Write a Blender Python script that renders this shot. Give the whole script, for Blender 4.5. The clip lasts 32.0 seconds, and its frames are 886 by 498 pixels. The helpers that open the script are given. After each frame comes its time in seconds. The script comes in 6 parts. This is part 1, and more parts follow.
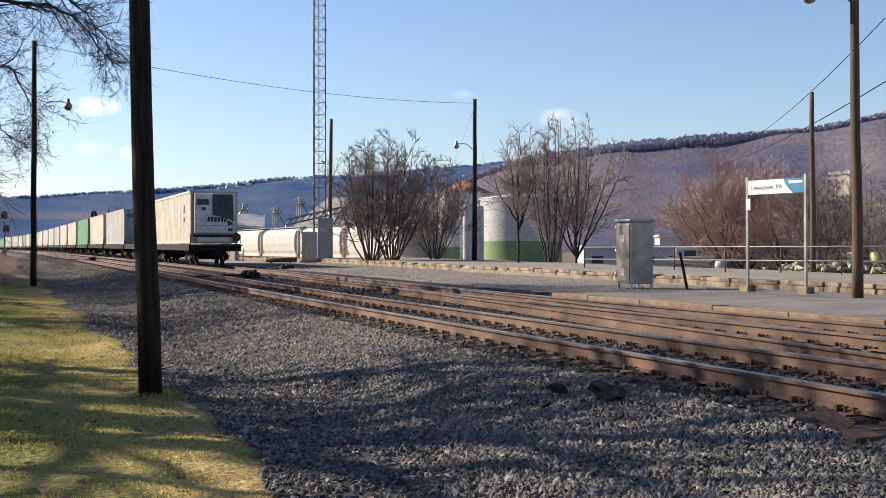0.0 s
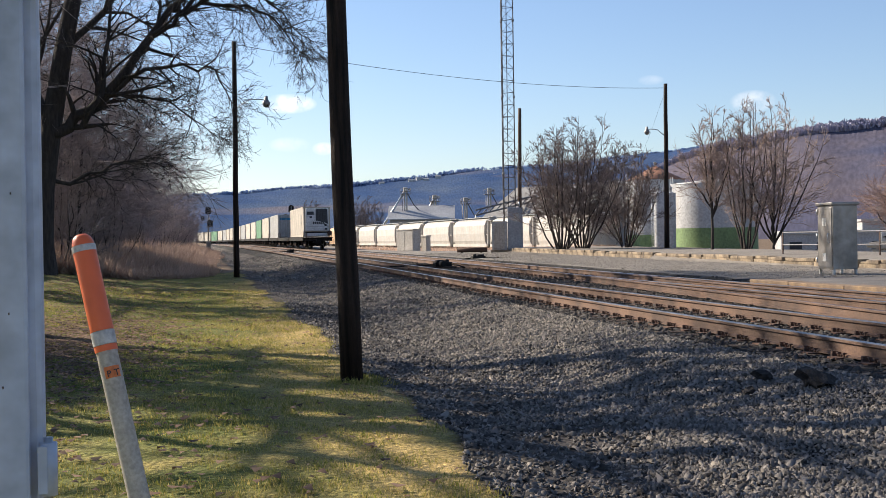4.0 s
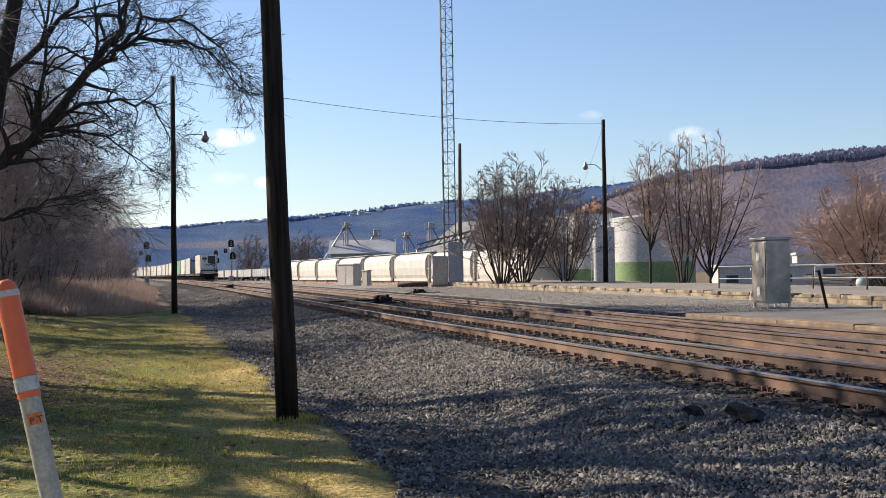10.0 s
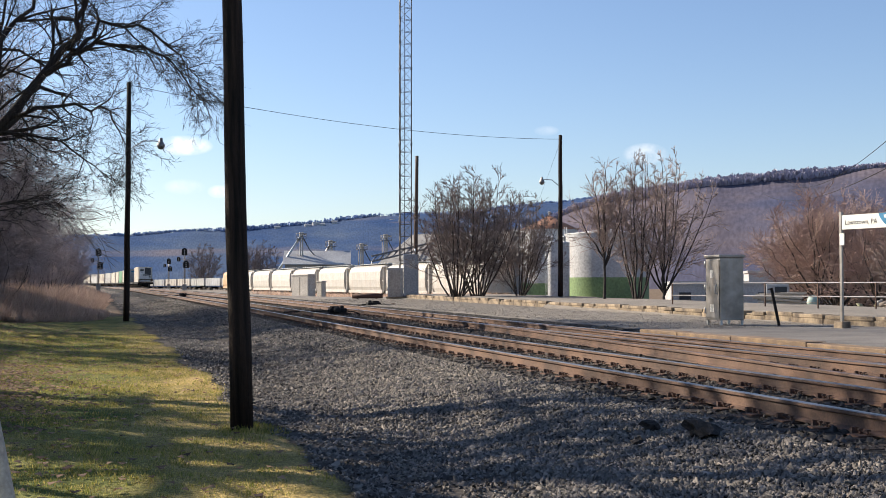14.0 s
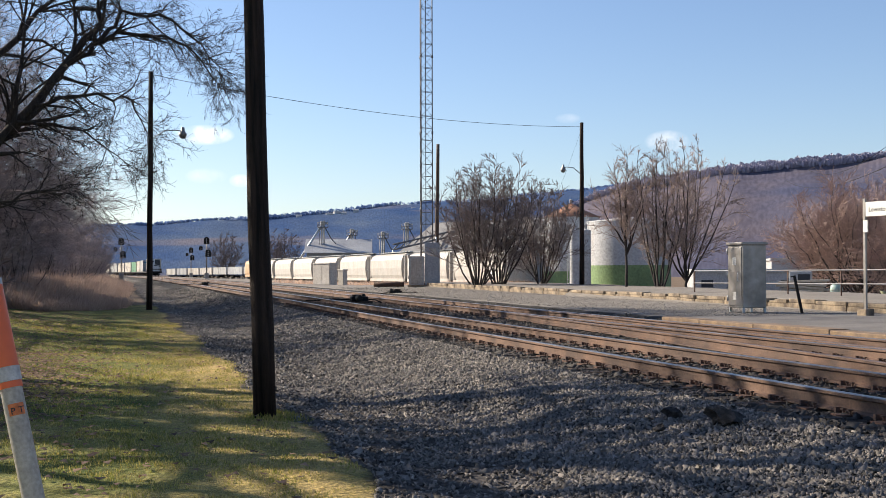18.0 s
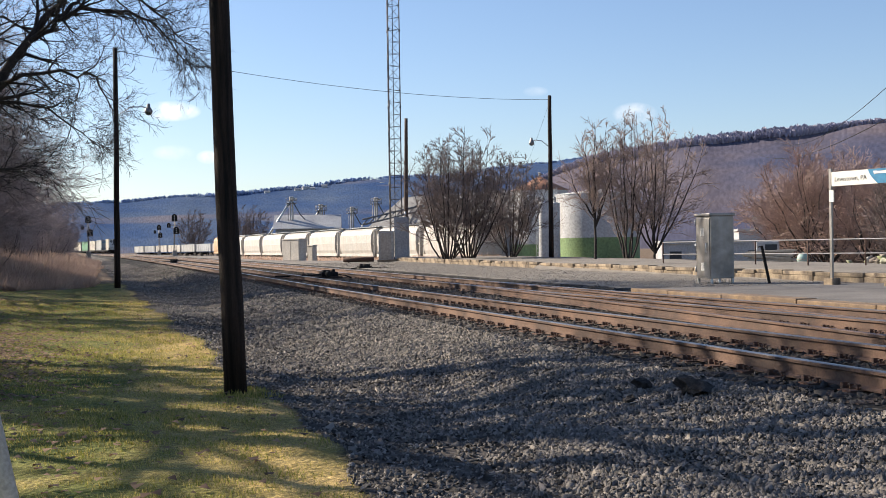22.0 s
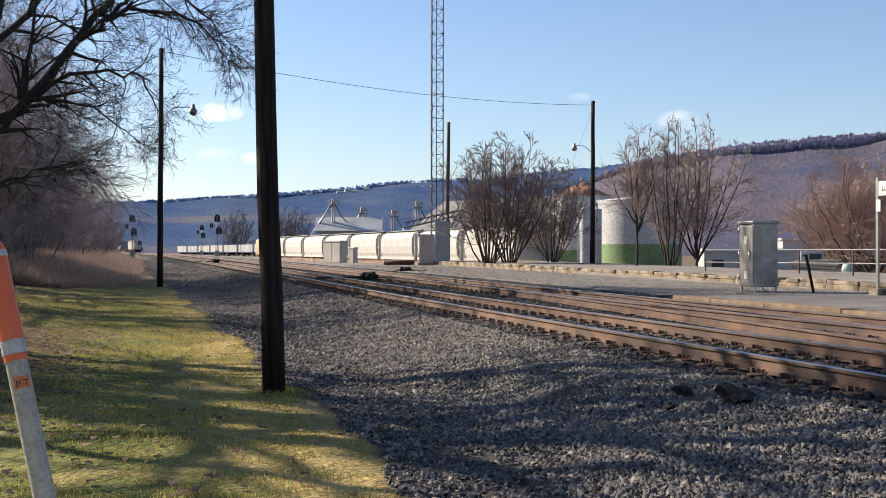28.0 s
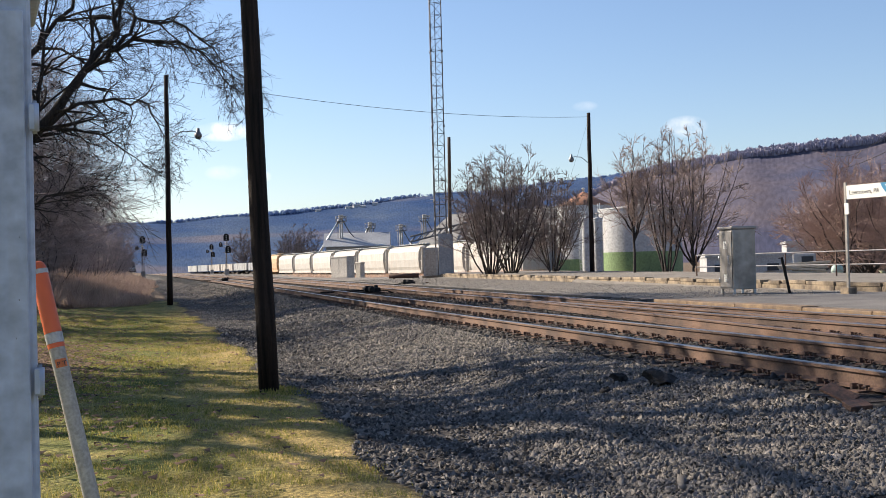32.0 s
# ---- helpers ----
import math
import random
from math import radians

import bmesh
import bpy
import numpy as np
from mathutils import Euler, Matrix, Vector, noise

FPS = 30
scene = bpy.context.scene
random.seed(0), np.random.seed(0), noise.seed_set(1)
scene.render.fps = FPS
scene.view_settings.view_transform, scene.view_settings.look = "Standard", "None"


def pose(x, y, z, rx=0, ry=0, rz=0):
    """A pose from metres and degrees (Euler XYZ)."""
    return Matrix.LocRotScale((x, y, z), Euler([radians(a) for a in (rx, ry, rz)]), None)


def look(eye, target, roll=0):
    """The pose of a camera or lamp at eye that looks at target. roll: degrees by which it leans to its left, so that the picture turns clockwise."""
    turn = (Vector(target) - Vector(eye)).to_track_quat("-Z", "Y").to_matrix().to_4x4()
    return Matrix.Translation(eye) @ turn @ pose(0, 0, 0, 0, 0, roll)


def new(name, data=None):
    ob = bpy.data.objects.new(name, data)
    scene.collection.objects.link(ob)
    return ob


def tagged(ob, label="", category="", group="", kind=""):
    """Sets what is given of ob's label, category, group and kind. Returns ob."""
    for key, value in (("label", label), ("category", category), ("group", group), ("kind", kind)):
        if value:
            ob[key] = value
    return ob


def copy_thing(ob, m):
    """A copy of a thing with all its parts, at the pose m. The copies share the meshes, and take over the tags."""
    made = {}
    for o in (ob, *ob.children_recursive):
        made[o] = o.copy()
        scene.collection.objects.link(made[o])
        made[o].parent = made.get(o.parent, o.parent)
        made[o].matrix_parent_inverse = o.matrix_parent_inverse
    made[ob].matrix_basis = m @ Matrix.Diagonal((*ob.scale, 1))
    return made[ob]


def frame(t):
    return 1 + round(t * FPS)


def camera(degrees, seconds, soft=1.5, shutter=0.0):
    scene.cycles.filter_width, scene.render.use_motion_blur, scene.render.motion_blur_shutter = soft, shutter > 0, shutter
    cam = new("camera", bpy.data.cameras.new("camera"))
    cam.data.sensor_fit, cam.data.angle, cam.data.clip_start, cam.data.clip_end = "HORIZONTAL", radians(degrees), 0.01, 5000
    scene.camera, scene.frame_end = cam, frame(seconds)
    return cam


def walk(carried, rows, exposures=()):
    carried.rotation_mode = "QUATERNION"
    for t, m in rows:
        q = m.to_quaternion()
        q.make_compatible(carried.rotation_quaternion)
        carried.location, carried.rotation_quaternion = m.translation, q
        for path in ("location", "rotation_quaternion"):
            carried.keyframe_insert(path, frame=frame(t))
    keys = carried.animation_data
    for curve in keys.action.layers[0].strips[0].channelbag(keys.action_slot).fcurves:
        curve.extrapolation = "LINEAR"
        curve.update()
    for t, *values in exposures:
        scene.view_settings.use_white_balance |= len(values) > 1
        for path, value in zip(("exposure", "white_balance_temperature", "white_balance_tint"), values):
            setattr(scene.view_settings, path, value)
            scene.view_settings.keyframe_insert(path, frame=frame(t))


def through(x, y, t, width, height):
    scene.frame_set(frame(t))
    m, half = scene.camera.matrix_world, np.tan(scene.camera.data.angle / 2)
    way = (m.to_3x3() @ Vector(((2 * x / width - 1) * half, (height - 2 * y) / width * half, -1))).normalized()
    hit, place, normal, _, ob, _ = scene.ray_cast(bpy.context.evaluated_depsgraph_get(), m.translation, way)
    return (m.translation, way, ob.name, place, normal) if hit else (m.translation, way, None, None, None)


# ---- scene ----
cam = camera(40.2, 32.0, soft=0.6)

# t, x, y, z, yaw, pitch, roll
PATH = [
    (0.0, 0.004, 0.003, 1.562, -19.098, 0.025, -0.055),
    (0.5, -0.029, 0.003, 1.540, -19.387, 0.129, -0.491),
    (0.6, -0.029, 0.021, 1.537, -17.960, 0.226, -0.770),
    (0.7, -0.029, 0.038, 1.534, -17.000, 0.322, -1.049),
    (0.8, -0.029, 0.056, 1.531, -15.600, 0.418, -1.328),
    (0.9, -0.029, 0.073, 1.528, -14.300, 0.515, -1.607),
    (1.0, -0.030, 0.090, 1.524, -12.453, 0.611, -1.886),
    (1.1, -0.028, 0.019, 1.528, -11.350, 1.194, -2.288),
    (1.2, -0.026, -0.051, 1.531, -11.274, 1.777, -2.690),
    (1.3, -0.035, -0.000, 1.525, -13.200, 1.055, -2.128),
    (1.4, -0.041, 0.039, 1.520, -13.600, 0.493, -1.690),
    (1.5, -0.045, 0.062, 1.517, -13.588, 0.172, -1.440),
    (2.0, -0.052, 0.077, 1.516, -13.135, -0.439, -1.084),
    (2.5, -0.044, 0.035, 1.519, -11.661, -0.167, -0.816),
    (3.0, -0.044, 0.029, 1.519, -11.059, 0.217, -1.666),
    (3.5, -0.050, 0.050, 1.519, -10.347, -0.154, -0.899),
    (5.5, -0.024, 0.036, 1.546, -9.429, -0.601, -1.236),
    (6.0, -0.015, 0.017, 1.550, -9.193, 0.500, -1.242),
    (6.5, -0.016, -0.001, 1.550, -9.738, 0.603, -0.735),
    (7.0, -0.011, 0.002, 1.550, -10.346, 0.892, -1.258),
    (7.5, -0.024, 0.001, 1.547, -10.360, 0.960, -0.707),
    (8.0, -0.016, 0.006, 1.545, -9.998, 0.715, -0.019),
    (8.5, -0.005, -0.003, 1.550, -10.322, 0.493, 0.171),
    (9.0, 0.000, 0.000, 1.560, -11.015, 0.882, 0.000),
    (9.5, 0.001, -0.015, 1.561, -11.267, 1.409, -1.012),
    (10.0, 0.003, -0.014, 1.562, -12.947, 1.173, -1.008),
    (10.5, -0.001, -0.019, 1.558, -13.749, 1.462, -0.323),
    (11.0, -0.001, 0.016, 1.556, -14.409, 1.421, 0.193),
    (11.5, -0.024, 0.028, 1.548, -15.468, 1.561, -0.015),
    (12.0, -0.029, 0.037, 1.547, -15.418, 1.527, -0.445),
    (12.5, -0.033, 0.033, 1.549, -15.514, 1.642, -0.191),
    (13.0, -0.030, 0.053, 1.541, -15.341, 1.770, -0.012),
    (13.5, -0.032, 0.048, 1.540, -15.247, 1.780, 0.296),
    (14.0, -0.034, 0.036, 1.544, -15.088, 1.756, -0.053),
    (14.5, -0.036, 0.044, 1.536, -14.729, 1.681, -0.059),
    (15.0, -0.036, 0.038, 1.540, -14.400, 1.580, -0.035),
    (15.5, -0.035, 0.027, 1.541, -14.326, 1.463, -0.125),
    (17.5, -0.034, 0.026, 1.543, -13.982, 1.273, 0.012),
    (18.0, -0.039, 0.028, 1.539, -14.083, 1.204, -0.175),
    (18.5, -0.041, 0.026, 1.536, -13.969, 1.088, -0.159),
    (19.0, -0.044, 0.028, 1.536, -13.711, 1.027, -0.296),
    (19.5, -0.041, 0.044, 1.536, -13.476, 0.903, -0.335),
    (20.0, -0.047, 0.022, 1.539, -13.548, 0.803, -0.375),
    (20.5, -0.040, 0.043, 1.534, -15.200, 0.625, -0.378),
    (21.0, -0.036, 0.053, 1.530, -15.623, 0.160, -0.664),
    (21.5, -0.034, 0.040, 1.538, -15.468, 0.055, -1.129),
    (22.0, -0.036, 0.036, 1.539, -15.514, -0.025, -0.863),
    (22.5, -0.030, 0.048, 1.538, -15.307, -0.039, -1.164),
    (23.0, -0.033, 0.044, 1.535, -14.935, 0.094, -1.091),
    (23.5, -0.033, 0.043, 1.535, -14.642, 0.088, -0.992),
    (24.0, -0.029, 0.050, 1.535, -14.521, 0.038, -0.716),
    (24.5, -0.036, 0.039, 1.535, -14.379, -0.006, -0.664),
    (25.0, -0.034, 0.047, 1.536, -14.283, -0.033, -0.250),
    (25.5, -0.041, 0.032, 1.536, -14.132, 0.256, -0.117),
    (27.5, -0.019, 0.082, 1.521, -13.543, 0.243, -0.128),
    (28.0, -0.021, 0.088, 1.520, -13.590, 0.189, 0.054),
    (28.5, -0.018, 0.086, 1.523, -13.353, 0.144, -0.138),
    (29.0, -0.019, 0.084, 1.529, -13.127, 0.516, -0.541),
    (29.5, -0.019, 0.079, 1.532, -13.069, 0.709, -0.720),
    (30.0, -0.022, 0.083, 1.532, -13.028, 0.929, -0.480),
    (30.5, -0.021, 0.084, 1.532, -13.008, 1.003, -0.657),
    (31.0, -0.023, 0.084, 1.533, -13.139, 1.030, -0.565),
    (31.5, -0.023, 0.091, 1.533, -13.210, 1.052, -0.501),
    (31.6, -0.022, 0.050, 1.532, -13.212, 1.040, -0.560),
    (31.7, -0.008, -0.400, 1.521, -13.200, 0.980, -0.820),
    (31.8, 0.005, -0.840, 1.509, -13.180, 0.918, -1.050),
    (31.9, 0.018, -1.280, 1.497, -13.150, 0.856, -1.280),
    (32.0, 0.030, -1.720, 1.488, -13.120, 0.800, -1.500),
]



def aim(x, y, z, yaw, pitch, roll):
    a, p = radians(yaw), radians(pitch)
    return look((x, y, z), (x - math.sin(a) * math.cos(p), y + math.cos(a) * math.cos(p), z + math.sin(p)), roll)


walk(cam, [(r[0], aim(*r[1:])) for r in PATH])

# ---------------------------------------------------------------- world and sun
SUN_EL, SUN_AZ = 29.5, 48.0      # degrees up, degrees to the left of the track's direction
world = bpy.data.worlds.new("sky")
scene.world = world
world.use_nodes = True
wn, wl = world.node_tree.nodes, world.node_tree.links
bg = wn["Background"]
sky = wn.new("ShaderNodeTexSky")
sky.sky_type = "NISHITA"
sky.sun_disc = False
sky.sun_elevation = radians(SUN_EL)
sky.sun_rotation = radians(-SUN_AZ)
sky.air_density, sky.dust_density, sky.ozone_density = 1.0, 0.4, 2.5
bg.inputs[1].default_value = 0.078


def direction(yaw, pitch):
    a, p = radians(yaw), radians(pitch)
    return Vector((-math.sin(a) * math.cos(p), math.cos(a) * math.cos(p), math.sin(p)))


def sky_clouds():
    """Small fair-weather puffs in the sky, by direction."""
    co = wn.new("ShaderNodeTexCoord")
    nz = wn.new("ShaderNodeTexNoise")
    nz.inputs["Scale"].default_value, nz.inputs["Detail"].default_value, nz.inputs["Roughness"].default_value = 60, 5, 0.6
    wl.new(co.outputs["Generated"], nz.inputs["Vector"])
    total = None
    # yaw, pitch, half width, half height in degrees, strength
    for yaw, pitch, hw, hh, k in ((-2.95, 6.5, 1.1, 0.38, 0.95), (-4.6, 4.4, 0.45, 0.26, 0.6), (-3.0, 4.6, 0.8, 0.3, 0.25),
                                  (-24.6, 6.15, 0.85, 0.42, 0.55), (-20.0, 7.3, 0.5, 0.2, 0.15)):
        c = direction(yaw, pitch)
        side = Vector((0, 0, 1)).cross(c).normalized()
        up = c.cross(side)
        parts = []
        for axis, half in ((side, hw), (up, hh)):
            d = wn.new("ShaderNodeVectorMath"); d.operation = "DOT_PRODUCT"
            d.inputs[1].default_value = axis
            wl.new(co.outputs["Generated"], d.inputs[0])
            o = wn.new("ShaderNodeMath"); o.operation = "DIVIDE"
            o.inputs[1].default_value = math.sin(radians(half))
            wl.new(d.outputs["Value"], o.inputs[0])
            q = wn.new("ShaderNodeMath"); q.operation = "POWER"
            ab = wn.new("ShaderNodeMath"); ab.operation = "ABSOLUTE"
            wl.new(o.outputs[0], ab.inputs[0]); wl.new(ab.outputs[0], q.inputs[0]); q.inputs[1].default_value = 2
            parts.append(q)
        s = wn.new("ShaderNodeMath"); s.operation = "ADD"
        wl.new(parts[0].outputs[0], s.inputs[0]); wl.new(parts[1].outputs[0], s.inputs[1])
        f = wn.new("ShaderNodeMapRange")          # 1 in the middle, 0 at the rim
        f.inputs[1].default_value, f.inputs[2].default_value, f.inputs[3].default_value, f.inputs[4].default_value = 0, 1.6, 1, 0
        wl.new(s.outputs[0], f.inputs[0])
        n2 = wn.new("ShaderNodeMapRange")
        n2.inputs[1].default_value, n2.inputs[2].default_value, n2.inputs[3].default_value, n2.inputs[4].default_value = 0.36, 0.64, -0.75, 0.5
        wl.new(nz.outputs[0], n2.inputs[0])
        a = wn.new("ShaderNodeMath"); a.operation = "MULTIPLY_ADD"
        wl.new(f.outputs[0], a.inputs[0]); wl.new(n2.outputs[0], a.inputs[1]); wl.new(f.outputs[0], a.inputs[2])
        m = wn.new("ShaderNodeMath"); m.operation = "MULTIPLY"; m.use_clamp = True
        wl.new(a.outputs[0], m.inputs[0]); m.inputs[1].default_value = k
        # only the half of the sky ahead
        h = wn.new("ShaderNodeVectorMath"); h.operation = "DOT_PRODUCT"; h.inputs[1].default_value = c
        wl.new(co.outputs["Generated"], h.inputs[0])
        g = wn.new("ShaderNodeMath"); g.operation = "GREATER_THAN"; g.inputs[1].default_value = 0
        wl.new(h.outputs["Value"], g.inputs[0])
        mm = wn.new("ShaderNodeMath"); mm.operation = "MULTIPLY"
        wl.new(m.outputs[0], mm.inputs[0]); wl.new(g.outputs[0], mm.inputs[1])
        if total is None:
            total = mm
        else:
            t = wn.new("ShaderNodeMath"); t.operation = "MAXIMUM"
            wl.new(total.outputs[0], t.inputs[0]); wl.new(mm.outputs[0], t.inputs[1])
            total = t
    mix = wn.new("ShaderNodeMix"); mix.data_type = "RGBA"
    wl.new(total.outputs[0], mix.inputs[0])
    tint = wn.new("ShaderNodeMix"); tint.data_type = "RGBA"; tint.blend_type = "MULTIPLY"
    tint.inputs[0].default_value = 1
    tint.inputs[7].default_value = (1.03, 1.03, 1.13, 1)
    wl.new(sky.outputs[0], tint.inputs[6])
    wl.new(tint.outputs[2], mix.inputs[6])
    mix.inputs[7].default_value = (9.6, 9.4, 9.4, 1)
    wl.new(mix.outputs[2], bg.inputs[0])


sky_clouds()

sun_data = bpy.data.lights.new("sun", "SUN")
sun_data.energy, sun_data.angle, sun_data.color = 5.6, radians(0.55), (1.0, 0.88, 0.72)
sun = new("sun", sun_data)
sun.matrix_basis = look((-60, 20, 40), Vector((-60, 20, 40)) - direction(SUN_AZ, SUN_EL))
scene.view_settings.exposure = 0.8

# ---------------------------------------------------------------- materials


def material(name, color, rough=0.7, metal=0.0, dark=None, scale=8.0, fine=60.0, bump=0.2, bump_scale=None, contrast=(0.35, 0.65),
             stretch=(1, 1, 1), per_object=0.0, streak=None, spec=None):
    """A surface with broad stains (dark) and fine grain, and relief. scale and fine are per metre."""
    m = bpy.data.materials.new(name)
    m.use_nodes = True
    n, l = m.node_tree.nodes, m.node_tree.links
    b = n["Principled BSDF"]
    b.inputs["Roughness"].default_value, b.inputs["Metallic"].default_value = rough, metal
    if spec is not None:
        b.inputs["Specular IOR Level"].default_value = spec
    dark = dark or tuple(c * 0.6 for c in color)
    co = n.new("ShaderNodeTexCoord")
    mp = n.new("ShaderNodeMapping")
    mp.inputs["Scale"].default_value = stretch
    l.new(co.outputs["Object"], mp.inputs["Vector"])
    big, small = n.new("ShaderNodeTexNoise"), n.new("ShaderNodeTexNoise")
    for node, s, d in ((big, scale, 5), (small, fine, 3)):
        node.inputs["Scale"].default_value, node.inputs["Detail"].default_value = s, d
        l.new(mp.outputs[0], node.inputs["Vector"])
    ramp = n.new("ShaderNodeMapRange")
    ramp.inputs[1].default_value, ramp.inputs[2].default_value = contrast
    l.new(big.outputs[0], ramp.inputs[0])
    mix = n.new("ShaderNodeMix"); mix.data_type = "RGBA"
    mix.inputs[6].default_value, mix.inputs[7].default_value = (*dark, 1), (*color, 1)
    l.new(ramp.outputs[0], mix.inputs[0])
    grain = n.new("ShaderNodeMapRange")
    grain.inputs[1].default_value, grain.inputs[2].default_value, grain.inputs[3].default_value, grain.inputs[4].default_value = 0.3, 0.7, 0.75, 1.2
    l.new(small.outputs[0], grain.inputs[0])
    mul = n.new("ShaderNodeMix"); mul.data_type = "RGBA"; mul.blend_type = "MULTIPLY"
    mul.inputs[0].default_value = 1
    l.new(mix.outputs[2], mul.inputs[6]); l.new(grain.outputs[0], mul.inputs[7])
    last = mul.outputs[2]
    if streak:
        # rain streaks and grime, stretched upright
        sp = n.new("ShaderNodeMapping"); sp.inputs["Scale"].default_value = (1, 1, 0.06)
        l.new(co.outputs["Object"], sp.inputs["Vector"])
        sn = n.new("ShaderNodeTexNoise"); sn.inputs["Scale"].default_value, sn.inputs["Detail"].default_value = streak[1], 4
        l.new(sp.outputs[0], sn.inputs["Vector"])
        sr = n.new("ShaderNodeMapRange"); sr.inputs[1].default_value, sr.inputs[2].default_value = 0.48, 0.75
        sr.inputs[4].default_value = streak[2]
        l.new(sn.outputs[0], sr.inputs[0])
        sm = n.new("ShaderNodeMix"); sm.data_type = "RGBA"
        sm.inputs[7].default_value = (*streak[0], 1)
        l.new(sr.outputs[0], sm.inputs[0]); l.new(last, sm.inputs[6])
        last = sm.outputs[2]
    if per_object:
        oi = n.new("ShaderNodeObjectInfo")
        pr = n.new("ShaderNodeMapRange"); pr.inputs[3].default_value, pr.inputs[4].default_value = 1 - per_object, 1 + per_object
        l.new(oi.outputs["Random"], pr.inputs[0])
        pm = n.new("ShaderNodeMix"); pm.data_type = "RGBA"; pm.blend_type = "MULTIPLY"; pm.inputs[0].default_value = 1
        l.new(last, pm.inputs[6]); l.new(pr.outputs[0], pm.inputs[7])
        last = pm.outputs[2]
    l.new(last, b.inputs["Base Color"])
    if bump:
        bp = n.new("ShaderNodeBump")
        bp.inputs["Strength"].default_value, bp.inputs["Distance"].default_value = bump, 0.02
        if bump_scale:
            bn = n.new("ShaderNodeTexNoise"); bn.inputs["Scale"].default_value, bn.inputs["Detail"].default_value = bump_scale, 4
            l.new(mp.outputs[0], bn.inputs["Vector"]); l.new(bn.outputs[0], bp.inputs["Height"])
        else:
            l.new(small.outputs[0], bp.inputs["Height"])
        l.new(bp.outputs[0], b.inputs["Normal"])
    return m


def island_material(name, colors, rough=0.9, through=0.0):
    """Colour by piece, for joined pieces: a ramp over the islands. through: how much light thin leaves let through."""
    m = bpy.data.materials.new(name)
    m.use_nodes = True
    n, l = m.node_tree.nodes, m.node_tree.links
    b = n["Principled BSDF"]
    b.inputs["Roughness"].default_value = rough
    g = n.new("ShaderNodeNewGeometry")
    r = n.new("ShaderNodeValToRGB")
    while len(r.color_ramp.elements) < len(colors):
        r.color_ramp.elements.new(0.5)
    for k, (e, c) in enumerate(zip(r.color_ramp.elements, colors)):
        e.position, e.color = k / (len(colors) - 1), (*c, 1)
    l.new(g.outputs["Random Per Island"], r.inputs[0])
    co = n.new("ShaderNodeTexCoord")
    z = n.new("ShaderNodeTexNoise"); z.inputs["Scale"].default_value = 30
    l.new(co.outputs["Object"], z.inputs["Vector"])
    q = n.new("ShaderNodeMapRange"); q.inputs[3].default_value, q.inputs[4].default_value = 0.7, 1.25
    l.new(z.outputs[0], q.inputs[0])
    mul = n.new("ShaderNodeMix"); mul.data_type = "RGBA"; mul.blend_type = "MULTIPLY"; mul.inputs[0].default_value = 1
    l.new(r.outputs[0], mul.inputs[6]); l.new(q.outputs[0], mul.inputs[7])
    l.new(mul.outputs[2], b.inputs["Base Color"])
    if through:
        tr = n.new("ShaderNodeBsdfTranslucent")
        l.new(mul.outputs[2], tr.inputs["Color"])
        both = n.new("ShaderNodeMixShader")
        both.inputs[0].default_value = through
        l.new(b.outputs[0], both.inputs[1]); l.new(tr.outputs[0], both.inputs[2])
        l.new(both.outputs[0], n["Material Output"].inputs["Surface"])
    return m


M = {}
M["creosote"] = material("creosoted_wood", (0.048, 0.031, 0.023), 0.7, dark=(0.011, 0.009, 0.008), scale=3, fine=40, bump=0.7, stretch=(6, 6, 0.35), spec=0.12)
M["old_pole"] = material("weathered_pole_wood", (0.12, 0.075, 0.048), 0.85, dark=(0.06, 0.04, 0.03), scale=3, fine=45, bump=0.6, stretch=(6, 6, 0.3))
M["rail"] = material("rusty_rail", (0.155, 0.088, 0.057), 0.8, 0.0, dark=(0.07, 0.042, 0.031), scale=1.5, fine=40, bump=0.15)
M["railhead"] = material("worn_rail_head", (0.26, 0.245, 0.24), 0.36, 1.0, dark=(0.15, 0.13, 0.12), scale=1.0, fine=80, bump=0.02)
M["dull_head"] = material("dull_rail_head", (0.16, 0.1, 0.075), 0.5, 0.5, dark=(0.1, 0.07, 0.055), scale=1.0, fine=60, bump=0.05)
M["tie"] = material("tie_wood", (0.1, 0.066, 0.047), 0.9, dark=(0.03, 0.021, 0.016), scale=5, fine=60, bump=0.6, stretch=(0.4, 5, 3), per_object=0.45)
M["plate"] = material("rusty_steel", (0.13, 0.066, 0.042), 0.85, dark=(0.05, 0.032, 0.026), scale=20, bump=0.3)
M["black_iron"] = material("black_oily_iron", (0.021, 0.019, 0.018), 0.75, 0.0, scale=10, bump=0.3, spec=0.2)
M["dark_rock"] = material("dark_dusty_rock", (0.06, 0.054, 0.05), 0.95, dark=(0.02, 0.018, 0.017), scale=12, fine=60, bump=0.8, spec=0.15)
M["galv"] = material("galvanised_steel", (0.52, 0.53, 0.54), 0.45, 0.7, dark=(0.38, 0.39, 0.4), scale=6, fine=40, bump=0.05)
M["alu"] = material("weathered_aluminium", (0.3, 0.285, 0.27), 0.5, 0.7, dark=(0.25, 0.235, 0.22), scale=1.5, fine=3, bump=0.02, streak=((0.3, 0.24, 0.18), 9, 0.35))
M["silver"] = material("silver_paint", (0.47, 0.44, 0.4), 0.6, 0.1, dark=(0.38, 0.355, 0.32), scale=1, fine=9, bump=0.02, streak=((0.25, 0.2, 0.16), 6, 0.3))
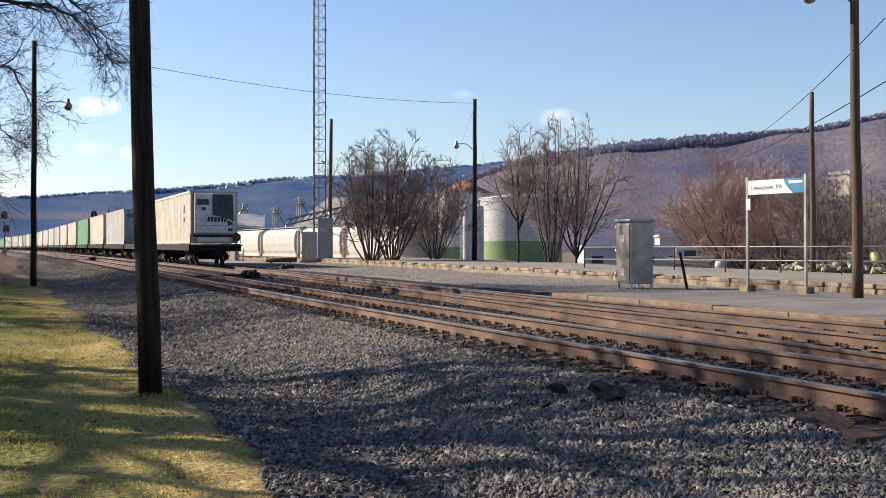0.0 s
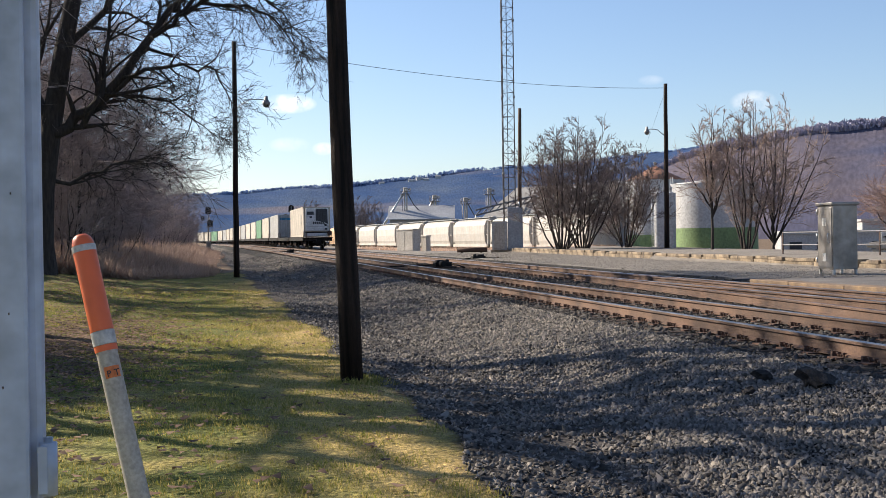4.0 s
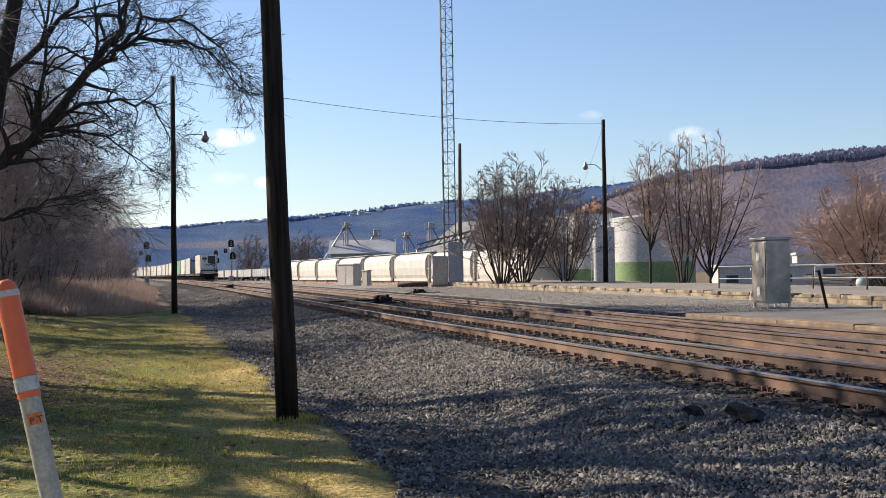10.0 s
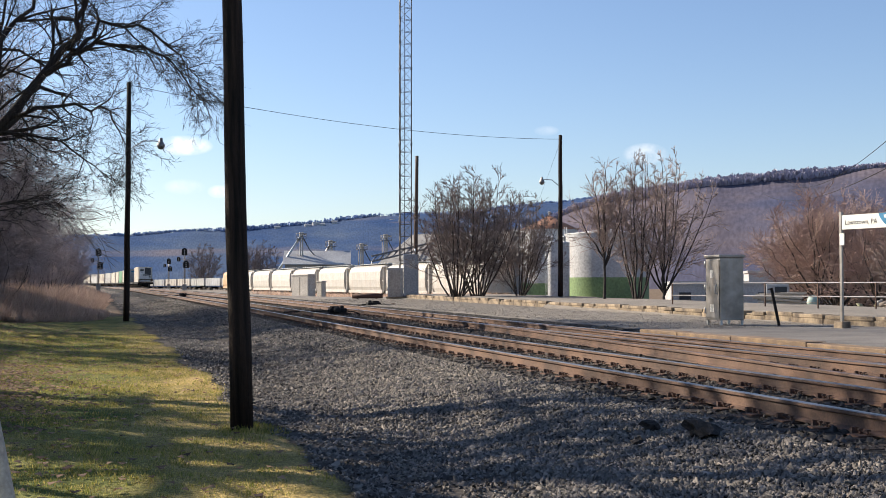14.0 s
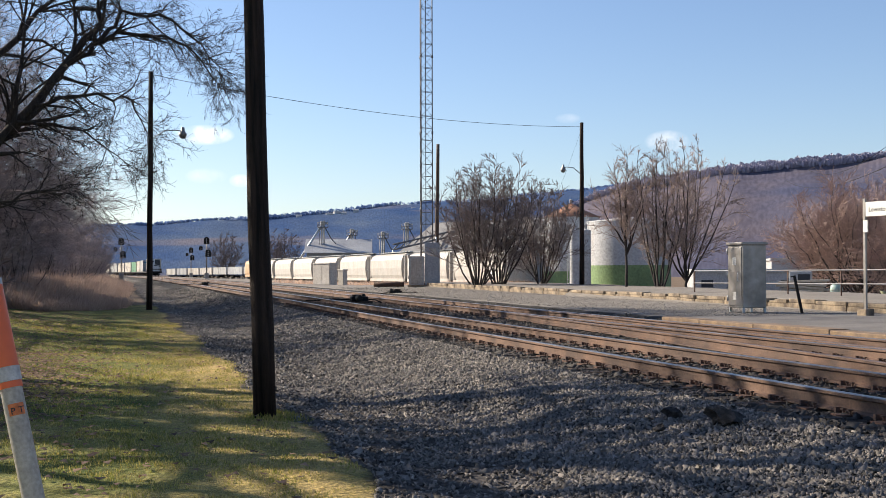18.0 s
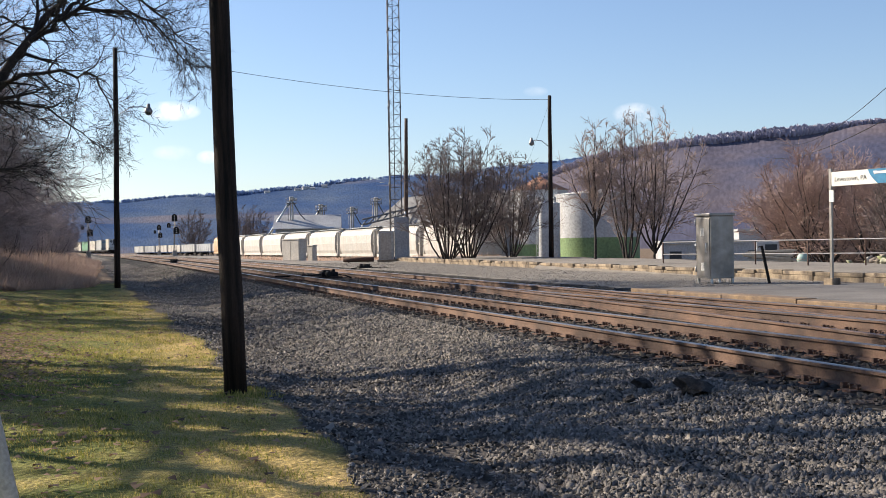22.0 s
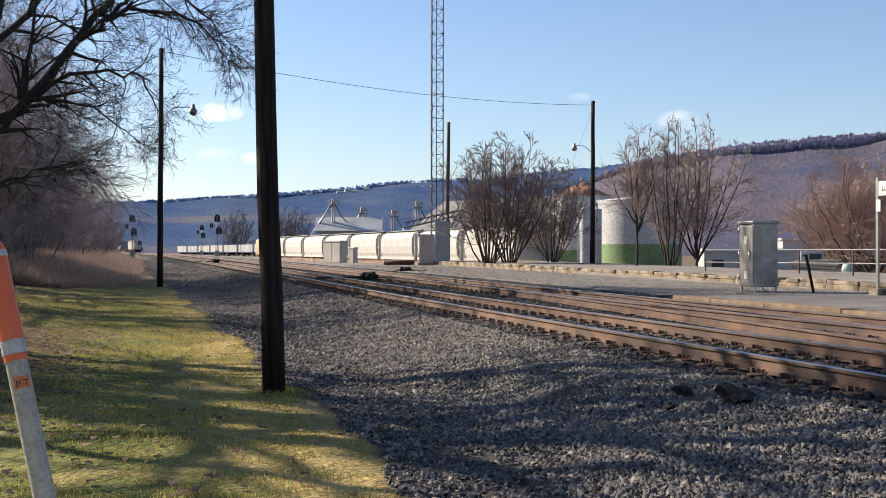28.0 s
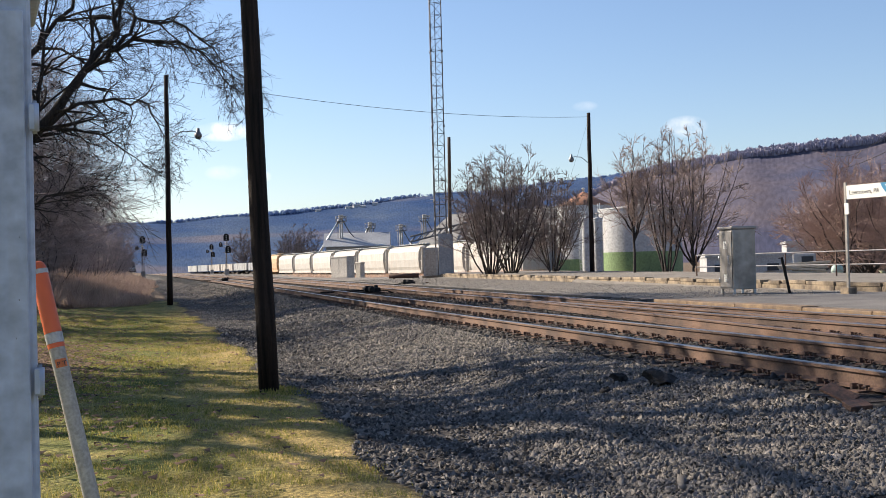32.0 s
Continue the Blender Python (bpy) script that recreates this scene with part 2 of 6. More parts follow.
M["mast_steel"] = material("dull_mast_steel", (0.2, 0.2, 0.21), 0.6, 0.5, dark=(0.13, 0.13, 0.14), scale=2, fine=20, bump=0.05)
M["blue_steel"] = material("shade_blue_galvanised_sheet", (0.36, 0.39, 0.44), 0.5, 0.5, dark=(0.3, 0.33, 0.38), scale=1.2, fine=9, bump=0.03)
# white paint tinted blue: skylight on the case's shaded face put into its colour
M["white_box"] = material("white_metal_sky_tinted", (0.47, 0.51, 0.6), 0.45, dark=(0.44, 0.48, 0.57), scale=1.2, fine=16, bump=0.03, streak=((0.45, 0.43, 0.42), 30, 0.3))
M["container"] = material("container_white_paint", (0.5, 0.455, 0.385), 0.6, dark=(0.36, 0.325, 0.27), scale=0.7, fine=9, bump=0.05, per_object=0.12, streak=((0.36, 0.3, 0.24), 4, 0.5))
M["reefer_white"] = material("reefer_unit_white_paint", (0.66, 0.66, 0.66), 0.45, dark=(0.52, 0.52, 0.52), scale=1.5, fine=12, bump=0.03, streak=((0.4, 0.36, 0.32), 6, 0.35))
M["container_grey"] = material("container_grey_paint", (0.42, 0.42, 0.41), 0.6, dark=(0.31, 0.31, 0.3), scale=0.7, fine=9, bump=0.05, per_object=0.15, streak=((0.3, 0.26, 0.22), 4, 0.5))
M["container_green"] = material("container_green_paint", (0.1, 0.27, 0.14), 0.6, dark=(0.07, 0.2, 0.1), scale=0.7, fine=9, bump=0.05, streak=((0.2, 0.2, 0.15), 4, 0.4))
M["hopper"] = material("hopper_cream_paint", (0.5, 0.475, 0.435), 0.6, dark=(0.42, 0.395, 0.36), scale=0.6, fine=8, bump=0.05, per_object=0.1, streak=((0.4, 0.3, 0.22), 3, 0.5))
M["tan_car"] = material("faded_orange_paint", (0.55, 0.36, 0.2), 0.7, dark=(0.4, 0.25, 0.14), scale=0.6, fine=8, bump=0.05, streak=((0.25, 0.17, 0.12), 3, 0.5))
M["dark_glass"] = material("dark_grille", (0.03, 0.035, 0.045), 0.4, scale=8, bump=0.1)
M["ink"] = material("dark_print", (0.03, 0.03, 0.035), 0.6, bump=0)
M["tank_white"] = material("tank_white_paint", (0.47, 0.47, 0.47), 0.5, dark=(0.37, 0.37, 0.37), scale=0.5, fine=6, bump=0.04, streak=((0.45, 0.4, 0.36), 2.5, 0.35))
M["tank_green"] = material("tank_green_paint", (0.19, 0.28, 0.11), 0.5, dark=(0.13, 0.2, 0.085), scale=0.5, fine=6, bump=0.04)
M["tank_rust"] = material("rusty_orange_roof", (0.4, 0.19, 0.11), 0.8, dark=(0.28, 0.14, 0.085), scale=0.6, fine=6, bump=0.1)
M["roof_grey"] = material("grey_sheet_roof", (0.42, 0.43, 0.43), 0.5, dark=(0.3, 0.3, 0.31), scale=0.2, fine=4, bump=0.04)
M["dark_roof"] = material("dull_grey_roof_sheet", (0.2, 0.195, 0.19), 0.6, dark=(0.13, 0.125, 0.12), scale=0.3, fine=4, bump=0.04)
M["wall_beige"] = material("pale_sheet_wall", (0.3, 0.285, 0.262), 0.7, dark=(0.23, 0.22, 0.205), scale=0.2, fine=4, bump=0.03)
M["concrete"] = material("weathered_concrete", (0.33, 0.255, 0.175), 0.9, dark=(0.11, 0.083, 0.06), scale=1.6, fine=25, bump=0.5, contrast=(0.4, 0.6))
M["orange"] = material("orange_plastic", (0.72, 0.13, 0.035), 0.45, dark=(0.68, 0.12, 0.033), scale=9, fine=3, bump=0.05)
M["post_white"] = material("white_plastic", (0.43, 0.385, 0.325), 0.5, dark=(0.35, 0.31, 0.26), scale=6, fine=60, bump=0.05)
M["tape"] = material("reflective_tape", (0.52, 0.5, 0.48), 0.45, dark=(0.4, 0.38, 0.36), scale=20, bump=0.05)
M["sticker"] = material("orange_sticker", (0.75, 0.2, 0.05), 0.5, bump=0)
M["sign_white"] = material("sign_white", (0.8, 0.78, 0.72), 0.5, scale=2, dark=(0.7, 0.68, 0.63), bump=0)
M["sign_blue"] = material("sign_blue", (0.02, 0.22, 0.42), 0.5, scale=2, bump=0)
M["bark"] = material("dark_bark", (0.05, 0.04, 0.036), 0.95, dark=(0.022, 0.018, 0.016), scale=3, fine=30, bump=0.8, stretch=(4, 4, 0.8))
M["twig"] = material("grey_brown_twigs", (0.44, 0.345, 0.32), 0.95, dark=(0.26, 0.205, 0.19), scale=1, fine=20, bump=0)
M["twig_wood"] = material("woodland_twigs", (0.43, 0.346, 0.33), 0.95, dark=(0.23, 0.185, 0.176), scale=1, fine=20, bump=0)
M["twig_red"] = material("red_brown_twigs", (0.46, 0.33, 0.285), 0.95, dark=(0.28, 0.2, 0.17), scale=0.5, fine=20, bump=0)
M["twig_dark"] = material("dark_grey_twigs", (0.25, 0.196, 0.178), 0.95, dark=(0.13, 0.102, 0.093), scale=1, fine=20, bump=0)
M["twig_rust"] = material("reddish_grey_twigs", (0.38, 0.29, 0.255), 0.95, dark=(0.21, 0.16, 0.14), scale=1, fine=20, bump=0)
M["wall_block"] = material("crumbling_concrete", (0.3, 0.235, 0.16), 0.92, dark=(0.095, 0.073, 0.055), scale=2.2, fine=25, bump=0.7, contrast=(0.38, 0.6), per_object=0.18)
M["weed"] = island_material("dry_weeds", ((0.5, 0.34, 0.26), (0.66, 0.49, 0.38), (0.36, 0.24, 0.18), (0.6, 0.44, 0.34)), through=0.55)
M["stone"] = island_material("ballast_stone", ((0.05, 0.046, 0.043), (0.175, 0.157, 0.139), (0.31, 0.274, 0.237), (0.08, 0.074, 0.067), (0.235, 0.209, 0.182), (0.135, 0.122, 0.109)))
M["dark_stone"] = island_material("oily_ballast_stone", ((0.025, 0.022, 0.02), (0.055, 0.049, 0.043), (0.09, 0.08, 0.07), (0.035, 0.031, 0.028)))
M["blade"] = island_material("grass_blades", ((0.13, 0.165, 0.026), (0.3, 0.27, 0.067), (0.55, 0.42, 0.155), (0.165, 0.195, 0.033), (0.43, 0.34, 0.108)), through=0.5)
# near crest: mauve haze and backlit paleness put into the tree colours
M["crest"] = island_material("crest_trees_painted_haze", ((0.38, 0.37, 0.48), (0.44, 0.42, 0.51), (0.34, 0.335, 0.445), (0.46, 0.42, 0.47)), 1.0)
# far crest: blue haze put into the tree colours
M["far_crest"] = island_material("far_trees_painted_haze", ((0.25, 0.35, 0.55), (0.31, 0.39, 0.58), (0.23, 0.31, 0.5)), 1.0)
M["lot_stone"] = island_material("lot_gravel", ((0.15, 0.135, 0.12), (0.24, 0.217, 0.19), (0.19, 0.172, 0.151), (0.22, 0.198, 0.174)))
M["leaf"] = island_material("fallen_leaves", ((0.16, 0.09, 0.055), (0.36, 0.23, 0.15), (0.07, 0.045, 0.03), (0.24, 0.14, 0.09)), through=0.3)
M["asphalt"] = material("grey_asphalt", (0.175, 0.16, 0.146), 0.9, dark=(0.115, 0.105, 0.096), scale=0.8, fine=40, bump=0.4)
M["yellow"] = material("worn_yellow_paint", (0.25, 0.165, 0.09), 0.85, dark=(0.12, 0.083, 0.06), scale=2, fine=30, bump=0.2)
M["tarp"] = material("pale_green_tarp", (0.4, 0.55, 0.5), 0.6, scale=3, bump=0.2)
M["drum"] = material("olive_drum_paint", (0.32, 0.36, 0.16), 0.6, dark=(0.24, 0.26, 0.13), scale=4, bump=0.1)
M["debris"] = island_material("scrap", ((0.3, 0.27, 0.23), (0.16, 0.12, 0.09), (0.5, 0.48, 0.46), (0.2, 0.22, 0.09), (0.1, 0.09, 0.08), (0.24, 0.19, 0.15)))

# ---------------------------------------------------------------- mesh building


class Mesh:
    """Collects pieces of one mesh: boxes, tubes, sweeps."""

    def __init__(self):
        self.v, self.f, self.mi, self.sm = [], [], [], []

    def add(self, verts, faces, mat=0, smooth=False):
        k = len(self.v)
        self.v += [tuple(p) for p in verts]
        self.f += [tuple(i + k for i in q) for q in faces]
        self.mi += [mat] * len(faces)
        self.sm += [smooth] * len(faces)
        return self

    def box(self, x0, x1, y0, y1, z0, z1, mat=0, m=None, chamfer=0.0):
        if chamfer:
            return self.chamfered(x0, x1, y0, y1, z0, z1, chamfer, mat, m)
        vs = [Vector((x, y, z)) for z in (z0, z1) for y in (y0, y1) for x in (x0, x1)]
        if m is not None:
            vs = [m @ v for v in vs]
        return self.add(vs, [(0, 2, 3, 1), (4, 5, 7, 6), (0, 1, 5, 4), (2, 6, 7, 3), (0, 4, 6, 2), (1, 3, 7, 5)], mat)

    def chamfered(self, x0, x1, y0, y1, z0, z1, c, mat=0, m=None):
        b = bmesh.new()
        bmesh.ops.create_cube(b, size=1)
        for v in b.verts:
            v.co = Vector((x0 if v.co.x < 0 else x1, y0 if v.co.y < 0 else y1, z0 if v.co.z < 0 else z1))
        bmesh.ops.bevel(b, geom=b.edges[:], offset=c, segments=2, affect="EDGES", profile=0.5)
        b.verts.ensure_lookup_table(); b.verts.index_update()
        vs = [(m @ v.co if m is not None else v.co.copy()) for v in b.verts]
        self.add(vs, [tuple(v.index for v in f.verts) for f in b.faces], mat)
        b.free()
        return self

    def tube(self, pts, radii, n=8, mat=0, cap=True, smooth=True):
        pts = [Vector(p) for p in pts]
        if not hasattr(radii, "__len__"):
            radii = [radii] * len(pts)
        rings, ref = [], None
        for k, p in enumerate(pts):
            d = (pts[min(k + 1, len(pts) - 1)] - pts[max(k - 1, 0)]).normalized()
            if ref is None:
                ref = Vector((1, 0, 0)) if abs(d.x) < 0.8 else Vector((0, 1, 0))
            a = (ref - d * ref.dot(d)).normalized()
            b = d.cross(a)
            ref = a
            rings.append([p + radii[k] * (math.cos(2 * math.pi * j / n) * a + math.sin(2 * math.pi * j / n) * b) for j in range(n)])
        vs = [v for r in rings for v in r]
        fs = [(k * n + j, k * n + (j + 1) % n, (k + 1) * n + (j + 1) % n, (k + 1) * n + j) for k in range(len(pts) - 1) for j in range(n)]
        self.add(vs, fs, mat, smooth)
        if cap:
            k = len(self.v) - len(vs)
            self.f += [tuple(k + j for j in reversed(range(n))), tuple(k + (len(pts) - 1) * n + j for j in range(n))]
            self.mi += [mat] * 2
            self.sm += [False] * 2
        return self

    def lathe(self, profile, n=24, m=None, mat=0):
        """Rows of (radius, z) turned about z."""
        vs = [Vector((r * math.cos(2 * math.pi * j / n), r * math.sin(2 * math.pi * j / n), z)) for r, z in profile for j in range(n)]
        if m is not None:
            vs = [m @ v for v in vs]
        fs = [(k * n + j, k * n + (j + 1) % n, (k + 1) * n + (j + 1) % n, (k + 1) * n + j) for k in range(len(profile) - 1) for j in range(n)]
        self.add(vs, fs, mat, True)
        self.add(vs[:n], [tuple(reversed(range(n)))], mat)
        return self.add(vs[-n:], [tuple(range(n))], mat)

    def sweep(self, path, profile, mats=None, closed=True):
        """A profile of (side, up) pairs swept along a list of (place, side vector)."""
        n = len(profile)
        vs = [p + s * u + Vector((0, 0, w)) for p, s in path for u, w in profile]
        e = n if closed else n - 1
        fs, ms = [], []
        for k in range(len(path) - 1):
            for j in range(e):
                fs.append((k * n + j, (k + 1) * n + j, (k + 1) * n + (j + 1) % n, k * n + (j + 1) % n))
                ms.append(mats[j] if mats else 0)
        if closed:
            fs += [tuple(range(n)), tuple((len(path) - 1) * n + j for j in reversed(range(n)))]
            ms += [0, 0]
        self.add(vs, fs)
        self.mi[-len(fs):] = ms
        return self

    def data(self, name, *mats):
        me = bpy.data.meshes.new(name)
        me.from_pydata(self.v, [], self.f)
        for m in mats:
            me.materials.append(M[m] if isinstance(m, str) else m)
        me.polygons.foreach_set("material_index", self.mi)
        me.polygons.foreach_set("use_smooth", self.sm)
        me.update()
        return me


def part(name, mesh, mats, parent=None, label="", at=None):
    """Links a mesh as one object, under a thing or a part. mesh: a Mesh or mesh data."""
    if isinstance(mesh, Mesh):
        mesh = mesh.data(name, *((mats,) if isinstance(mats, str) else mats))
    ob = new(name, mesh)
    if parent is not None:
        ob.parent = parent
    if at is not None:
        ob.matrix_basis = at
    if label:
        ob["label"] = label
    return ob


def thing(name, at, label, category, group="", kind=""):
    ob = new(name)
    ob.empty_display_size = 0.2
    ob.matrix_basis = at
    return tagged(ob, label, category, group, kind)


# ---------------------------------------------------------------- the plan
# second track's centre line: y, x; rail top: y, z
LINE = ((-80, 10.75), (0, 10.7), (40, 10.5), (68, 10.0), (120, 8.7), (182, 7.0), (230, 5.8), (330, 2.0), (370, -0.1), (405, -3.8), (435, -8.0), (520, -22.0), (700, -56.0), (1000, -116.0))
RISE = ((-80, 0.5), (0, 0.5), (30, 0.5), (68, 0.66), (120, 0.85), (182, 1.03), (230, 1.15), (330, 1.3), (700, 1.7), (1000, 2.0))
APART = 3.95


def smooth_through(table, y):
    """A cubic through the rows of a table, flat-ended."""
    ys, vs = [r[0] for r in table], [r[1] for r in table]
    if y <= ys[0]:
        return vs[0]
    if y >= ys[-1]:
        s = (vs[-1] - vs[-2]) / (ys[-1] - ys[-2])
        return vs[-1] + s * (y - ys[-1])
    k = max(i for i in range(len(ys) - 1) if ys[i] <= y)

    def slope(i):
        if i == 0 or i == len(ys) - 1:
            return 0.0 if i == 0 else (vs[-1] - vs[-2]) / (ys[-1] - ys[-2])
        return (vs[i + 1] - vs[i - 1]) / (ys[i + 1] - ys[i - 1])
    h = ys[k + 1] - ys[k]
    t = (y - ys[k]) / h
    return ((2 * t**3 - 3 * t**2 + 1) * vs[k] + (t**3 - 2 * t**2 + t) * h * slope(k)
            + (-2 * t**3 + 3 * t**2) * vs[k + 1] + (t**3 - t**2) * h * slope(k + 1))


def line(y, off=0.0):
    return smooth_through(LINE, y) + off


def rail_top(y):
    return smooth_through(RISE, y)


def step(a, b, x):
    t = min(max((x - a) / (b - a), 0.0), 1.0)
    return t * t * (3 - 2 * t)


WALL_X = 19.6


def lump(x, y, s, k):
    return (noise.noise(Vector((x / s, y / s, k * 7.3))))


def ground(x, y):
    """The height of the ground."""
    bed = rail_top(y) - 0.25                       # top of the ballast
    u = x - line(y, -APART)                        # from the first track's centre
    low = 0.02 + (bed - 0.25) * 0.8
    z = low + (bed - low) * step(-3.6, -1.6, u)
    z -= 0.07 * step(-5.3, -4.6, u) * step(-3.3, -4.0, u)
    left = -x - 1.5
    if left > 0 and u < 0:
        z += min(0.075 * left + 0.0045 * left * left, 2.5) * step(3, 14, y + 4)
    # right of the tracks: made ground, the lot behind the concrete wall, then lower land
    pl = u - (APART + 2.4)
    if pl > -0.65:
        z = bed + 0.2 * step(-0.65, 0.2, pl)
    if x > WALL_X and y < 92:
        z += 0.25
        z -= 2.2 * step(27, 50, x)
    elif pl > 0 and y >= 92:
        z -= 0.5 * step(14, 22, x - line(y) + 10.5) * step(92, 120, y)
        z -= 1.7 * step(35, 60, x)
    if -2.2 < u < APART + 1.7:
        z += 0.055 * step(-2.0, -1.45, u) * step(APART + 1.7, APART + 1.45, u)
    rough = 0.035 * lump(x, y, 0.9, 1) + 0.05 * lump(x, y, 3.1, 2) * step(0, 1, abs(u) - 1.5)
    if pl < 0:
        rough += 0.02 * lump(x, y, 0.25, 3) * step(-1.7, -2.2, u) * step(-5.6, -5.0, u)
        rough += 0.09 * lump(x, y, 1.3, 4) * step(-1.6, -2.4, u) * step(-4.6, -3.6, u)
    elif x < WALL_X:
        rough *= 0.15
    if -1.5 < u < APART + 1.5:
        rough *= 0.25
    return z + rough

# ---------------------------------------------------------------- ground, hills


def ground_material():
    m = bpy.data.materials.new("ground_surface")
    m.use_nodes = True
    n, l = m.node_tree.nodes, m.node_tree.links
    b = n["Principled BSDF"]
    b.inputs["Roughness"].default_value = 0.95
    b.inputs["Specular IOR Level"].default_value = 0.2
    co = n.new("ShaderNodeTexCoord")

    def noise_tex(scale, detail=4, rough=0.55):
        t = n.new("ShaderNodeTexNoise")
        t.inputs["Scale"].default_value, t.inputs["Detail"].default_value, t.inputs["Roughness"].default_value = scale, detail, rough
        l.new(co.outputs["Object"], t.inputs["Vector"])
        return t.outputs[0]

    def ramp(src, *stops):
        r = n.new("ShaderNodeValToRGB")
        while len(r.color_ramp.elements) < len(stops):
            r.color_ramp.elements.new(0.5)
        for e, (p, c) in zip(r.color_ramp.elements, stops):
            e.position, e.color = p, (*c, 1)
        l.new(src, r.inputs[0])
        return r.outputs[0]

    def mixed(f, a, c, how="MIX"):
        x = n.new("ShaderNodeMix"); x.data_type = "RGBA"; x.blend_type = how
        if isinstance(f, float):
            x.inputs[0].default_value = f
        else:
            l.new(f, x.inputs[0])
        l.new(a, x.inputs[6]); l.new(c, x.inputs[7])
        return x.outputs[2]

    def mask(name, wob, lo=0.35, hi=0.65):
        at = n.new("ShaderNodeAttribute"); at.attribute_name = name
        ad = n.new("ShaderNodeMath"); ad.operation = "MULTIPLY_ADD"
        l.new(wob, ad.inputs[0]); ad.inputs[1].default_value = 0.9
        l.new(at.outputs["Fac"], ad.inputs[2])
        r = n.new("ShaderNodeMapRange")
        r.inputs[1].default_value, r.inputs[2].default_value = lo + 0.45, hi + 0.45
        l.new(ad.outputs[0], r.inputs[0])
        return r.outputs[0]

    vor = n.new("ShaderNodeTexVoronoi"); vor.inputs["Scale"].default_value = 17
    l.new(co.outputs["Object"], vor.inputs["Vector"])
    cell = n.new("ShaderNodeSeparateColor"); l.new(vor.outputs["Color"], cell.inputs[0])
    # dark stone tones and darker cell borders paint the shade between loose stones
    stones = ramp(cell.outputs[0], (0, (0.016, 0.014, 0.013)), (0.5, (0.036, 0.033, 0.029)), (1, (0.085, 0.077, 0.068)))
    edge = ramp(vor.outputs["Distance"], (0.25, (1, 1, 1)), (0.75, (0.25, 0.25, 0.25)))
    stones = mixed(1.0, stones, edge, "MULTIPLY")
    dirt = ramp(noise_tex(1.2, 6), (0.3, (0.03, 0.026, 0.023)), (0.5, (0.08, 0.069, 0.06)), (0.72, (0.18, 0.156, 0.132)))
    base = mixed(mask("dirt", noise_tex(0.9, 5)), stones, dirt)
    gr = ramp(noise_tex(0.55, 6, 0.6), (0.36, (0.092, 0.122, 0.024)), (0.5, (0.185, 0.186, 0.048)), (0.64, (0.34, 0.268, 0.092)))
    straw = ramp(noise_tex(0.7, 6, 0.6), (0.34, (0.21, 0.182, 0.054)), (0.48, (0.36, 0.273, 0.101)), (0.6, (0.52, 0.375, 0.158)))
    gr = mixed(mask("dry", noise_tex(1.3, 6), 0.2, 0.8), gr, straw)
    gr = mixed(0.75, gr, ramp(noise_tex(26, 3), (0.3, (0.45, 0.45, 0.45)), (0.7, (1.25, 1.25, 1.2))), "MULTIPLY")
    gr = mixed(0.8, gr, ramp(noise_tex(110, 2), (0.36, (0.22, 0.24, 0.22)), (0.64, (1.5, 1.46, 1.36))), "MULTIPLY")
    base = mixed(mask("grass", noise_tex(2.2, 5)), base, gr)
    wd = ramp(noise_tex(0.5, 6), (0.3, (0.1, 0.07, 0.045)), (0.7, (0.21, 0.15, 0.1)))
    base = mixed(mask("weeds", noise_tex(0.4, 5)), base, wd)
    mg = ramp(noise_tex(0.8, 8, 0.7), (0.3, (0.18, 0.162, 0.142)), (0.7, (0.29, 0.262, 0.228)))
    mg = mixed(0.6, mg, ramp(noise_tex(45, 2), (0.3, (0.6, 0.6, 0.6)), (0.7, (1.2, 1.2, 1.2))), "MULTIPLY")
    base = mixed(mask("made", noise_tex(1.2, 5)), base, mg)
    l.new(base, b.inputs["Base Color"])
    bp = n.new("ShaderNodeBump"); bp.inputs["Strength"].default_value, bp.inputs["Distance"].default_value = 0.7, 0.03
    inv = n.new("ShaderNodeMath"); inv.operation = "SUBTRACT"; inv.inputs[0].default_value = 1
    l.new(vor.outputs["Distance"], inv.inputs[1])
    l.new(inv.outputs[0], bp.inputs["Height"])
    l.new(bp.outputs[0], b.inputs["Normal"])
    return m


def graded(*runs):
    """Runs of (from, to, step) into one list."""
    out = []
    for a, b, s in runs:
        k = max(1, round((b - a) / s))
        out += [a + (b - a) * i / k for i in range(k)]
    return out + [runs[-1][1]]


def grass_edge(y):
    return 1.62 - 0.02 * max(y - 8, 0) + 0.12 * math.sin(y * 0.7) + 0.07 * math.sin(y * 2.1 + 1)


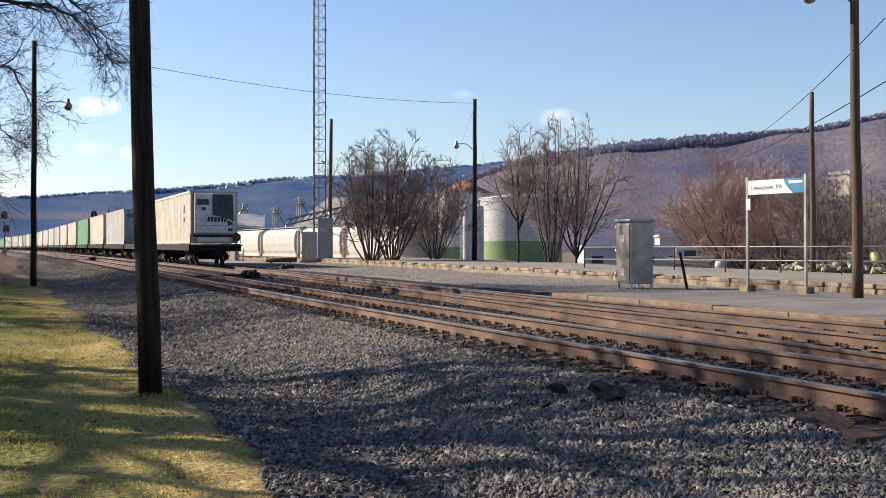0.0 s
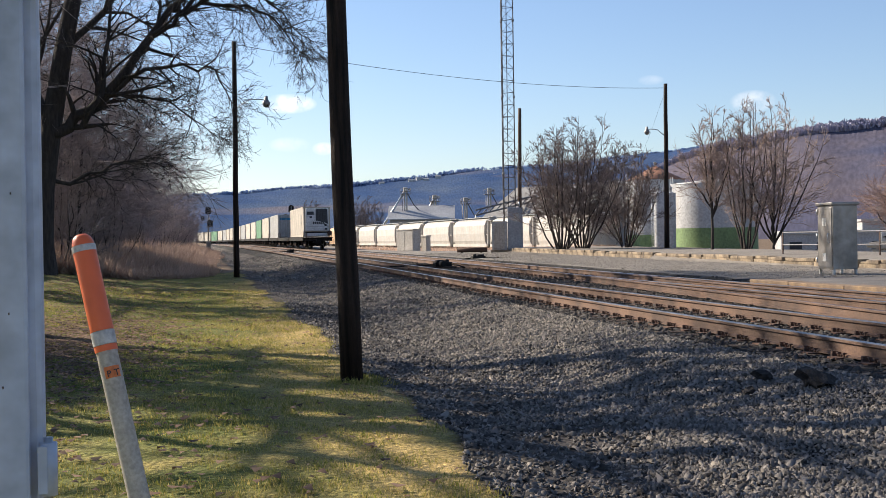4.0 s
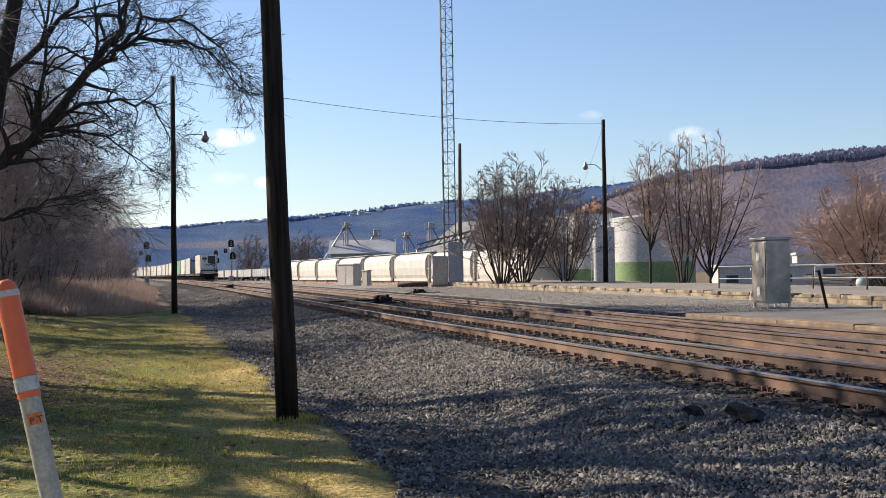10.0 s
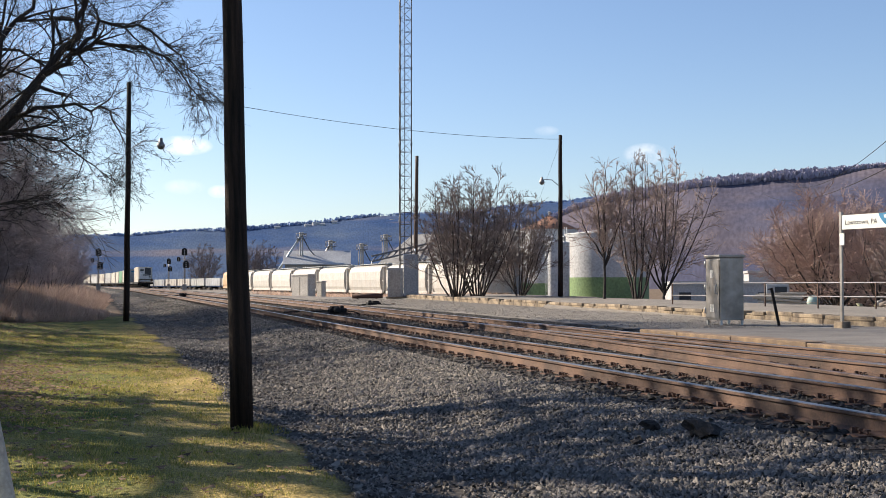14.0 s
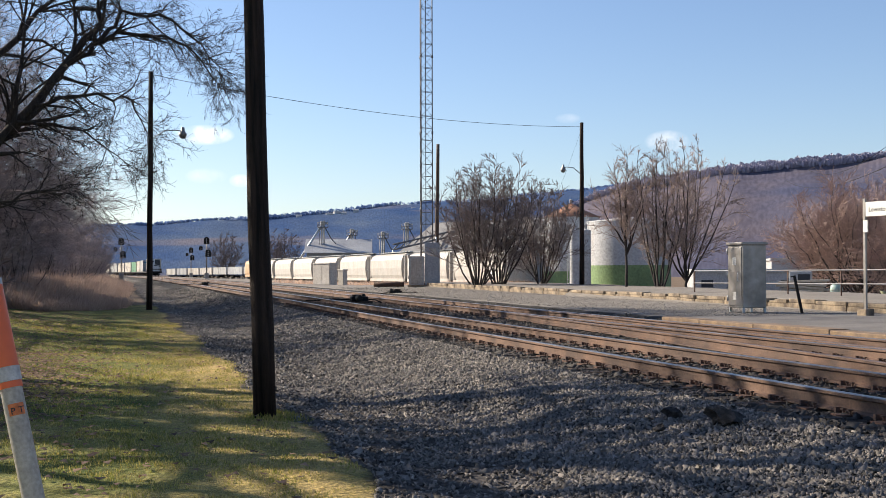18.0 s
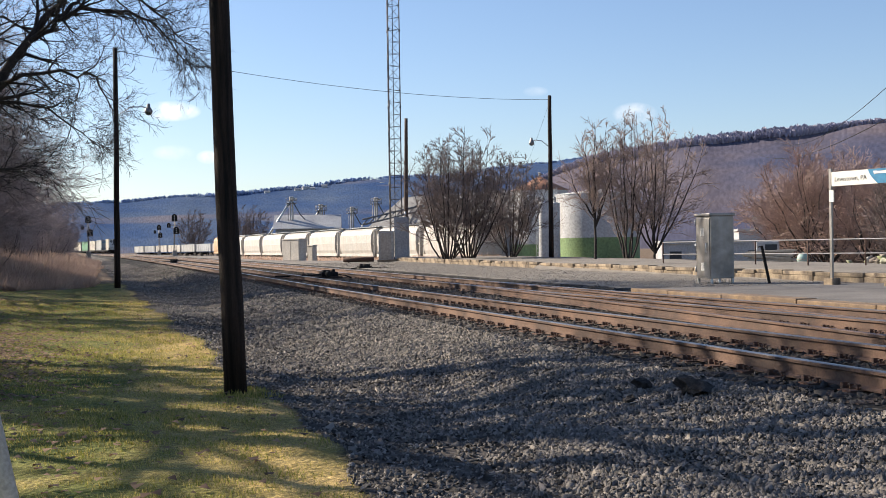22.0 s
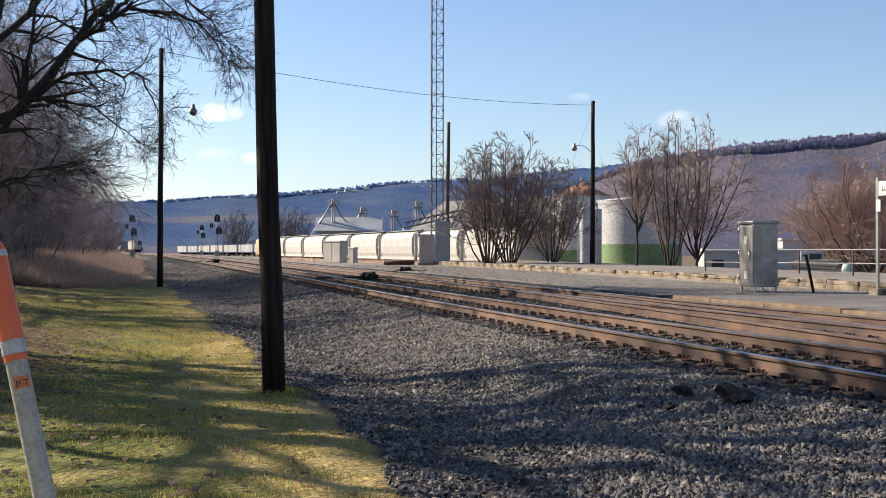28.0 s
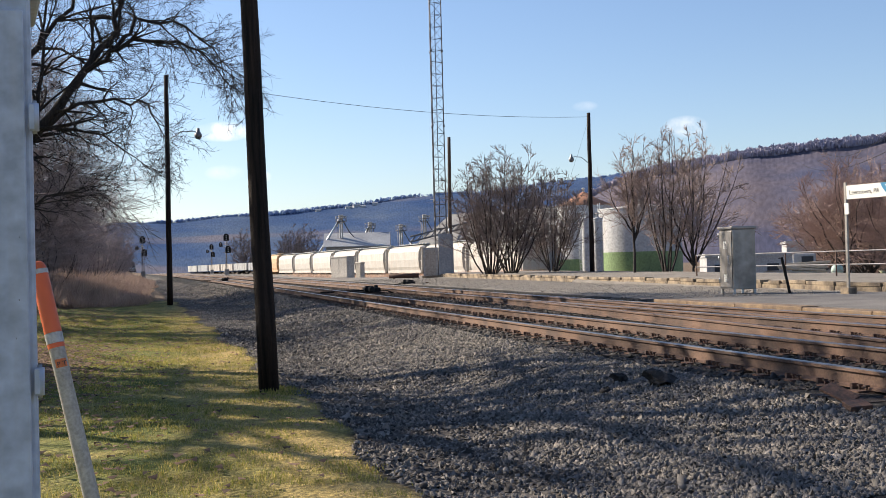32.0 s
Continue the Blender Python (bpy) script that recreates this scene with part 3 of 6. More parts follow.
def build_ground():
    xs = graded((-3000, -300, 300), (-300, -60, 30), (-60, -12, 4), (-12, -4, 0.5), (-4, 6.2, 0.16), (6.2, 20, 0.5), (20, 60, 2.0), (60, 300, 20), (300, 3000, 300))
    ys = graded((-300, -30, 30), (-30, 0, 3), (0, 30, 0.2), (30, 80, 0.8), (80, 260, 4), (260, 700, 20), (700, 4200, 350))
    vs, zone = [], {k: [] for k in ("grass", "weeds", "made", "dirt", "dry")}
    for y in ys:
        bend = line(y) - 10.7
        for s in xs:
            x = s + bend * step(40, 22, s) * step(-60, -20, s)
            vs.append((x, y, ground(x, y) if abs(x) < 400 and y < 720 else ground(max(-400, min(x, 400)), min(y, 720))))
            u = x - line(y, -APART)
            e = grass_edge(y)
            g = step(e + 0.35, e - 0.35, x) * step(64, 56, y)
            pl = u - (APART + 2.4)
            mad = step(-0.2, 0.3, pl) * step(60, 30, x) * step(420, 250, y)
            zone["grass"].append(g)
            zone["made"].append(mad)
            zone["dry"].append(step(-1.0, 2.0, x + 0.5 * lump(x, y, 1.7, 14)))
            zone["dirt"].append(0.75 * step(e - 0.3, e + 0.3, x) * step(-2.9, -3.7, u - 0.7 * step(17, 30, y)))
            zone["weeds"].append(max(step(-4.0, -7.0, x) * step(54, 62, y), step(-5.2, -6.5, u) * step(56, 62, y), step(45, 60, x), step(300, 420, y)))
    w = len(xs)
    fs = [(j * w + i, j * w + i + 1, (j + 1) * w + i + 1, (j + 1) * w + i) for j in range(len(ys) - 1) for i in range(w - 1)]
    me = bpy.data.meshes.new("ground")
    me.from_pydata(vs, [], fs)
    for k, values in zone.items():
        me.attributes.new(k, "FLOAT", "POINT").data.foreach_set("value", values)
    me.materials.append(ground_material())
    me.polygons.foreach_set("use_smooth", [True] * len(fs))
    tagged(new("ground", me), "lawn, grey ballast and gravel lot beside railway tracks", "ground", kind="structure")


build_ground()

RIDGE = ((75, 1.6), (40, 1.7), (20, 1.8), (10, 2.0), (3, 2.15), (0, 2.3), (-3.4, 2.55), (-6.1, 2.72), (-8.7, 3.0), (-11, 3.3), (-14, 3.42), (-17, 3.6), (-20.7, 3.95),
         (-23.3, 4.25), (-25.8, 4.5), (-28.3, 4.75), (-31.6, 5.0), (-35.6, 5.2), (-39.2, 5.75), (-48, 6.2), (-60, 6.0), (-85, 5.0))


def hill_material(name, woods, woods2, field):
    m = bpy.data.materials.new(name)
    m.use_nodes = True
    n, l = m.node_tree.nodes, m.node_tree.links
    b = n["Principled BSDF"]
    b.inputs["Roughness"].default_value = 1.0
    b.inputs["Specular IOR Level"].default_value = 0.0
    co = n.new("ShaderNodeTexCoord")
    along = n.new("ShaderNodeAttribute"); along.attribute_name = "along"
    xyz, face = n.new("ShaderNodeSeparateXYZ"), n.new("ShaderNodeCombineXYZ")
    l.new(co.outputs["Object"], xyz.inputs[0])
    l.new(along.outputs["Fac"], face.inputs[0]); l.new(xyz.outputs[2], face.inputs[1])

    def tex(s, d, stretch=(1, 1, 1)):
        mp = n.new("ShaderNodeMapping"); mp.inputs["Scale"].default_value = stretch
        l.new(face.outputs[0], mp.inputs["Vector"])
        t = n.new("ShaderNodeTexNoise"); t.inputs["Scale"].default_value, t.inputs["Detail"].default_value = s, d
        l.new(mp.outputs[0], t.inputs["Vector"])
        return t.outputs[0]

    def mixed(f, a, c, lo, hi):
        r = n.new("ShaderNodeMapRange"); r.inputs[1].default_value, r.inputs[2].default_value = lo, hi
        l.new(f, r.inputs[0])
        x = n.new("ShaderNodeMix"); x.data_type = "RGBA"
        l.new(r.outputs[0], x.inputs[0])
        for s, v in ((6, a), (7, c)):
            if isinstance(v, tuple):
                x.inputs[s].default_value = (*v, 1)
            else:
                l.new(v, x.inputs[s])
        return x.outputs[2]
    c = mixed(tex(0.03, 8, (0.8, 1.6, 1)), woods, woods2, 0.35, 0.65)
    # bluish darker patches paint shade over parts of the woods
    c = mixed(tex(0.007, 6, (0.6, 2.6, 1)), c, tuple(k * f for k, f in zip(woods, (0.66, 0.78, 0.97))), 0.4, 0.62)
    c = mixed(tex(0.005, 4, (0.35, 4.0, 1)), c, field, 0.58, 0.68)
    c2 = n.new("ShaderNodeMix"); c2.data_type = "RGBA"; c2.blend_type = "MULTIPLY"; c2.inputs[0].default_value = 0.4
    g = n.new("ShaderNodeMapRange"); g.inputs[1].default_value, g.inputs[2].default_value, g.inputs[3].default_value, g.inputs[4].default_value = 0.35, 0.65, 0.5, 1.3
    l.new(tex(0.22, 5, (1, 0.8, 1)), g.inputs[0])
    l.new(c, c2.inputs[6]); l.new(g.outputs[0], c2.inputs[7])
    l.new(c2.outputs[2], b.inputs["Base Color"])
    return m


# near slope colours carry a painted mauve distance haze
M["hill_near"] = hill_material("winter_woods_painted_haze", (0.112, 0.103, 0.132), (0.148, 0.125, 0.139), (0.205, 0.16, 0.146))
# blue distance haze is painted into all three ridge colours
M["hill_far"] = hill_material("ridge_painted_haze", (0.07, 0.104, 0.178), (0.09, 0.122, 0.188), (0.14, 0.137, 0.168))


def build_hill(name, yaw0, yaw1, dist, lift, foot, mat, label, shift=0.0):
    """A long wooded ridge round the valley, with a ragged skyline of trees."""
    rnd = random.Random(5)
    cols = 1400
    prof = ((0.0, 0.45), (0.1, 0.55), (0.3, 0.68), (0.55, 0.8), (0.8, 0.92), (0.98, 0.99), (1.0, 1.0))
    vs, crest = [], []
    table = sorted((-a, e) for a, e in RIDGE)
    for i in range(cols + 1):
        yaw = yaw0 + (yaw1 - yaw0) * i / cols
        el = smooth_through(table, -yaw) * lift
        a = radians(yaw)
        fade = step(0, 0.12, i / cols) if yaw0 < 20 else 1
        top = math.tan(radians(el)) * dist * (0.25 + 0.75 * fade) + 1.5
        for f, d in prof:
            r = dist * d * (1 + 0.02 * lump(yaw, f * 3, 4, 9))
            wave = 1 + 0.12 * lump(yaw * 1.0, f * 4, 3.5, shift + 3) * (f > 0) * (f < 1)
            z = foot + (top - foot) * f * wave
            if f == 1.0:
                z += rnd.uniform(-0.3, 1.0) * 1.8 + 1.2 * lump(yaw, 0, 0.1, 11)
            vs.append((-math.sin(a) * r, math.cos(a) * r, z))
        crest.append(vs[-1])
    w = len(prof)
    fs = [(i * w + j, i * w + j + 1, (i + 1) * w + j + 1, (i + 1) * w + j) for i in range(cols) for j in range(w - 1)]
    me = bpy.data.meshes.new(name)
    me.from_pydata(vs, [], fs)
    me.materials.append(M[mat])
    me.attributes.new("along", "FLOAT", "POINT").data.foreach_set("value", [dist * radians(yaw0 - yaw1) * (i // w) / cols for i in range(len(vs))])
    me.polygons.foreach_set("use_smooth", [True] * len(fs))
    tagged(new(name, me), label, "hill", kind="structure")
    return vs, crest


FAR_FACE, FAR_CREST = build_hill("backdrop_far_ridge", 85, -24, 3300, 0.985, -25, "hill_far", "wooded ridge beyond the valley, blue haze in its colour")
NEAR_FACE, CREST = build_hill("backdrop_near_hill", -14, -95, 1500, 1.0, -12, "hill_near", "brown leafless wooded hillside with pale field bands, mauve haze in its colour", 2)

# ---------------------------------------------------------------- tracks


def track_path(y0, y1, off, drift=None):
    """Places and side vectors along a track; drift(y) moves it sideways."""
    ys = graded((y0, min(y1, 120), 2.0), (min(y1, 120), y1, 8.0)) if y1 > 120 else graded((y0, y1, 2.0))
    at = lambda y: Vector((line(y, off) + (drift(y) if drift else 0.0), y, rail_top(y)))
    out = []
    for y in ys:
        d = (at(y + 0.5) - at(y - 0.5)).normalized()
        out.append((at(y), Vector((d.y, -d.x, 0)).normalized()))
    return out


HEAD, H = 0.037, 0.17
RAIL_PROFILE = ((-0.07, -H), (0.07, -H), (0.07, -H + 0.015), (0.012, -H + 0.035), (0.01, -0.045), (HEAD, -0.035), (HEAD, -0.008), (HEAD - 0.008, 0.0),
                (-HEAD + 0.008, 0.0), (-HEAD, -0.008), (-HEAD, -0.035), (-0.01, -0.045), (-0.012, -H + 0.035), (-0.07, -H + 0.015))
RAIL_MATS = [0] * 14
for _k in (6, 7, 8):
    RAIL_MATS[_k] = 1


def build_rail(parent, path, side, dull=False):
    prof = [(u + side, w) for u, w in RAIL_PROFILE]
    return part("rail", Mesh().sweep(path, prof, RAIL_MATS), ("rail", "dull_head" if dull else "railhead"), parent)


def tie_mesh(length):
    return Mesh().chamfered(-length / 2, length / 2, -0.115, 0.115, -0.36, -0.185, 0.012).data("tie", "tie")


def plate_mesh():
    m = Mesh()
    m.box(-0.19, 0.19, -0.09, 0.09, -0.187, -0.17)
    for sx in (-1, 1):
        for sy in (-0.055, 0.05):
            m.tube([(sx * 0.088, sy, -0.175), (sx * 0.088, sy, -0.135)], [0.012, 0.012], 5)
            m.box(sx * 0.088 - 0.02, sx * 0.088 + 0.02, sy - 0.016, sy + 0.016, -0.14, -0.125)
        m.box(sx * 0.1 - 0.03, sx * 0.1 + 0.03, 0.1, 0.135, -0.17, -0.12)
    return m.data("tie_plate", "plate")


TIE_LONG, TIE_EXTRA, PLATE = tie_mesh(2.6), tie_mesh(3.6), plate_mesh()
GAUGE = 1.435 + 2 * HEAD


def lay_ties(parent, y0, y1, off, rnd, long=None, drift=None):
    y = y0
    while y < y1:
        x = line(y, off) + (drift(y) if drift else 0)
        big = long and long[0] < y < long[1]
        p = pose(x - (0.5 if big else 0) + rnd.uniform(-0.05, 0.05), y, rail_top(y), 0, 0, rnd.uniform(-1.2, 1.2) - math.degrees(math.atan2(line(y + 1, off) - line(y - 1, off), 2)))
        part("tie", TIE_EXTRA if big else TIE_LONG, "", parent, at=p)
        if y < 48:
            for s in (-GAUGE / 2, GAUGE / 2):
                part("tie_plate", PLATE, "", parent, at=pose(x + s, y, rail_top(y), 0, 0, 0))
        y += 0.56 + rnd.uniform(-0.03, 0.03)


def far_ties(parent, y0, y1, off):
    m = Mesh()
    y = y0
    while y < y1:
        x, z = line(y, off), rail_top(y)
        m.box(x - 1.3, x + 1.3, y - 0.12, y + 0.12, z - 0.34, z - 0.18)
        y += 0.9
    tagged(part("far_ties", m, "tie", parent), kind="stuff")


def build_tracks():
    rnd = random.Random(3)
    t1 = thing("railway_track", pose(0, 0, 0), "railway track with rusty rails on weathered wooden ties", "track", "parallel tracks", "structure")
    p1 = track_path(-30, 640, -APART)
    for s in (-GAUGE / 2, GAUGE / 2):
        build_rail(t1, p1, s)
    lay_ties(t1, 6, 66, -APART, rnd)
    far_ties(t1, 66, 260, -APART)
    t2 = thing("railway_track", pose(0, 0, 0), "far railway track with rusty rails and a turnout", "track", "parallel tracks", "structure")
    p2 = track_path(-30, 1000, 0)
    for s in (-GAUGE / 2, GAUGE / 2):
        build_rail(t2, p2, s)
    lay_ties(t2, 9, 66, 0, rnd, (9, 34))
    far_ties(t2, 66, 300, 0)
    # the turnout's diverging pair, which leaves towards the first track
    t3 = thing("turnout", pose(0, 0, 0), "rusty diverging turnout rails beside the far track", "track", "", "structure")
    drift = lambda y: -1.05 * min(max((36 - y) / 19, 0), 3) ** 1.5
    p3 = track_path(6, 36, 0, drift)
    for s in (-GAUGE / 2, GAUGE / 2 - 0.09):
        build_rail(t3, [(p + Vector((0, 0, -0.004)), q) for p, q in p3], s, True)


build_tracks()


def build_switch_machine(x, y, rz, label):
    z = rail_top(y) - 0.19
    s = thing("switch_machine", pose(x, y, z, 0, 0, rz), label, "switch machine", "switch machines")
    for y0 in (-0.45, 0.22):
        part("long_tie", Mesh().chamfered(-1.3, 0.5, y0, y0 + 0.23, 0.0, 0.08, 0.012), "tie", s)
    case = part("case", Mesh().chamfered(-0.35, 0.34, -0.3, 0.3, 0.08, 0.26, 0.03), "black_iron", s)
    part("motor", Mesh().tube([(-0.12, -0.85, 0.2), (-0.12, -0.8, 0.2), (-0.12, -0.4, 0.2), (-0.12, -0.3, 0.2)], [0.09, 0.12, 0.12, 0.1], 12), "black_iron", s)
    part("gear_lid", Mesh().chamfered(-0.28, 0.05, -0.22, 0.2, 0.26, 0.34, 0.02), "black_iron", case)
    part("crank_cover", Mesh().lathe([(0.09, 0.26), (0.09, 0.33), (0.05, 0.36)], 12, pose(0.2, 0.1, 0)), "black_iron", case)
    part("conduit", Mesh().tube([(0.3, -0.25, 0.15), (0.6, -0.4, 0.12), (0.8, -0.7, 0.02)], 0.03, 6), "black_iron", s)
    for yy, r, zz in ((0.1, 0.022, 0.16), (-0.1, 0.018, 0.16), (0.22, 0.016, 0.13)):
        part("rod", Mesh().tube([(-0.35, yy, zz), (-1.0, yy, zz - 0.02), (-2.2, yy, zz - 0.04)], r, 6), "black_iron", s)
    part("rod_clamp", Mesh().box(-1.1, -0.95, 0.03, 0.17, 0.08, 0.2), "plate", s)


build_switch_machine(8.75, 49.3, 0, "black oily switch machine between the two tracks")
build_switch_machine(12.9, 62, 180, "black switch machine beside the far track")
build_switch_machine(5.6, 108, 0, "distant black switch machine between the tracks")

# ---------------------------------------------------------------- loose ballast, grass, leaves


def scatter(name, places, sizes, base, faces, flat, label, mat, seed, category, squash=0.7):
    """Many small pieces in one mesh: each a turned, jittered copy of a base shape."""
    rng = np.random.default_rng(seed)
    n, k = len(places), len(base)
    v = base[None] + rng.normal(0, 0.2, (n, k, 3)) * (0 if flat else 1)
    a = rng.uniform(0, 2 * np.pi, n)
    c, s = np.cos(a)[:, None], np.sin(a)[:, None]
    if not flat:
        tilt = rng.normal(0, 0.5, n)[:, None]
        y, z = v[..., 1] * np.cos(tilt) - v[..., 2] * np.sin(tilt), v[..., 1] * np.sin(tilt) + v[..., 2] * np.cos(tilt)
        v[..., 1], v[..., 2] = y, z * squash
    x, y = v[..., 0] * c - v[..., 1] * s, v[..., 0] * s + v[..., 1] * c
    v = np.stack([x, y, v[..., 2]], -1) * np.asarray(sizes)[:, None, None] + np.asarray(places)[:, None]
    f = (np.asarray(faces)[None] + (np.arange(n) * k)[:, None, None]).reshape(-1, 3)
    me = bpy.data.meshes.new(name)
    me.vertices.add(n * k)
    me.vertices.foreach_set("co", v.ravel())
    me.loops.add(f.size)
    me.loops.foreach_set("vertex_index", f.ravel().astype(np.int32))
    me.polygons.add(len(f))
    me.polygons.foreach_set("loop_start", np.arange(0, f.size, 3, dtype=np.int32))
    me.polygons.foreach_set("loop_total", np.full(len(f), 3, dtype=np.int32))
    me.materials.append(M[mat])
    me.update(calc_edges=True)
    return tagged(new(name, me), label, category, kind="stuff")


OCTA = np.array([(1, 0, 0), (0, 1, 0), (-1, 0, 0), (0, -1, 0), (0.2, 0.15, 0.8), (-0.1, 0, -0.8)]) * 0.5
OCTA_F = [(0, 1, 4), (1, 2, 4), (2, 3, 4), (3, 0, 4), (1, 0, 5), (2, 1, 5), (3, 2, 5), (0, 3, 5)]


CHIP = np.array([(1, 0.1, -0.3), (0.1, 0.85, -0.3), (-1, -0.1, -0.3), (-0.1, -0.85, -0.3), (0.35, 0.15, 0.85), (-0.3, -0.15, 0.7)]) * 0.5
CHIP_F = [(0, 1, 4), (1, 5, 4), (1, 2, 5), (2, 3, 5), (3, 4, 5), (3, 0, 4)]


def build_ballast():
    rnd = random.Random(77)

    def strew(places, sizes, n, u0, u1, y0, y1, s0, s1, keep=lambda u, y: True):
        for _ in range(n):
            u, y = rnd.uniform(u0, u1), y0 + (y1 - y0) * rnd.random() ** 1.25
            if not keep(u, y):
                continue
            x = line(y, -APART) + u
            if x < grass_edge(y) + 0.02:
                continue
            s = rnd.uniform(s0, s1) * (1 + 0.5 * (rnd.random() > 0.94))
            places.append((x, y, ground(x, y) + s * 0.12))
            sizes.append(s)
    worn = lambda u, y: rnd.random() < 0.16 + 0.84 * step(-4.3, -3.3, u - 0.7 * step(17, 30, y) + 0.5 * lump(u, y, 1.4, 17))
    places, sizes = [], []
    strew(places, sizes, 115000, -5.3, -1.42, 4.4, 22, 0.023, 0.047, worn)
    strew(places, sizes, 40000, -5.3, -1.42, 22, 48, 0.034, 0.06, worn)
    strew(places, sizes, 16000, -5.5, -1.42, 48, 100, 0.05, 0.085, worn)
    scatter("ballast_stones", places, sizes, CHIP, CHIP_F, False, "loose crushed grey ballast stones beside the track", "stone", 1, "ballast", 0.95)
    places, sizes = [], []
    strew(places, sizes, 9000, -1.35, 1.35, 8, 50, 0.045, 0.08)
    strew(places, sizes, 8000, 1.35, 6.3, 14, 60, 0.05, 0.09)
    strew(places, sizes, 5000, -5.3, -3.6, 6.2, 30, 0.03, 0.06)
    scatter("track_ballast", places, sizes, CHIP, CHIP_F, False, "dark oily ballast stones between the rails", "dark_stone", 6, "ballast")
    places, sizes = [], []
    for _ in range(15000):
        y = 26 + 55 * rnd.random() ** 1.4
        x = rnd.uniform(line(y) + 2.7, WALL_X - 0.3)
        if x < line(y) + 2.6 or (y < 28.1 and x > 12.4):
            continue
        places.append((x, y, ground(x, y) + 0.004))
        sizes.append(rnd.uniform(0.018, 0.034) * (1 + y / 80))
    scatter("lot_gravel", places, sizes, CHIP, CHIP_F, False, "pale grey gravel in front of the low concrete wall", "lot_stone", 16, "gravel")


build_ballast()


def build_lawn():
    rnd = random.Random(78)
    places, sizes = [], []
    for _ in range(300000):
        y = 4.2 + 34 * rnd.random() ** 1.7
        x = rnd.uniform(-5 - 0.12 * y, 1.7)
        tuft = lump(x, y, 0.28, 41) + 0.6 * lump(x, y, 0.9, 42)
        if x > grass_edge(y) + rnd.gauss(0, 0.09) or tuft < rnd.uniform(-0.5, 0.25):
            continue
        places.append((x, y, ground(x, y) - 0.004))
        sizes.append(rnd.uniform(0.016, 0.034) * (1 + 0.5 * max(tuft, 0)) * (1 + 0.012 * y))
    for _ in range(900):
        a, d = rnd.uniform(0, 6.28), rnd.uniform(0.1, 0.42)
        x, y = 1.4 + d * math.cos(a), 13.25 + d * math.sin(a)
        places.append((x, y, ground(x, y) - 0.004))
        sizes.append(rnd.uniform(0.03, 0.085) * (1.2 - 1.6 * d))
    blade = np.array([(-0.13, 0, 0), (0.13, 0, 0), (0.25, 0.45, 1.0)])
    scatter("grass", places, sizes, blade, [(0, 1, 2)], True, "short winter lawn grass, green and straw-coloured", "blade", 2, "grass")
    places, sizes = [], []
    for _ in range(6500):
        y = 5 + 40 * rnd.random()
        x = rnd.gauss(-2.6 - 0.04 * y, 1.9) if rnd.random() < 0.8 else rnd.uniform(-8, 1.6)
        if x < grass_edge(y):
            places.append((x, y, ground(x, y) + 0.028))
            sizes.append(rnd.uniform(0.045, 0.1))
    for _ in range(6500):
        x, y = rnd.gauss(-2.4, 0.8), rnd.gauss(18.5, 3.4)
        if x < grass_edge(y):
            places.append((x, y, ground(x, y) + 0.028))
            sizes.append(rnd.uniform(0.04, 0.085))
    leaf = np.array([(-0.5, 0.1, 0.12), (-0.1, -0.4, -0.1), (0.5, -0.1, 0.22), (0.12, 0.4, 0.05)])
    scatter("fallen_leaves", places, sizes, leaf, [(0, 1, 2), (0, 2, 3)], True, "dry brown fallen leaves on the lawn", "leaf", 3, "leaves")
    places, sizes = [], []
    for _ in range(34000):
        y = 47 + 120 * rnd.random() ** 1.8
        edge = -0.7 - 2.6 * step(56, 47, y) - 0.004 * (y - 50) + 0.9 * lump(0, y, 3, 8)
        x = edge - 11 * rnd.random() ** 1.4
        places.append((x, y, ground(x, y) - 0.02))
        sizes.append(rnd.uniform(0.25, 0.75) * (0.7 + 1.1 * step(edge, edge - 3.5, x)) * (1 + 0.3 * lump(x, y, 1.5, 5)))
    stalk = np.array([(-0.025, 0, 0), (0.025, 0, 0), (0.65, 0.35, 0.8), (-0.75, -0.2, 0.55), (0.1, -0.5, 1.0)])
    scatter("dry_weeds", places, sizes, stalk, [(0, 1, 2), (0, 1, 3), (1, 0, 4)], True, "tall dry brown weeds along the woods", "weed", 4, "weeds")


build_lawn()


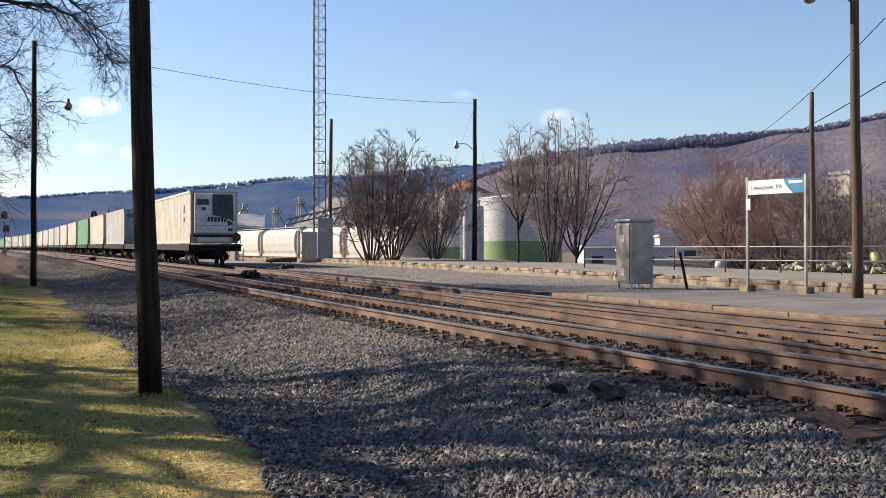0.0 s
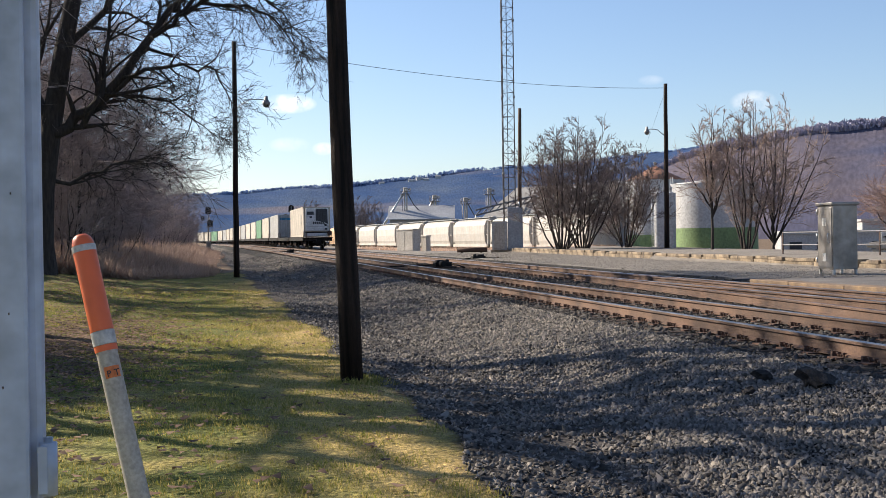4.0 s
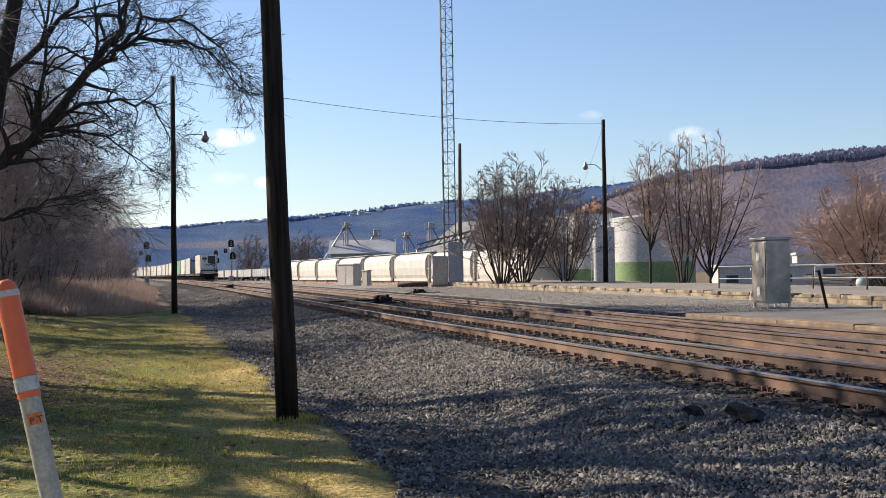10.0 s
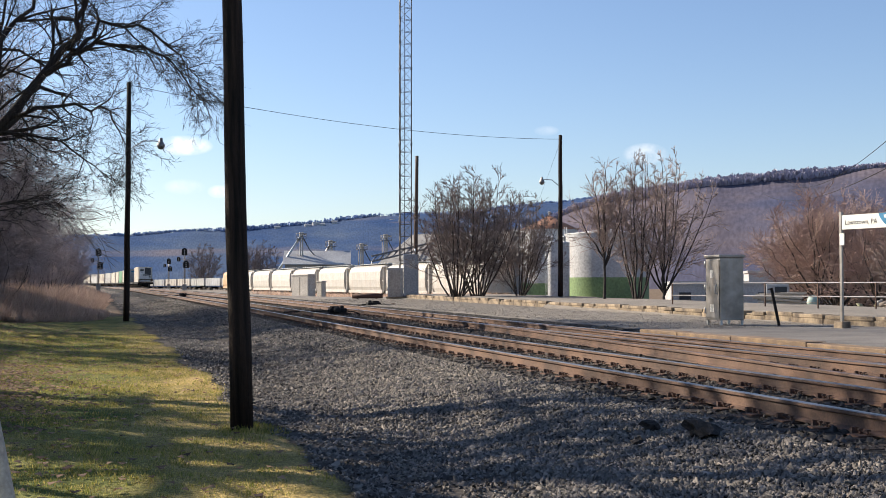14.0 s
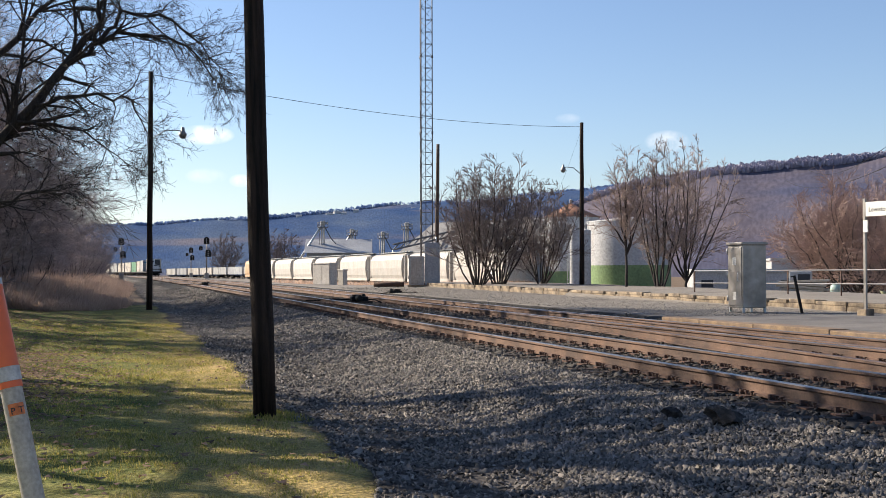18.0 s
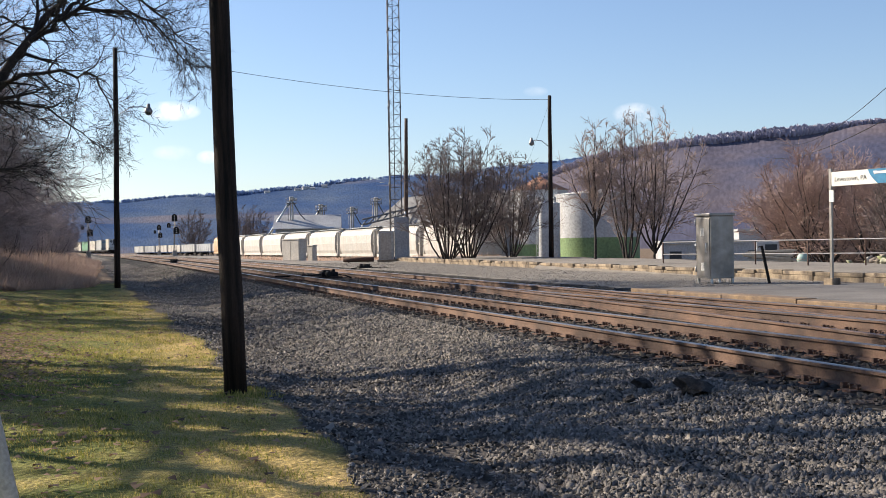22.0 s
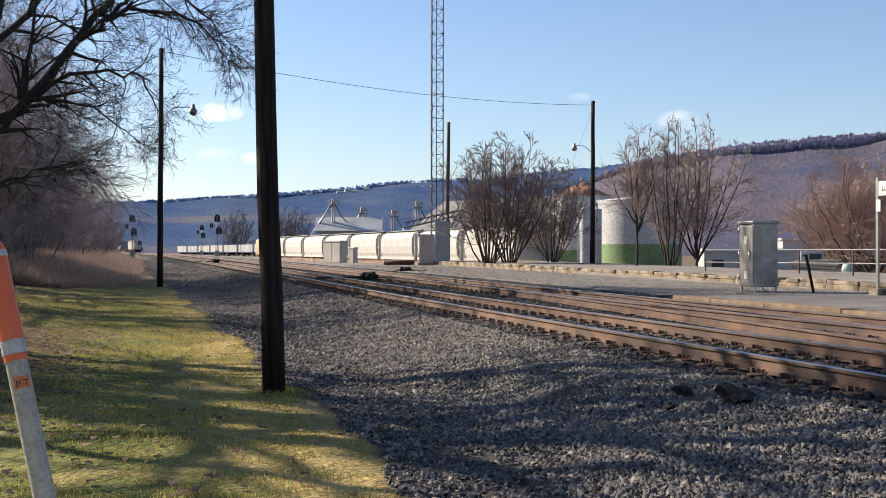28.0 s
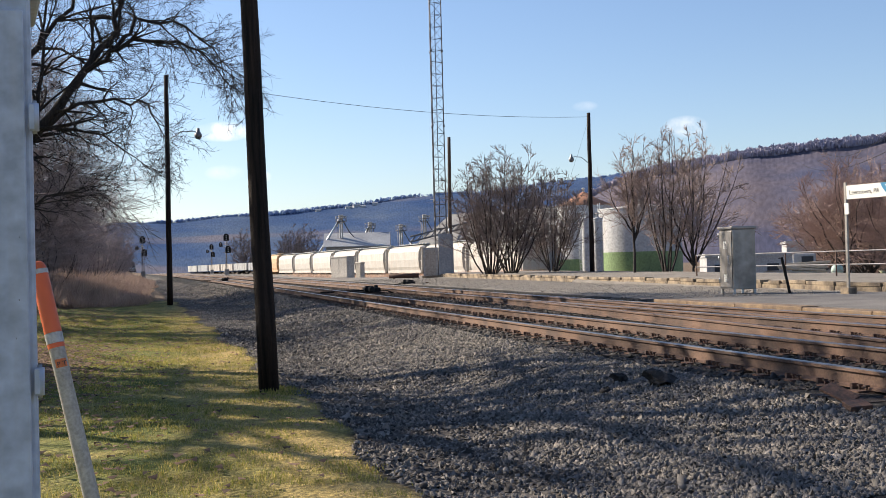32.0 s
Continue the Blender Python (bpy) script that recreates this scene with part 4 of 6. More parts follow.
def build_hill_woods():
    """Bare trees in a ragged belt along the crests."""
    rnd = random.Random(19)
    shape = np.array([(-0.03, 0, 0), (0.03, 0, 0), (-0.36, 0.1, 0.7), (-0.22, 0, 0.9), (0.0, 0.1, 1.0), (0.1, 0.1, 0.95), (0.24, -0.05, 0.9), (0.36, 0, 0.65), (0, 0.33, 0.8), (0, -0.33, 0.75), (-0.2, 0.2, 0.5), (0.2, -0.2, 0.55)])
    faces = [(0, 2, 3), (0, 4, 5), (1, 6, 7), (0, 8, 4), (1, 9, 5), (0, 10, 3), (1, 11, 6)]
    for name, face, mat, label, n, h0, h1, gap in (("hilltop_trees", NEAR_FACE, "crest", "bare trees along the crest of the hill, haze in their colour", 9000, 5, 10, 0),
                                                    ("ridge_trees", FAR_FACE, "far_crest", "bare trees along the far ridge, haze in their colour", 7000, 5, 11, 500)):
        rows, cols = 7, len(face) // 7 - 1
        places, sizes = [], []
        for _ in range(n):
            i = rnd.randint(gap if gap else 10, (cols - 1) if gap else 560)
            a, b, c = Vector(face[i * rows + 5]), Vector(face[i * rows + 6]), Vector(face[(i + 1) * rows + 5])
            p = a.lerp(b, rnd.uniform(0.35, 1.0)) + (c - a) * rnd.random()
            if rnd.random() > 0.6 + 0.7 * lump(i, 0, 14, 31):
                continue
            places.append((p.x, p.y, p.z - 1.5))
            sizes.append(rnd.uniform(h0, h1))
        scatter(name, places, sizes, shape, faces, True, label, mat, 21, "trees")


build_hill_woods()


def build_farmhouses():
    """White houses scattered along the far ridge."""
    rnd = random.Random(61)
    for yaw, down, w in ((-7.2, 0.985, 14), (-8.6, 0.98, 18), (-9.0, 0.985, 20), (-9.3, 0.975, 13), (-9.8, 0.98, 15), (-12.6, 0.96, 12)):
        i = round((85 - yaw) / 109 * 1400)
        x, y, z = FAR_CREST[i]
        h = thing("farmhouse", pose(x * down, y * down, z * (1 - (1 - down) * 2.6) - 3, 0, 0, rnd.uniform(-30, 30)), "small white farmhouse high on the far ridge", "house", "ridge houses")
        part("wall", Mesh().box(0, w, 0, 9, -6, 5), "tank_white", h)
        part("roof", Mesh().add([(-0.6, -0.6, 5), (w + 0.6, -0.6, 5), (w + 0.6, 9.6, 5), (-0.6, 9.6, 5), (-0.6, 4.5, 8), (w + 0.6, 4.5, 8)],
             [(0, 1, 5, 4), (2, 3, 4, 5), (1, 2, 5), (3, 0, 4), (3, 2, 1, 0)]), "roof_grey", h)


build_farmhouses()


def build_loose():
    """Dark lumps and a lost plate on the ballast slope."""
    rnd = random.Random(15)
    for x, y, s in ((4.85, 9.55, 0.16), (4.72, 10.3, 0.1), (4.4, 9.9, 0.07), (4.98, 9.95, 0.09)):
        b = bmesh.new()
        bmesh.ops.create_icosphere(b, subdivisions=2, radius=s)
        for v in b.verts:
            v.co *= 1 + 0.9 * noise.noise(v.co * 2.2 / s + Vector((x * 9, y, 0)))
            v.co.z *= 0.5
        me = bpy.data.meshes.new("dark_rock")
        b.to_mesh(me); b.free()
        me.materials.append(M["dark_rock"])
        ob = new("dark_rock", me)
        ob.matrix_basis = pose(x, y, ground(x, y) + s * 0.3, 0, 12, rnd.uniform(0, 360))
        tagged(ob, "dark jagged lump lying on the ballast slope", "rock", "dark lumps")
    p = new("loose_plate", Mesh().chamfered(-0.1, 0.1, -0.13, 0.13, 0, 0.02, 0.004).data("loose_plate", "plate"))
    p.matrix_basis = pose(5.34, 7.1, ground(5.34, 7.1) + 0.07, 24, -12, 30)
    tagged(p, "rusty steel tie plate lying on the ballast", "plate")


build_loose()


def build_rusty_plate():
    p = thing("rusty_plate", pose(5.2, 6.62, ground(5.2, 6.62) + 0.035, 9, -4, -12), "small rust-brown steel plate lying on the ballast", "plate")
    part("slab", Mesh().chamfered(-0.085, 0.085, -0.1, 0.1, -0.02, 0.025, 0.004), "plate", p)


build_rusty_plate()

# ---------------------------------------------------------------- poles and wires


def build_pole(x, y, h, r, label, lean=(0, 0), mat="creosote", lamp=None, z=None, name="utility_pole"):
    z = ground(x, y) if z is None else z
    p = thing(name, pose(x, y, z - 0.02, lean[0], lean[1], 0), label, "pole", "wooden poles")
    rnd = random.Random(int(x * 10))
    k = 9
    pts = [(0.012 * rnd.uniform(-1, 1), 0.012 * rnd.uniform(-1, 1), h * i / k) for i in range(k + 1)]
    m = Mesh().tube(pts, [r * (1 - 0.3 * i / k) for i in range(k + 1)], 18)
    part("shaft", m, mat, p)
    if lamp:
        lz, side, reach = lamp
        arm = Mesh().tube([(side[0] * r * 0.7, side[1] * r * 0.7, lz - 0.25), (side[0] * reach * 0.45, side[1] * reach * 0.45, lz + 0.1),
                           (side[0] * reach * 0.8, side[1] * reach * 0.8, lz + 0.13), (side[0] * reach, side[1] * reach, lz + 0.08)], 0.025, 8)
        a = part("lamp_arm", arm, "galv", p)
        head = Mesh().lathe([(0.03, 0.3), (0.07, 0.28), (0.08, 0.14), (0.1, 0.12), (0.16, 0.02), (0.17, -0.06), (0.12, -0.16), (0.05, -0.2)], 14,
                            pose(side[0] * reach, side[1] * reach, lz - 0.03))
        part("lamp_head", head, "alu", a, "grey street lamp head with a round refractor")
    return p


build_pole(1.29, 13.32, 9.5, 0.125, "dark creosoted wooden utility pole at the lawn's edge", (0, -1.6))
build_pole(0.38, 52.9, 10.15, 0.13, "dark wooden pole with a street lamp beside the track", (0, 0.2), lamp=(7.55, (1, 0), 1.35))
build_pole(26.75, 71.2, 10.15, 0.16, "tall wooden pole with a street lamp behind the concrete wall", (0, 0.2), "creosote", lamp=(7.2, (-0.98, -0.2), 1.35))
build_pole(20.2, 82.6, 9.8, 0.16, "weathered wooden pole beside a steel shed", (0, 0.8), "old_pole")
build_pole(17.68, 22.6, 8.2, 0.125, "brown wooden lamp pole on the platform", (0, -0.9), "old_pole", lamp=(6.95, (-0.79, 0.62), 0.95))
build_pole(29.4, 40.3, 7.1, 0.12, "brown wooden pole behind the railing", (0, -0.6), "old_pole")


def build_wire(name, a, b, sag, label, r=0.012):
    a, b = Vector(a), Vector(b)
    pts = [a.lerp(b, k / 24) - Vector((0, 0, sag * 4 * (k / 24) * (1 - k / 24))) for k in range(25)]
    tagged(part(name, Mesh().tube(pts, r, 5), "black_iron"), label, "wire")


build_wire("overhead_wire", (26.7, 71.2, 10.75), (0.4, 52.9, 10.1), 0.55, "thin sagging overhead wire between wooden poles", 0.012)
build_wire("overhead_wire", (26.7, 71.2, 10.4), (42, 130, 3.5), 1.0, "faint sloping overhead wire", 0.006)
build_wire("overhead_wire", (46, 56.5, 14.6), (128, 214, 22), 3.5, "long sagging power line climbing towards the hill", 0.03)
build_wire("overhead_wire", (37, 45.3, 9.2), (118, 205, 19), 2.5, "long sagging power line climbing towards the hill", 0.03)


def build_tower(x, y, h, w):
    z = ground(x, y)
    t = thing("lattice_mast", pose(x, y, z, 0, 0, 20), "tall slender galvanised three-legged lattice radio mast", "mast")
    legs = [(w / math.sqrt(3) * math.cos(radians(a)), w / math.sqrt(3) * math.sin(radians(a))) for a in (90, 210, 330)]
    for lx, ly in legs:
        part("leg", Mesh().tube([(lx, ly, 0), (lx, ly, h)], 0.045, 8), "mast_steel", t)
    n = int(h / 0.95)
    for k in range(3):
        a, b = legs[k], legs[(k + 1) % 3]
        m = Mesh()
        for i in range(n):
            z0, z1 = 0.95 * i, 0.95 * (i + 1)
            m.tube([(*a, z0), (*b, z0)], 0.02, 4)
            m.tube([(*a, z0), (*b, z1)] if i % 2 else [(*b, z0), (*a, z1)], 0.02, 4)
        tagged(part("bracing", m, "mast_steel", t), kind="stuff")
    part("feed_cable", Mesh().tube([(0.1, 0, 0), (0.1, 0, h)], 0.03, 6), "black_iron", t)
    for i in range(0, 7):
        for lx, ly in legs:
            part("flange", Mesh().tube([(lx, ly, 6 * i + 5.9), (lx, ly, 6 * i + 6.1)], 0.08, 8), "mast_steel", t)


build_tower(21.7, 92.5, 42, 1.05)

# ---------------------------------------------------------------- trees


def branchy(m, rnd, p, d, length, r, depth, spread, droop, kids, n=3, bend=0.22, thin=0.0085):
    """Tapered limbs that fork into twigs."""
    segs = 4 if depth > 3 else 3 if depth else 2
    pts, radii, dirs = [p], [r], []
    q, e = p.copy(), d.copy()
    for k in range(segs):
        e = (e + Vector((rnd.gauss(0, bend), rnd.gauss(0, bend), rnd.gauss(0, bend) + droop)) * 0.7).normalized()
        q = q + e * (length / segs)
        pts.append(q.copy()); dirs.append(e.copy())
        radii.append(r * (1 - 0.62 * (k + 1) / segs))
    if depth == 0:
        s = d.cross(Vector((0.3, 0.9, 0.2))).normalized() * r * 0.7
        m.add([p - s, p + s, pts[1] + s * 0.7, pts[1] - s * 0.7, pts[2]], [(0, 1, 2, 3), (3, 2, 4)])
        return
    m.tube(pts, radii, 7 if r > 0.12 else 5 if r > 0.04 else n, cap=False)
    for k in range(kids[depth] if isinstance(kids, dict) else kids):
        f = rnd.uniform(0.3, 1.0) if k else 1.0
        i = min(int(f * segs), segs - 1)
        base = pts[i].lerp(pts[i + 1], f * segs - i)
        axis = dirs[i]
        side = axis.cross(Vector((rnd.gauss(0, 1), rnd.gauss(0, 1), rnd.gauss(0, 1)))).normalized()
        a = radians(rnd.uniform(*spread)) * (0.5 if k == 0 else 1)
        nd = (axis * math.cos(a) + side * math.sin(a)).normalized()
        rr = r * (1 - 0.62 * f)
        branchy(m, rnd, base, nd, length * rnd.uniform(0.5, 0.8), max(rr * rnd.uniform(0.45, 0.75), thin), depth - 1, spread, droop, kids, n, bend, thin)


def tree_meshes(seed, h, r, depth=5, spread=(18, 50), droop=0.03, kids=4, stems=1, twig="twig", first=0.35, bend=0.22, limb=(0.3, 0.42), thin=0.0085):
    """Trunk and crown meshes of a bare tree."""
    rnd = random.Random(seed)
    trunk, crown = Mesh(), Mesh()
    for s in range(stems):
        a = rnd.uniform(0, 6.28)
        out = 0.0 if stems == 1 else rnd.uniform(0.1, 0.42)
        base = Vector((0, 0, -0.1)) if stems == 1 else Vector((math.cos(a), math.sin(a), 0)) * rnd.uniform(0.1, 0.7)
        d = Vector((math.cos(a) * out, math.sin(a) * out, 1)).normalized()
        hh = h * (rnd.uniform(0.75, 1) if stems > 1 else 1)
        pts, radii = [base], [r * 1.25]
        q, e = base.copy(), d.copy()
        for k in range(6):
            e = (e + Vector((rnd.gauss(0, 0.06), rnd.gauss(0, 0.06), 0.05))).normalized()
            q = q + e * hh * 0.62 / 6
            pts.append(q.copy())
            radii.append(r * (1 - 0.75 * (k + 1) / 6))
        trunk.tube(pts, radii, 10 if r > 0.1 else 6, cap=False)
        limbs = 9 if stems == 1 else 7
        for k in range(limbs):
            f = first + (1 - first) * k / (limbs - 1)
            i = min(int(f * 6), 5)
            b = pts[i].lerp(pts[i + 1], f * 6 - i)
            az = a + k * 2.4 + rnd.uniform(-0.4, 0.4)
            up = rnd.uniform(0.45, 1.0) + 0.8 * (k == limbs - 1)
            nd = Vector((math.cos(az), math.sin(az), up)).normalized()
            branchy(crown, rnd, b, nd, hh * rnd.uniform(*limb) * (1.1 - 0.35 * f), r * (1 - 0.75 * f) * 0.62, depth, spread, droop, kids, bend=bend, thin=thin)
    return trunk.data("trunk", "bark"), crown.data("crown", twig)


def tree(meshes, at, label, group="", name="bare_tree"):
    t = thing(name, at, label, "tree", group)
    part("trunk", meshes[0], "", t)
    part("crown", meshes[1], "", t)
    return t


def limb_tree(seed, trunk_pts, trunk_r, limbs, depth=4):
    """A big tree: a trunk, main limbs as (start, bends..., radius), and twigs along every limb."""
    rnd = random.Random(seed)
    trunk, crown = Mesh(), Mesh()
    n = len(trunk_pts)
    trunk.tube(trunk_pts, [trunk_r * (1.35 if k == 0 else 1 - 0.55 * k / (n - 1)) for k in range(n)], 12, cap=False)
    for pts, r, reach in limbs:
        pts = [Vector(p) for p in pts]
        fine = []
        for a, b in zip(pts, pts[1:]):
            for k in range(3):
                fine.append(a.lerp(b, k / 3) + Vector((rnd.gauss(0, 0.07), rnd.gauss(0, 0.07), rnd.gauss(0, 0.07))))
        fine.append(pts[-1])
        m = len(fine)
        crown.tube(fine, [r * (1 - 0.8 * k / (m - 1)) for k in range(m)], 8, cap=False)
        for k in range(2, m):
            for _ in range(1 + k % 2 if k < m - 1 else 3):
                d = (fine[k] - fine[k - 1]).normalized()
                side = d.cross(Vector((rnd.gauss(0, 1), rnd.gauss(0, 1), rnd.gauss(0, 1)))).normalized()
                a = radians(rnd.uniform(25, 60)) * (0.5 if k == m - 1 else 1)
                rr = r * (1 - 0.8 * k / (m - 1)) * 0.5 + 0.012
                branchy(crown, rnd, fine[k], d * math.cos(a) + side * math.sin(a), 1.75 * reach * rnd.uniform(0.7, 1.3), rr, depth, (22, 62), -0.03, {3: 5, 2: 4, 1: 4}, bend=0.28)
    return trunk.data("trunk", "bark"), crown.data("crown", "bark")


def vase_meshes(seed, h, r, stems, lean, twig, kids=(7, 4, 3), length=0.3):
    """A multi-stemmed shrub tree: long straight stems that fan out, each feathered with upright twigs."""
    rnd = random.Random(seed)
    stem, crown = Mesh(), Mesh()

    def spray(p, d, ln, rr, level):
        q = p + d * ln * 0.55
        e = (d + Vector((rnd.gauss(0, 0.07), rnd.gauss(0, 0.07), 0.12))).normalized()
        if level == 0:
            s = d.cross(Vector((0.3, 0.9, 0.2))).normalized() * rr
            crown.add([p - s, p + s, q + s * 0.6, q - s * 0.6, q + e * ln * 0.45], [(0, 1, 2, 3), (3, 2, 4)])
        else:
            crown.tube([p, q, q + e * ln * 0.45], [rr, rr * 0.75, rr * 0.4], 3, cap=False)
        if level:
            for k in range(kids[3 - level] if level < 3 else kids[0]):
                f = rnd.uniform(0.2, 0.95)
                b = p.lerp(q, f / 0.55) if f < 0.55 else q + e * ln * (f - 0.55)
                side = d.cross(Vector((rnd.gauss(0, 1), rnd.gauss(0, 1), rnd.gauss(0, 1)))).normalized()
                a = radians(rnd.uniform(16, 42))
                nd = (d * math.cos(a) + side * math.sin(a) + Vector((0, 0, 0.15))).normalized()
                spray(b, nd, ln * rnd.uniform(0.42, 0.7), max(rr * 0.55, 0.008), level - 1)
    for s in range(stems):
        a = rnd.uniform(0, 6.28)
        out = lean * rnd.uniform(0.15, 1.0)
        base = Vector((math.cos(a), math.sin(a), 0)) * rnd.uniform(0.0, 0.55)
        hh = h * rnd.uniform(0.72, 1.0) * (1 - 0.12 * out / lean)
        d = Vector((math.cos(a) * out, math.sin(a) * out, 1)).normalized()
        pts, q, e = [base], base.copy(), d.copy()
        for k in range(6):
            e = (e + Vector((rnd.gauss(0, 0.05), rnd.gauss(0, 0.05), 0.035))).normalized()
            q = q + e * hh / 6
            pts.append(q.copy())
        stem.tube(pts, [r * (1 - 0.85 * k / 6) for k in range(7)], 5, cap=False)
        for k in range(14):
            f = rnd.uniform(1.2, 5.95)
            i = int(f)
            b = pts[i].lerp(pts[i + 1], f - i)
            ax = (pts[i + 1] - pts[i]).normalized()
            side = ax.cross(Vector((rnd.gauss(0, 1), rnd.gauss(0, 1), rnd.gauss(0, 1)))).normalized()
            an = radians(rnd.uniform(20, 48))
            spray(b, (ax * math.cos(an) + side * math.sin(an)).normalized(), hh * length * rnd.uniform(0.6, 1.1) * (1.15 - 0.1 * f), r * 0.38, 2)
    return stem.data("trunk", "bark"), crown.data("crown", twig)


OAK = limb_tree(11, [(0, 0, -0.2), (0.05, 0, 1.2), (0.15, 0, 3.0), (0.5, 0, 5.4), (0.9, 0.2, 8.0), (1.5, 0.3, 11.0), (1.9, 0.3, 14)], 0.5, (
    ([(0.4, 0, 4.8), (1.4, -0.2, 5.6), (2.4, -0.3, 6.3), (4.0, -0.4, 8.4), (5.0, -0.3, 9.9), (5.6, 0, 11.6), (6.2, 0.4, 13.2)], 0.24, 1.0),
    ([(4.2, -0.4, 8.5), (5.0, -0.6, 9.2), (5.8, -0.7, 9.6), (7.5, -0.8, 9.5), (8.4, -0.7, 9.0), (9.3, -0.5, 8.0)], 0.1, 0.6),
    ([(5.2, -0.6, 9.3), (5.9, -0.3, 10.4), (7.3, -0.2, 10.4), (8.3, 0, 9.8), (9.4, 0.1, 8.7)], 0.085, 0.65),
    ([(2.6, -0.3, 6.5), (3.8, -0.8, 7.3), (5.2, -1.1, 7.4), (6.2, -1.2, 7.2), (6.8, -1.2, 6.1)], 0.09, 0.55),
    ([(2.4, -0.3, 6.3), (3.6, 0.2, 6.4), (5.0, 0.4, 6.0), (6.0, 0.6, 5.2)], 0.07, 0.5),
    ([(0.5, 0, 5.6), (-0.6, 0.6, 7.4), (-1.4, 1.0, 9.6), (-1.6, 1.3, 12.4)], 0.2, 2.0),
    ([(0.9, 0.2, 8.2), (2.2, 0.8, 9.4), (3.4, 1.2, 11.2), (4.2, 1.5, 13.4)], 0.15, 1.6),
    ([(0.1, 0, 3.4), (-1.6, -0.6, 4.4), (-3.2, -1.0, 5.8), (-4.6, -1.2, 7.8)], 0.18, 2.0),
    ([(0.2, 0, 3.2), (1.4, 0.4, 3.4), (2.5, 0.5, 3.9), (3.4, 0.5, 4.1)], 0.09, 0.7),
    ([(1.5, 0.3, 11), (2.4, -0.6, 12.6), (3.0, -1.0, 14.4)], 0.12, 1.8),
    ([(1.6, -0.3, 5.25), (2.4, -0.6, 7.0), (2.6, -0.8, 9.0), (3.1, -0.9, 10.8)], 0.12, 1.2),
), 3)


def fan_meshes(seed, h, spread, stems, r, twig, fork=0.0, low=0.28, kids=(11, 6, 4), thin=0.0065, flat=0.3, side=0.24):
    """A bare tree whose stems fan out to a rounded crown: side branches, twigs and end twigs fill it evenly."""
    rnd = random.Random(seed)
    trunk, crown = Mesh(), Mesh()

    def off(axis, lo, hi, lift):
        v = axis.cross(Vector((rnd.gauss(0, 1), rnd.gauss(0, 1), rnd.gauss(0, 1)))).normalized()
        a = radians(rnd.uniform(lo, hi))
        return (axis * math.cos(a) + v * math.sin(a) + Vector((0, 0, lift))).normalized()

    def shoot(p, d, ln, rr, level):
        q = p + d * ln * 0.5
        e = (d + Vector((rnd.gauss(0, 0.12), rnd.gauss(0, 0.12), 0.06 + rnd.gauss(0, 0.1)))).normalized()
        t = q + e * ln * 0.5
        if level == 0:
            w = d.cross(Vector((0.3, 0.9, 0.2))).normalized() * thin
            crown.add([p - w, p + w, q + w * 0.75, q - w * 0.75, t], [(0, 1, 2, 3), (3, 2, 4)])
            return
        crown.tube([p, q, t], [rr, rr * 0.7, rr * 0.35], 3, cap=False)
        for k in range(kids[1] if level == 2 else kids[2]):
            f = rnd.uniform(0.15, 1.0)
            b = p.lerp(q, f * 2) if f < 0.5 else q.lerp(t, f * 2 - 1)
            shoot(b, off(d if f < 0.5 else e, 20, 50, 0.06), ln * rnd.uniform(0.4, 0.7), max(rr * 0.55, thin * 1.25), level - 1)
    for s in range(stems):
        az = 2 * math.pi * (s + rnd.uniform(-0.35, 0.35)) / stems * 1.0
        rho = spread * math.sqrt((s * 0.618 + 0.15) % 1.0)
        top = h * (1 - flat * (rho / spread) ** 2) * rnd.uniform(0.86, 1.0)
        out = Vector((math.cos(az), math.sin(az), 0))
        base = Vector((0, 0, h * fork * rnd.uniform(0.7, 1.1))) if fork else out * rnd.uniform(0.05, 0.18) * spread
        ctrl = base + out * rho * 0.72 + Vector((0, 0, (top - base.z) * 0.5))
        end = out * rho + Vector((0, 0, top))
        n = 8
        pts = []
        for k in range(n + 1):
            t = k / n
            p = base * (1 - t) ** 2 + ctrl * 2 * t * (1 - t) + end * t * t
            pts.append(p + (Vector((rnd.gauss(0, 0.05), rnd.gauss(0, 0.05), 0)) if 0 < k else Vector()))
        trunk.tube(pts, [r * (1 - 0.88 * k / n) for k in range(n + 1)], 5, cap=False)
        for k in range(kids[0]):
            t = low + (0.97 - low) * (k + rnd.random()) / kids[0]
            i = min(int(t * n), n - 1)
            b = pts[i].lerp(pts[i + 1], t * n - i)
            ax = (pts[i + 1] - pts[i]).normalized()
            shoot(b, off(ax, 26, 62, 0.06), h * side * rnd.uniform(0.6, 1.1) * (1.28 - 0.95 * t), max(r * (1 - 0.8 * t) * 0.45, thin * 1.7), 2)
    if fork:
        trunk.tube([(0, 0, -0.1), (0.04, 0.02, h * fork * 0.5), (0, 0, h * fork * 1.1)], [r * 1.5, r * 1.25, r], 7, cap=False)
    return trunk.data("trunk", "bark"), crown.data("crown", twig)


WOOD = [tree_meshes(21 + k, 12, 0.2, 4, (18, 50), 0.0, 4, first=0.1, bend=0.24, twig="twig_wood", limb=(0.22, 0.32), thin=0.0115) for k in range(3)]
SPARSE = [tree_meshes(31 + k, 14, 0.36, 2, (18, 46), 0.02, 3, first=0.3, twig="twig_wood") for k in range(2)]
TALL = [tree_meshes(36 + k, 17, 0.4, 3, (18, 46), 0.0, 5, first=0.6) for k in range(2)]
SHRUB = [fan_meshes(41 + k, 8.5, 3.1, 15, 0.055, "twig_dark", 0.0, 0.14, (14, 6, 4), 0.0125, 0.34, 0.21) for k in range(2)]
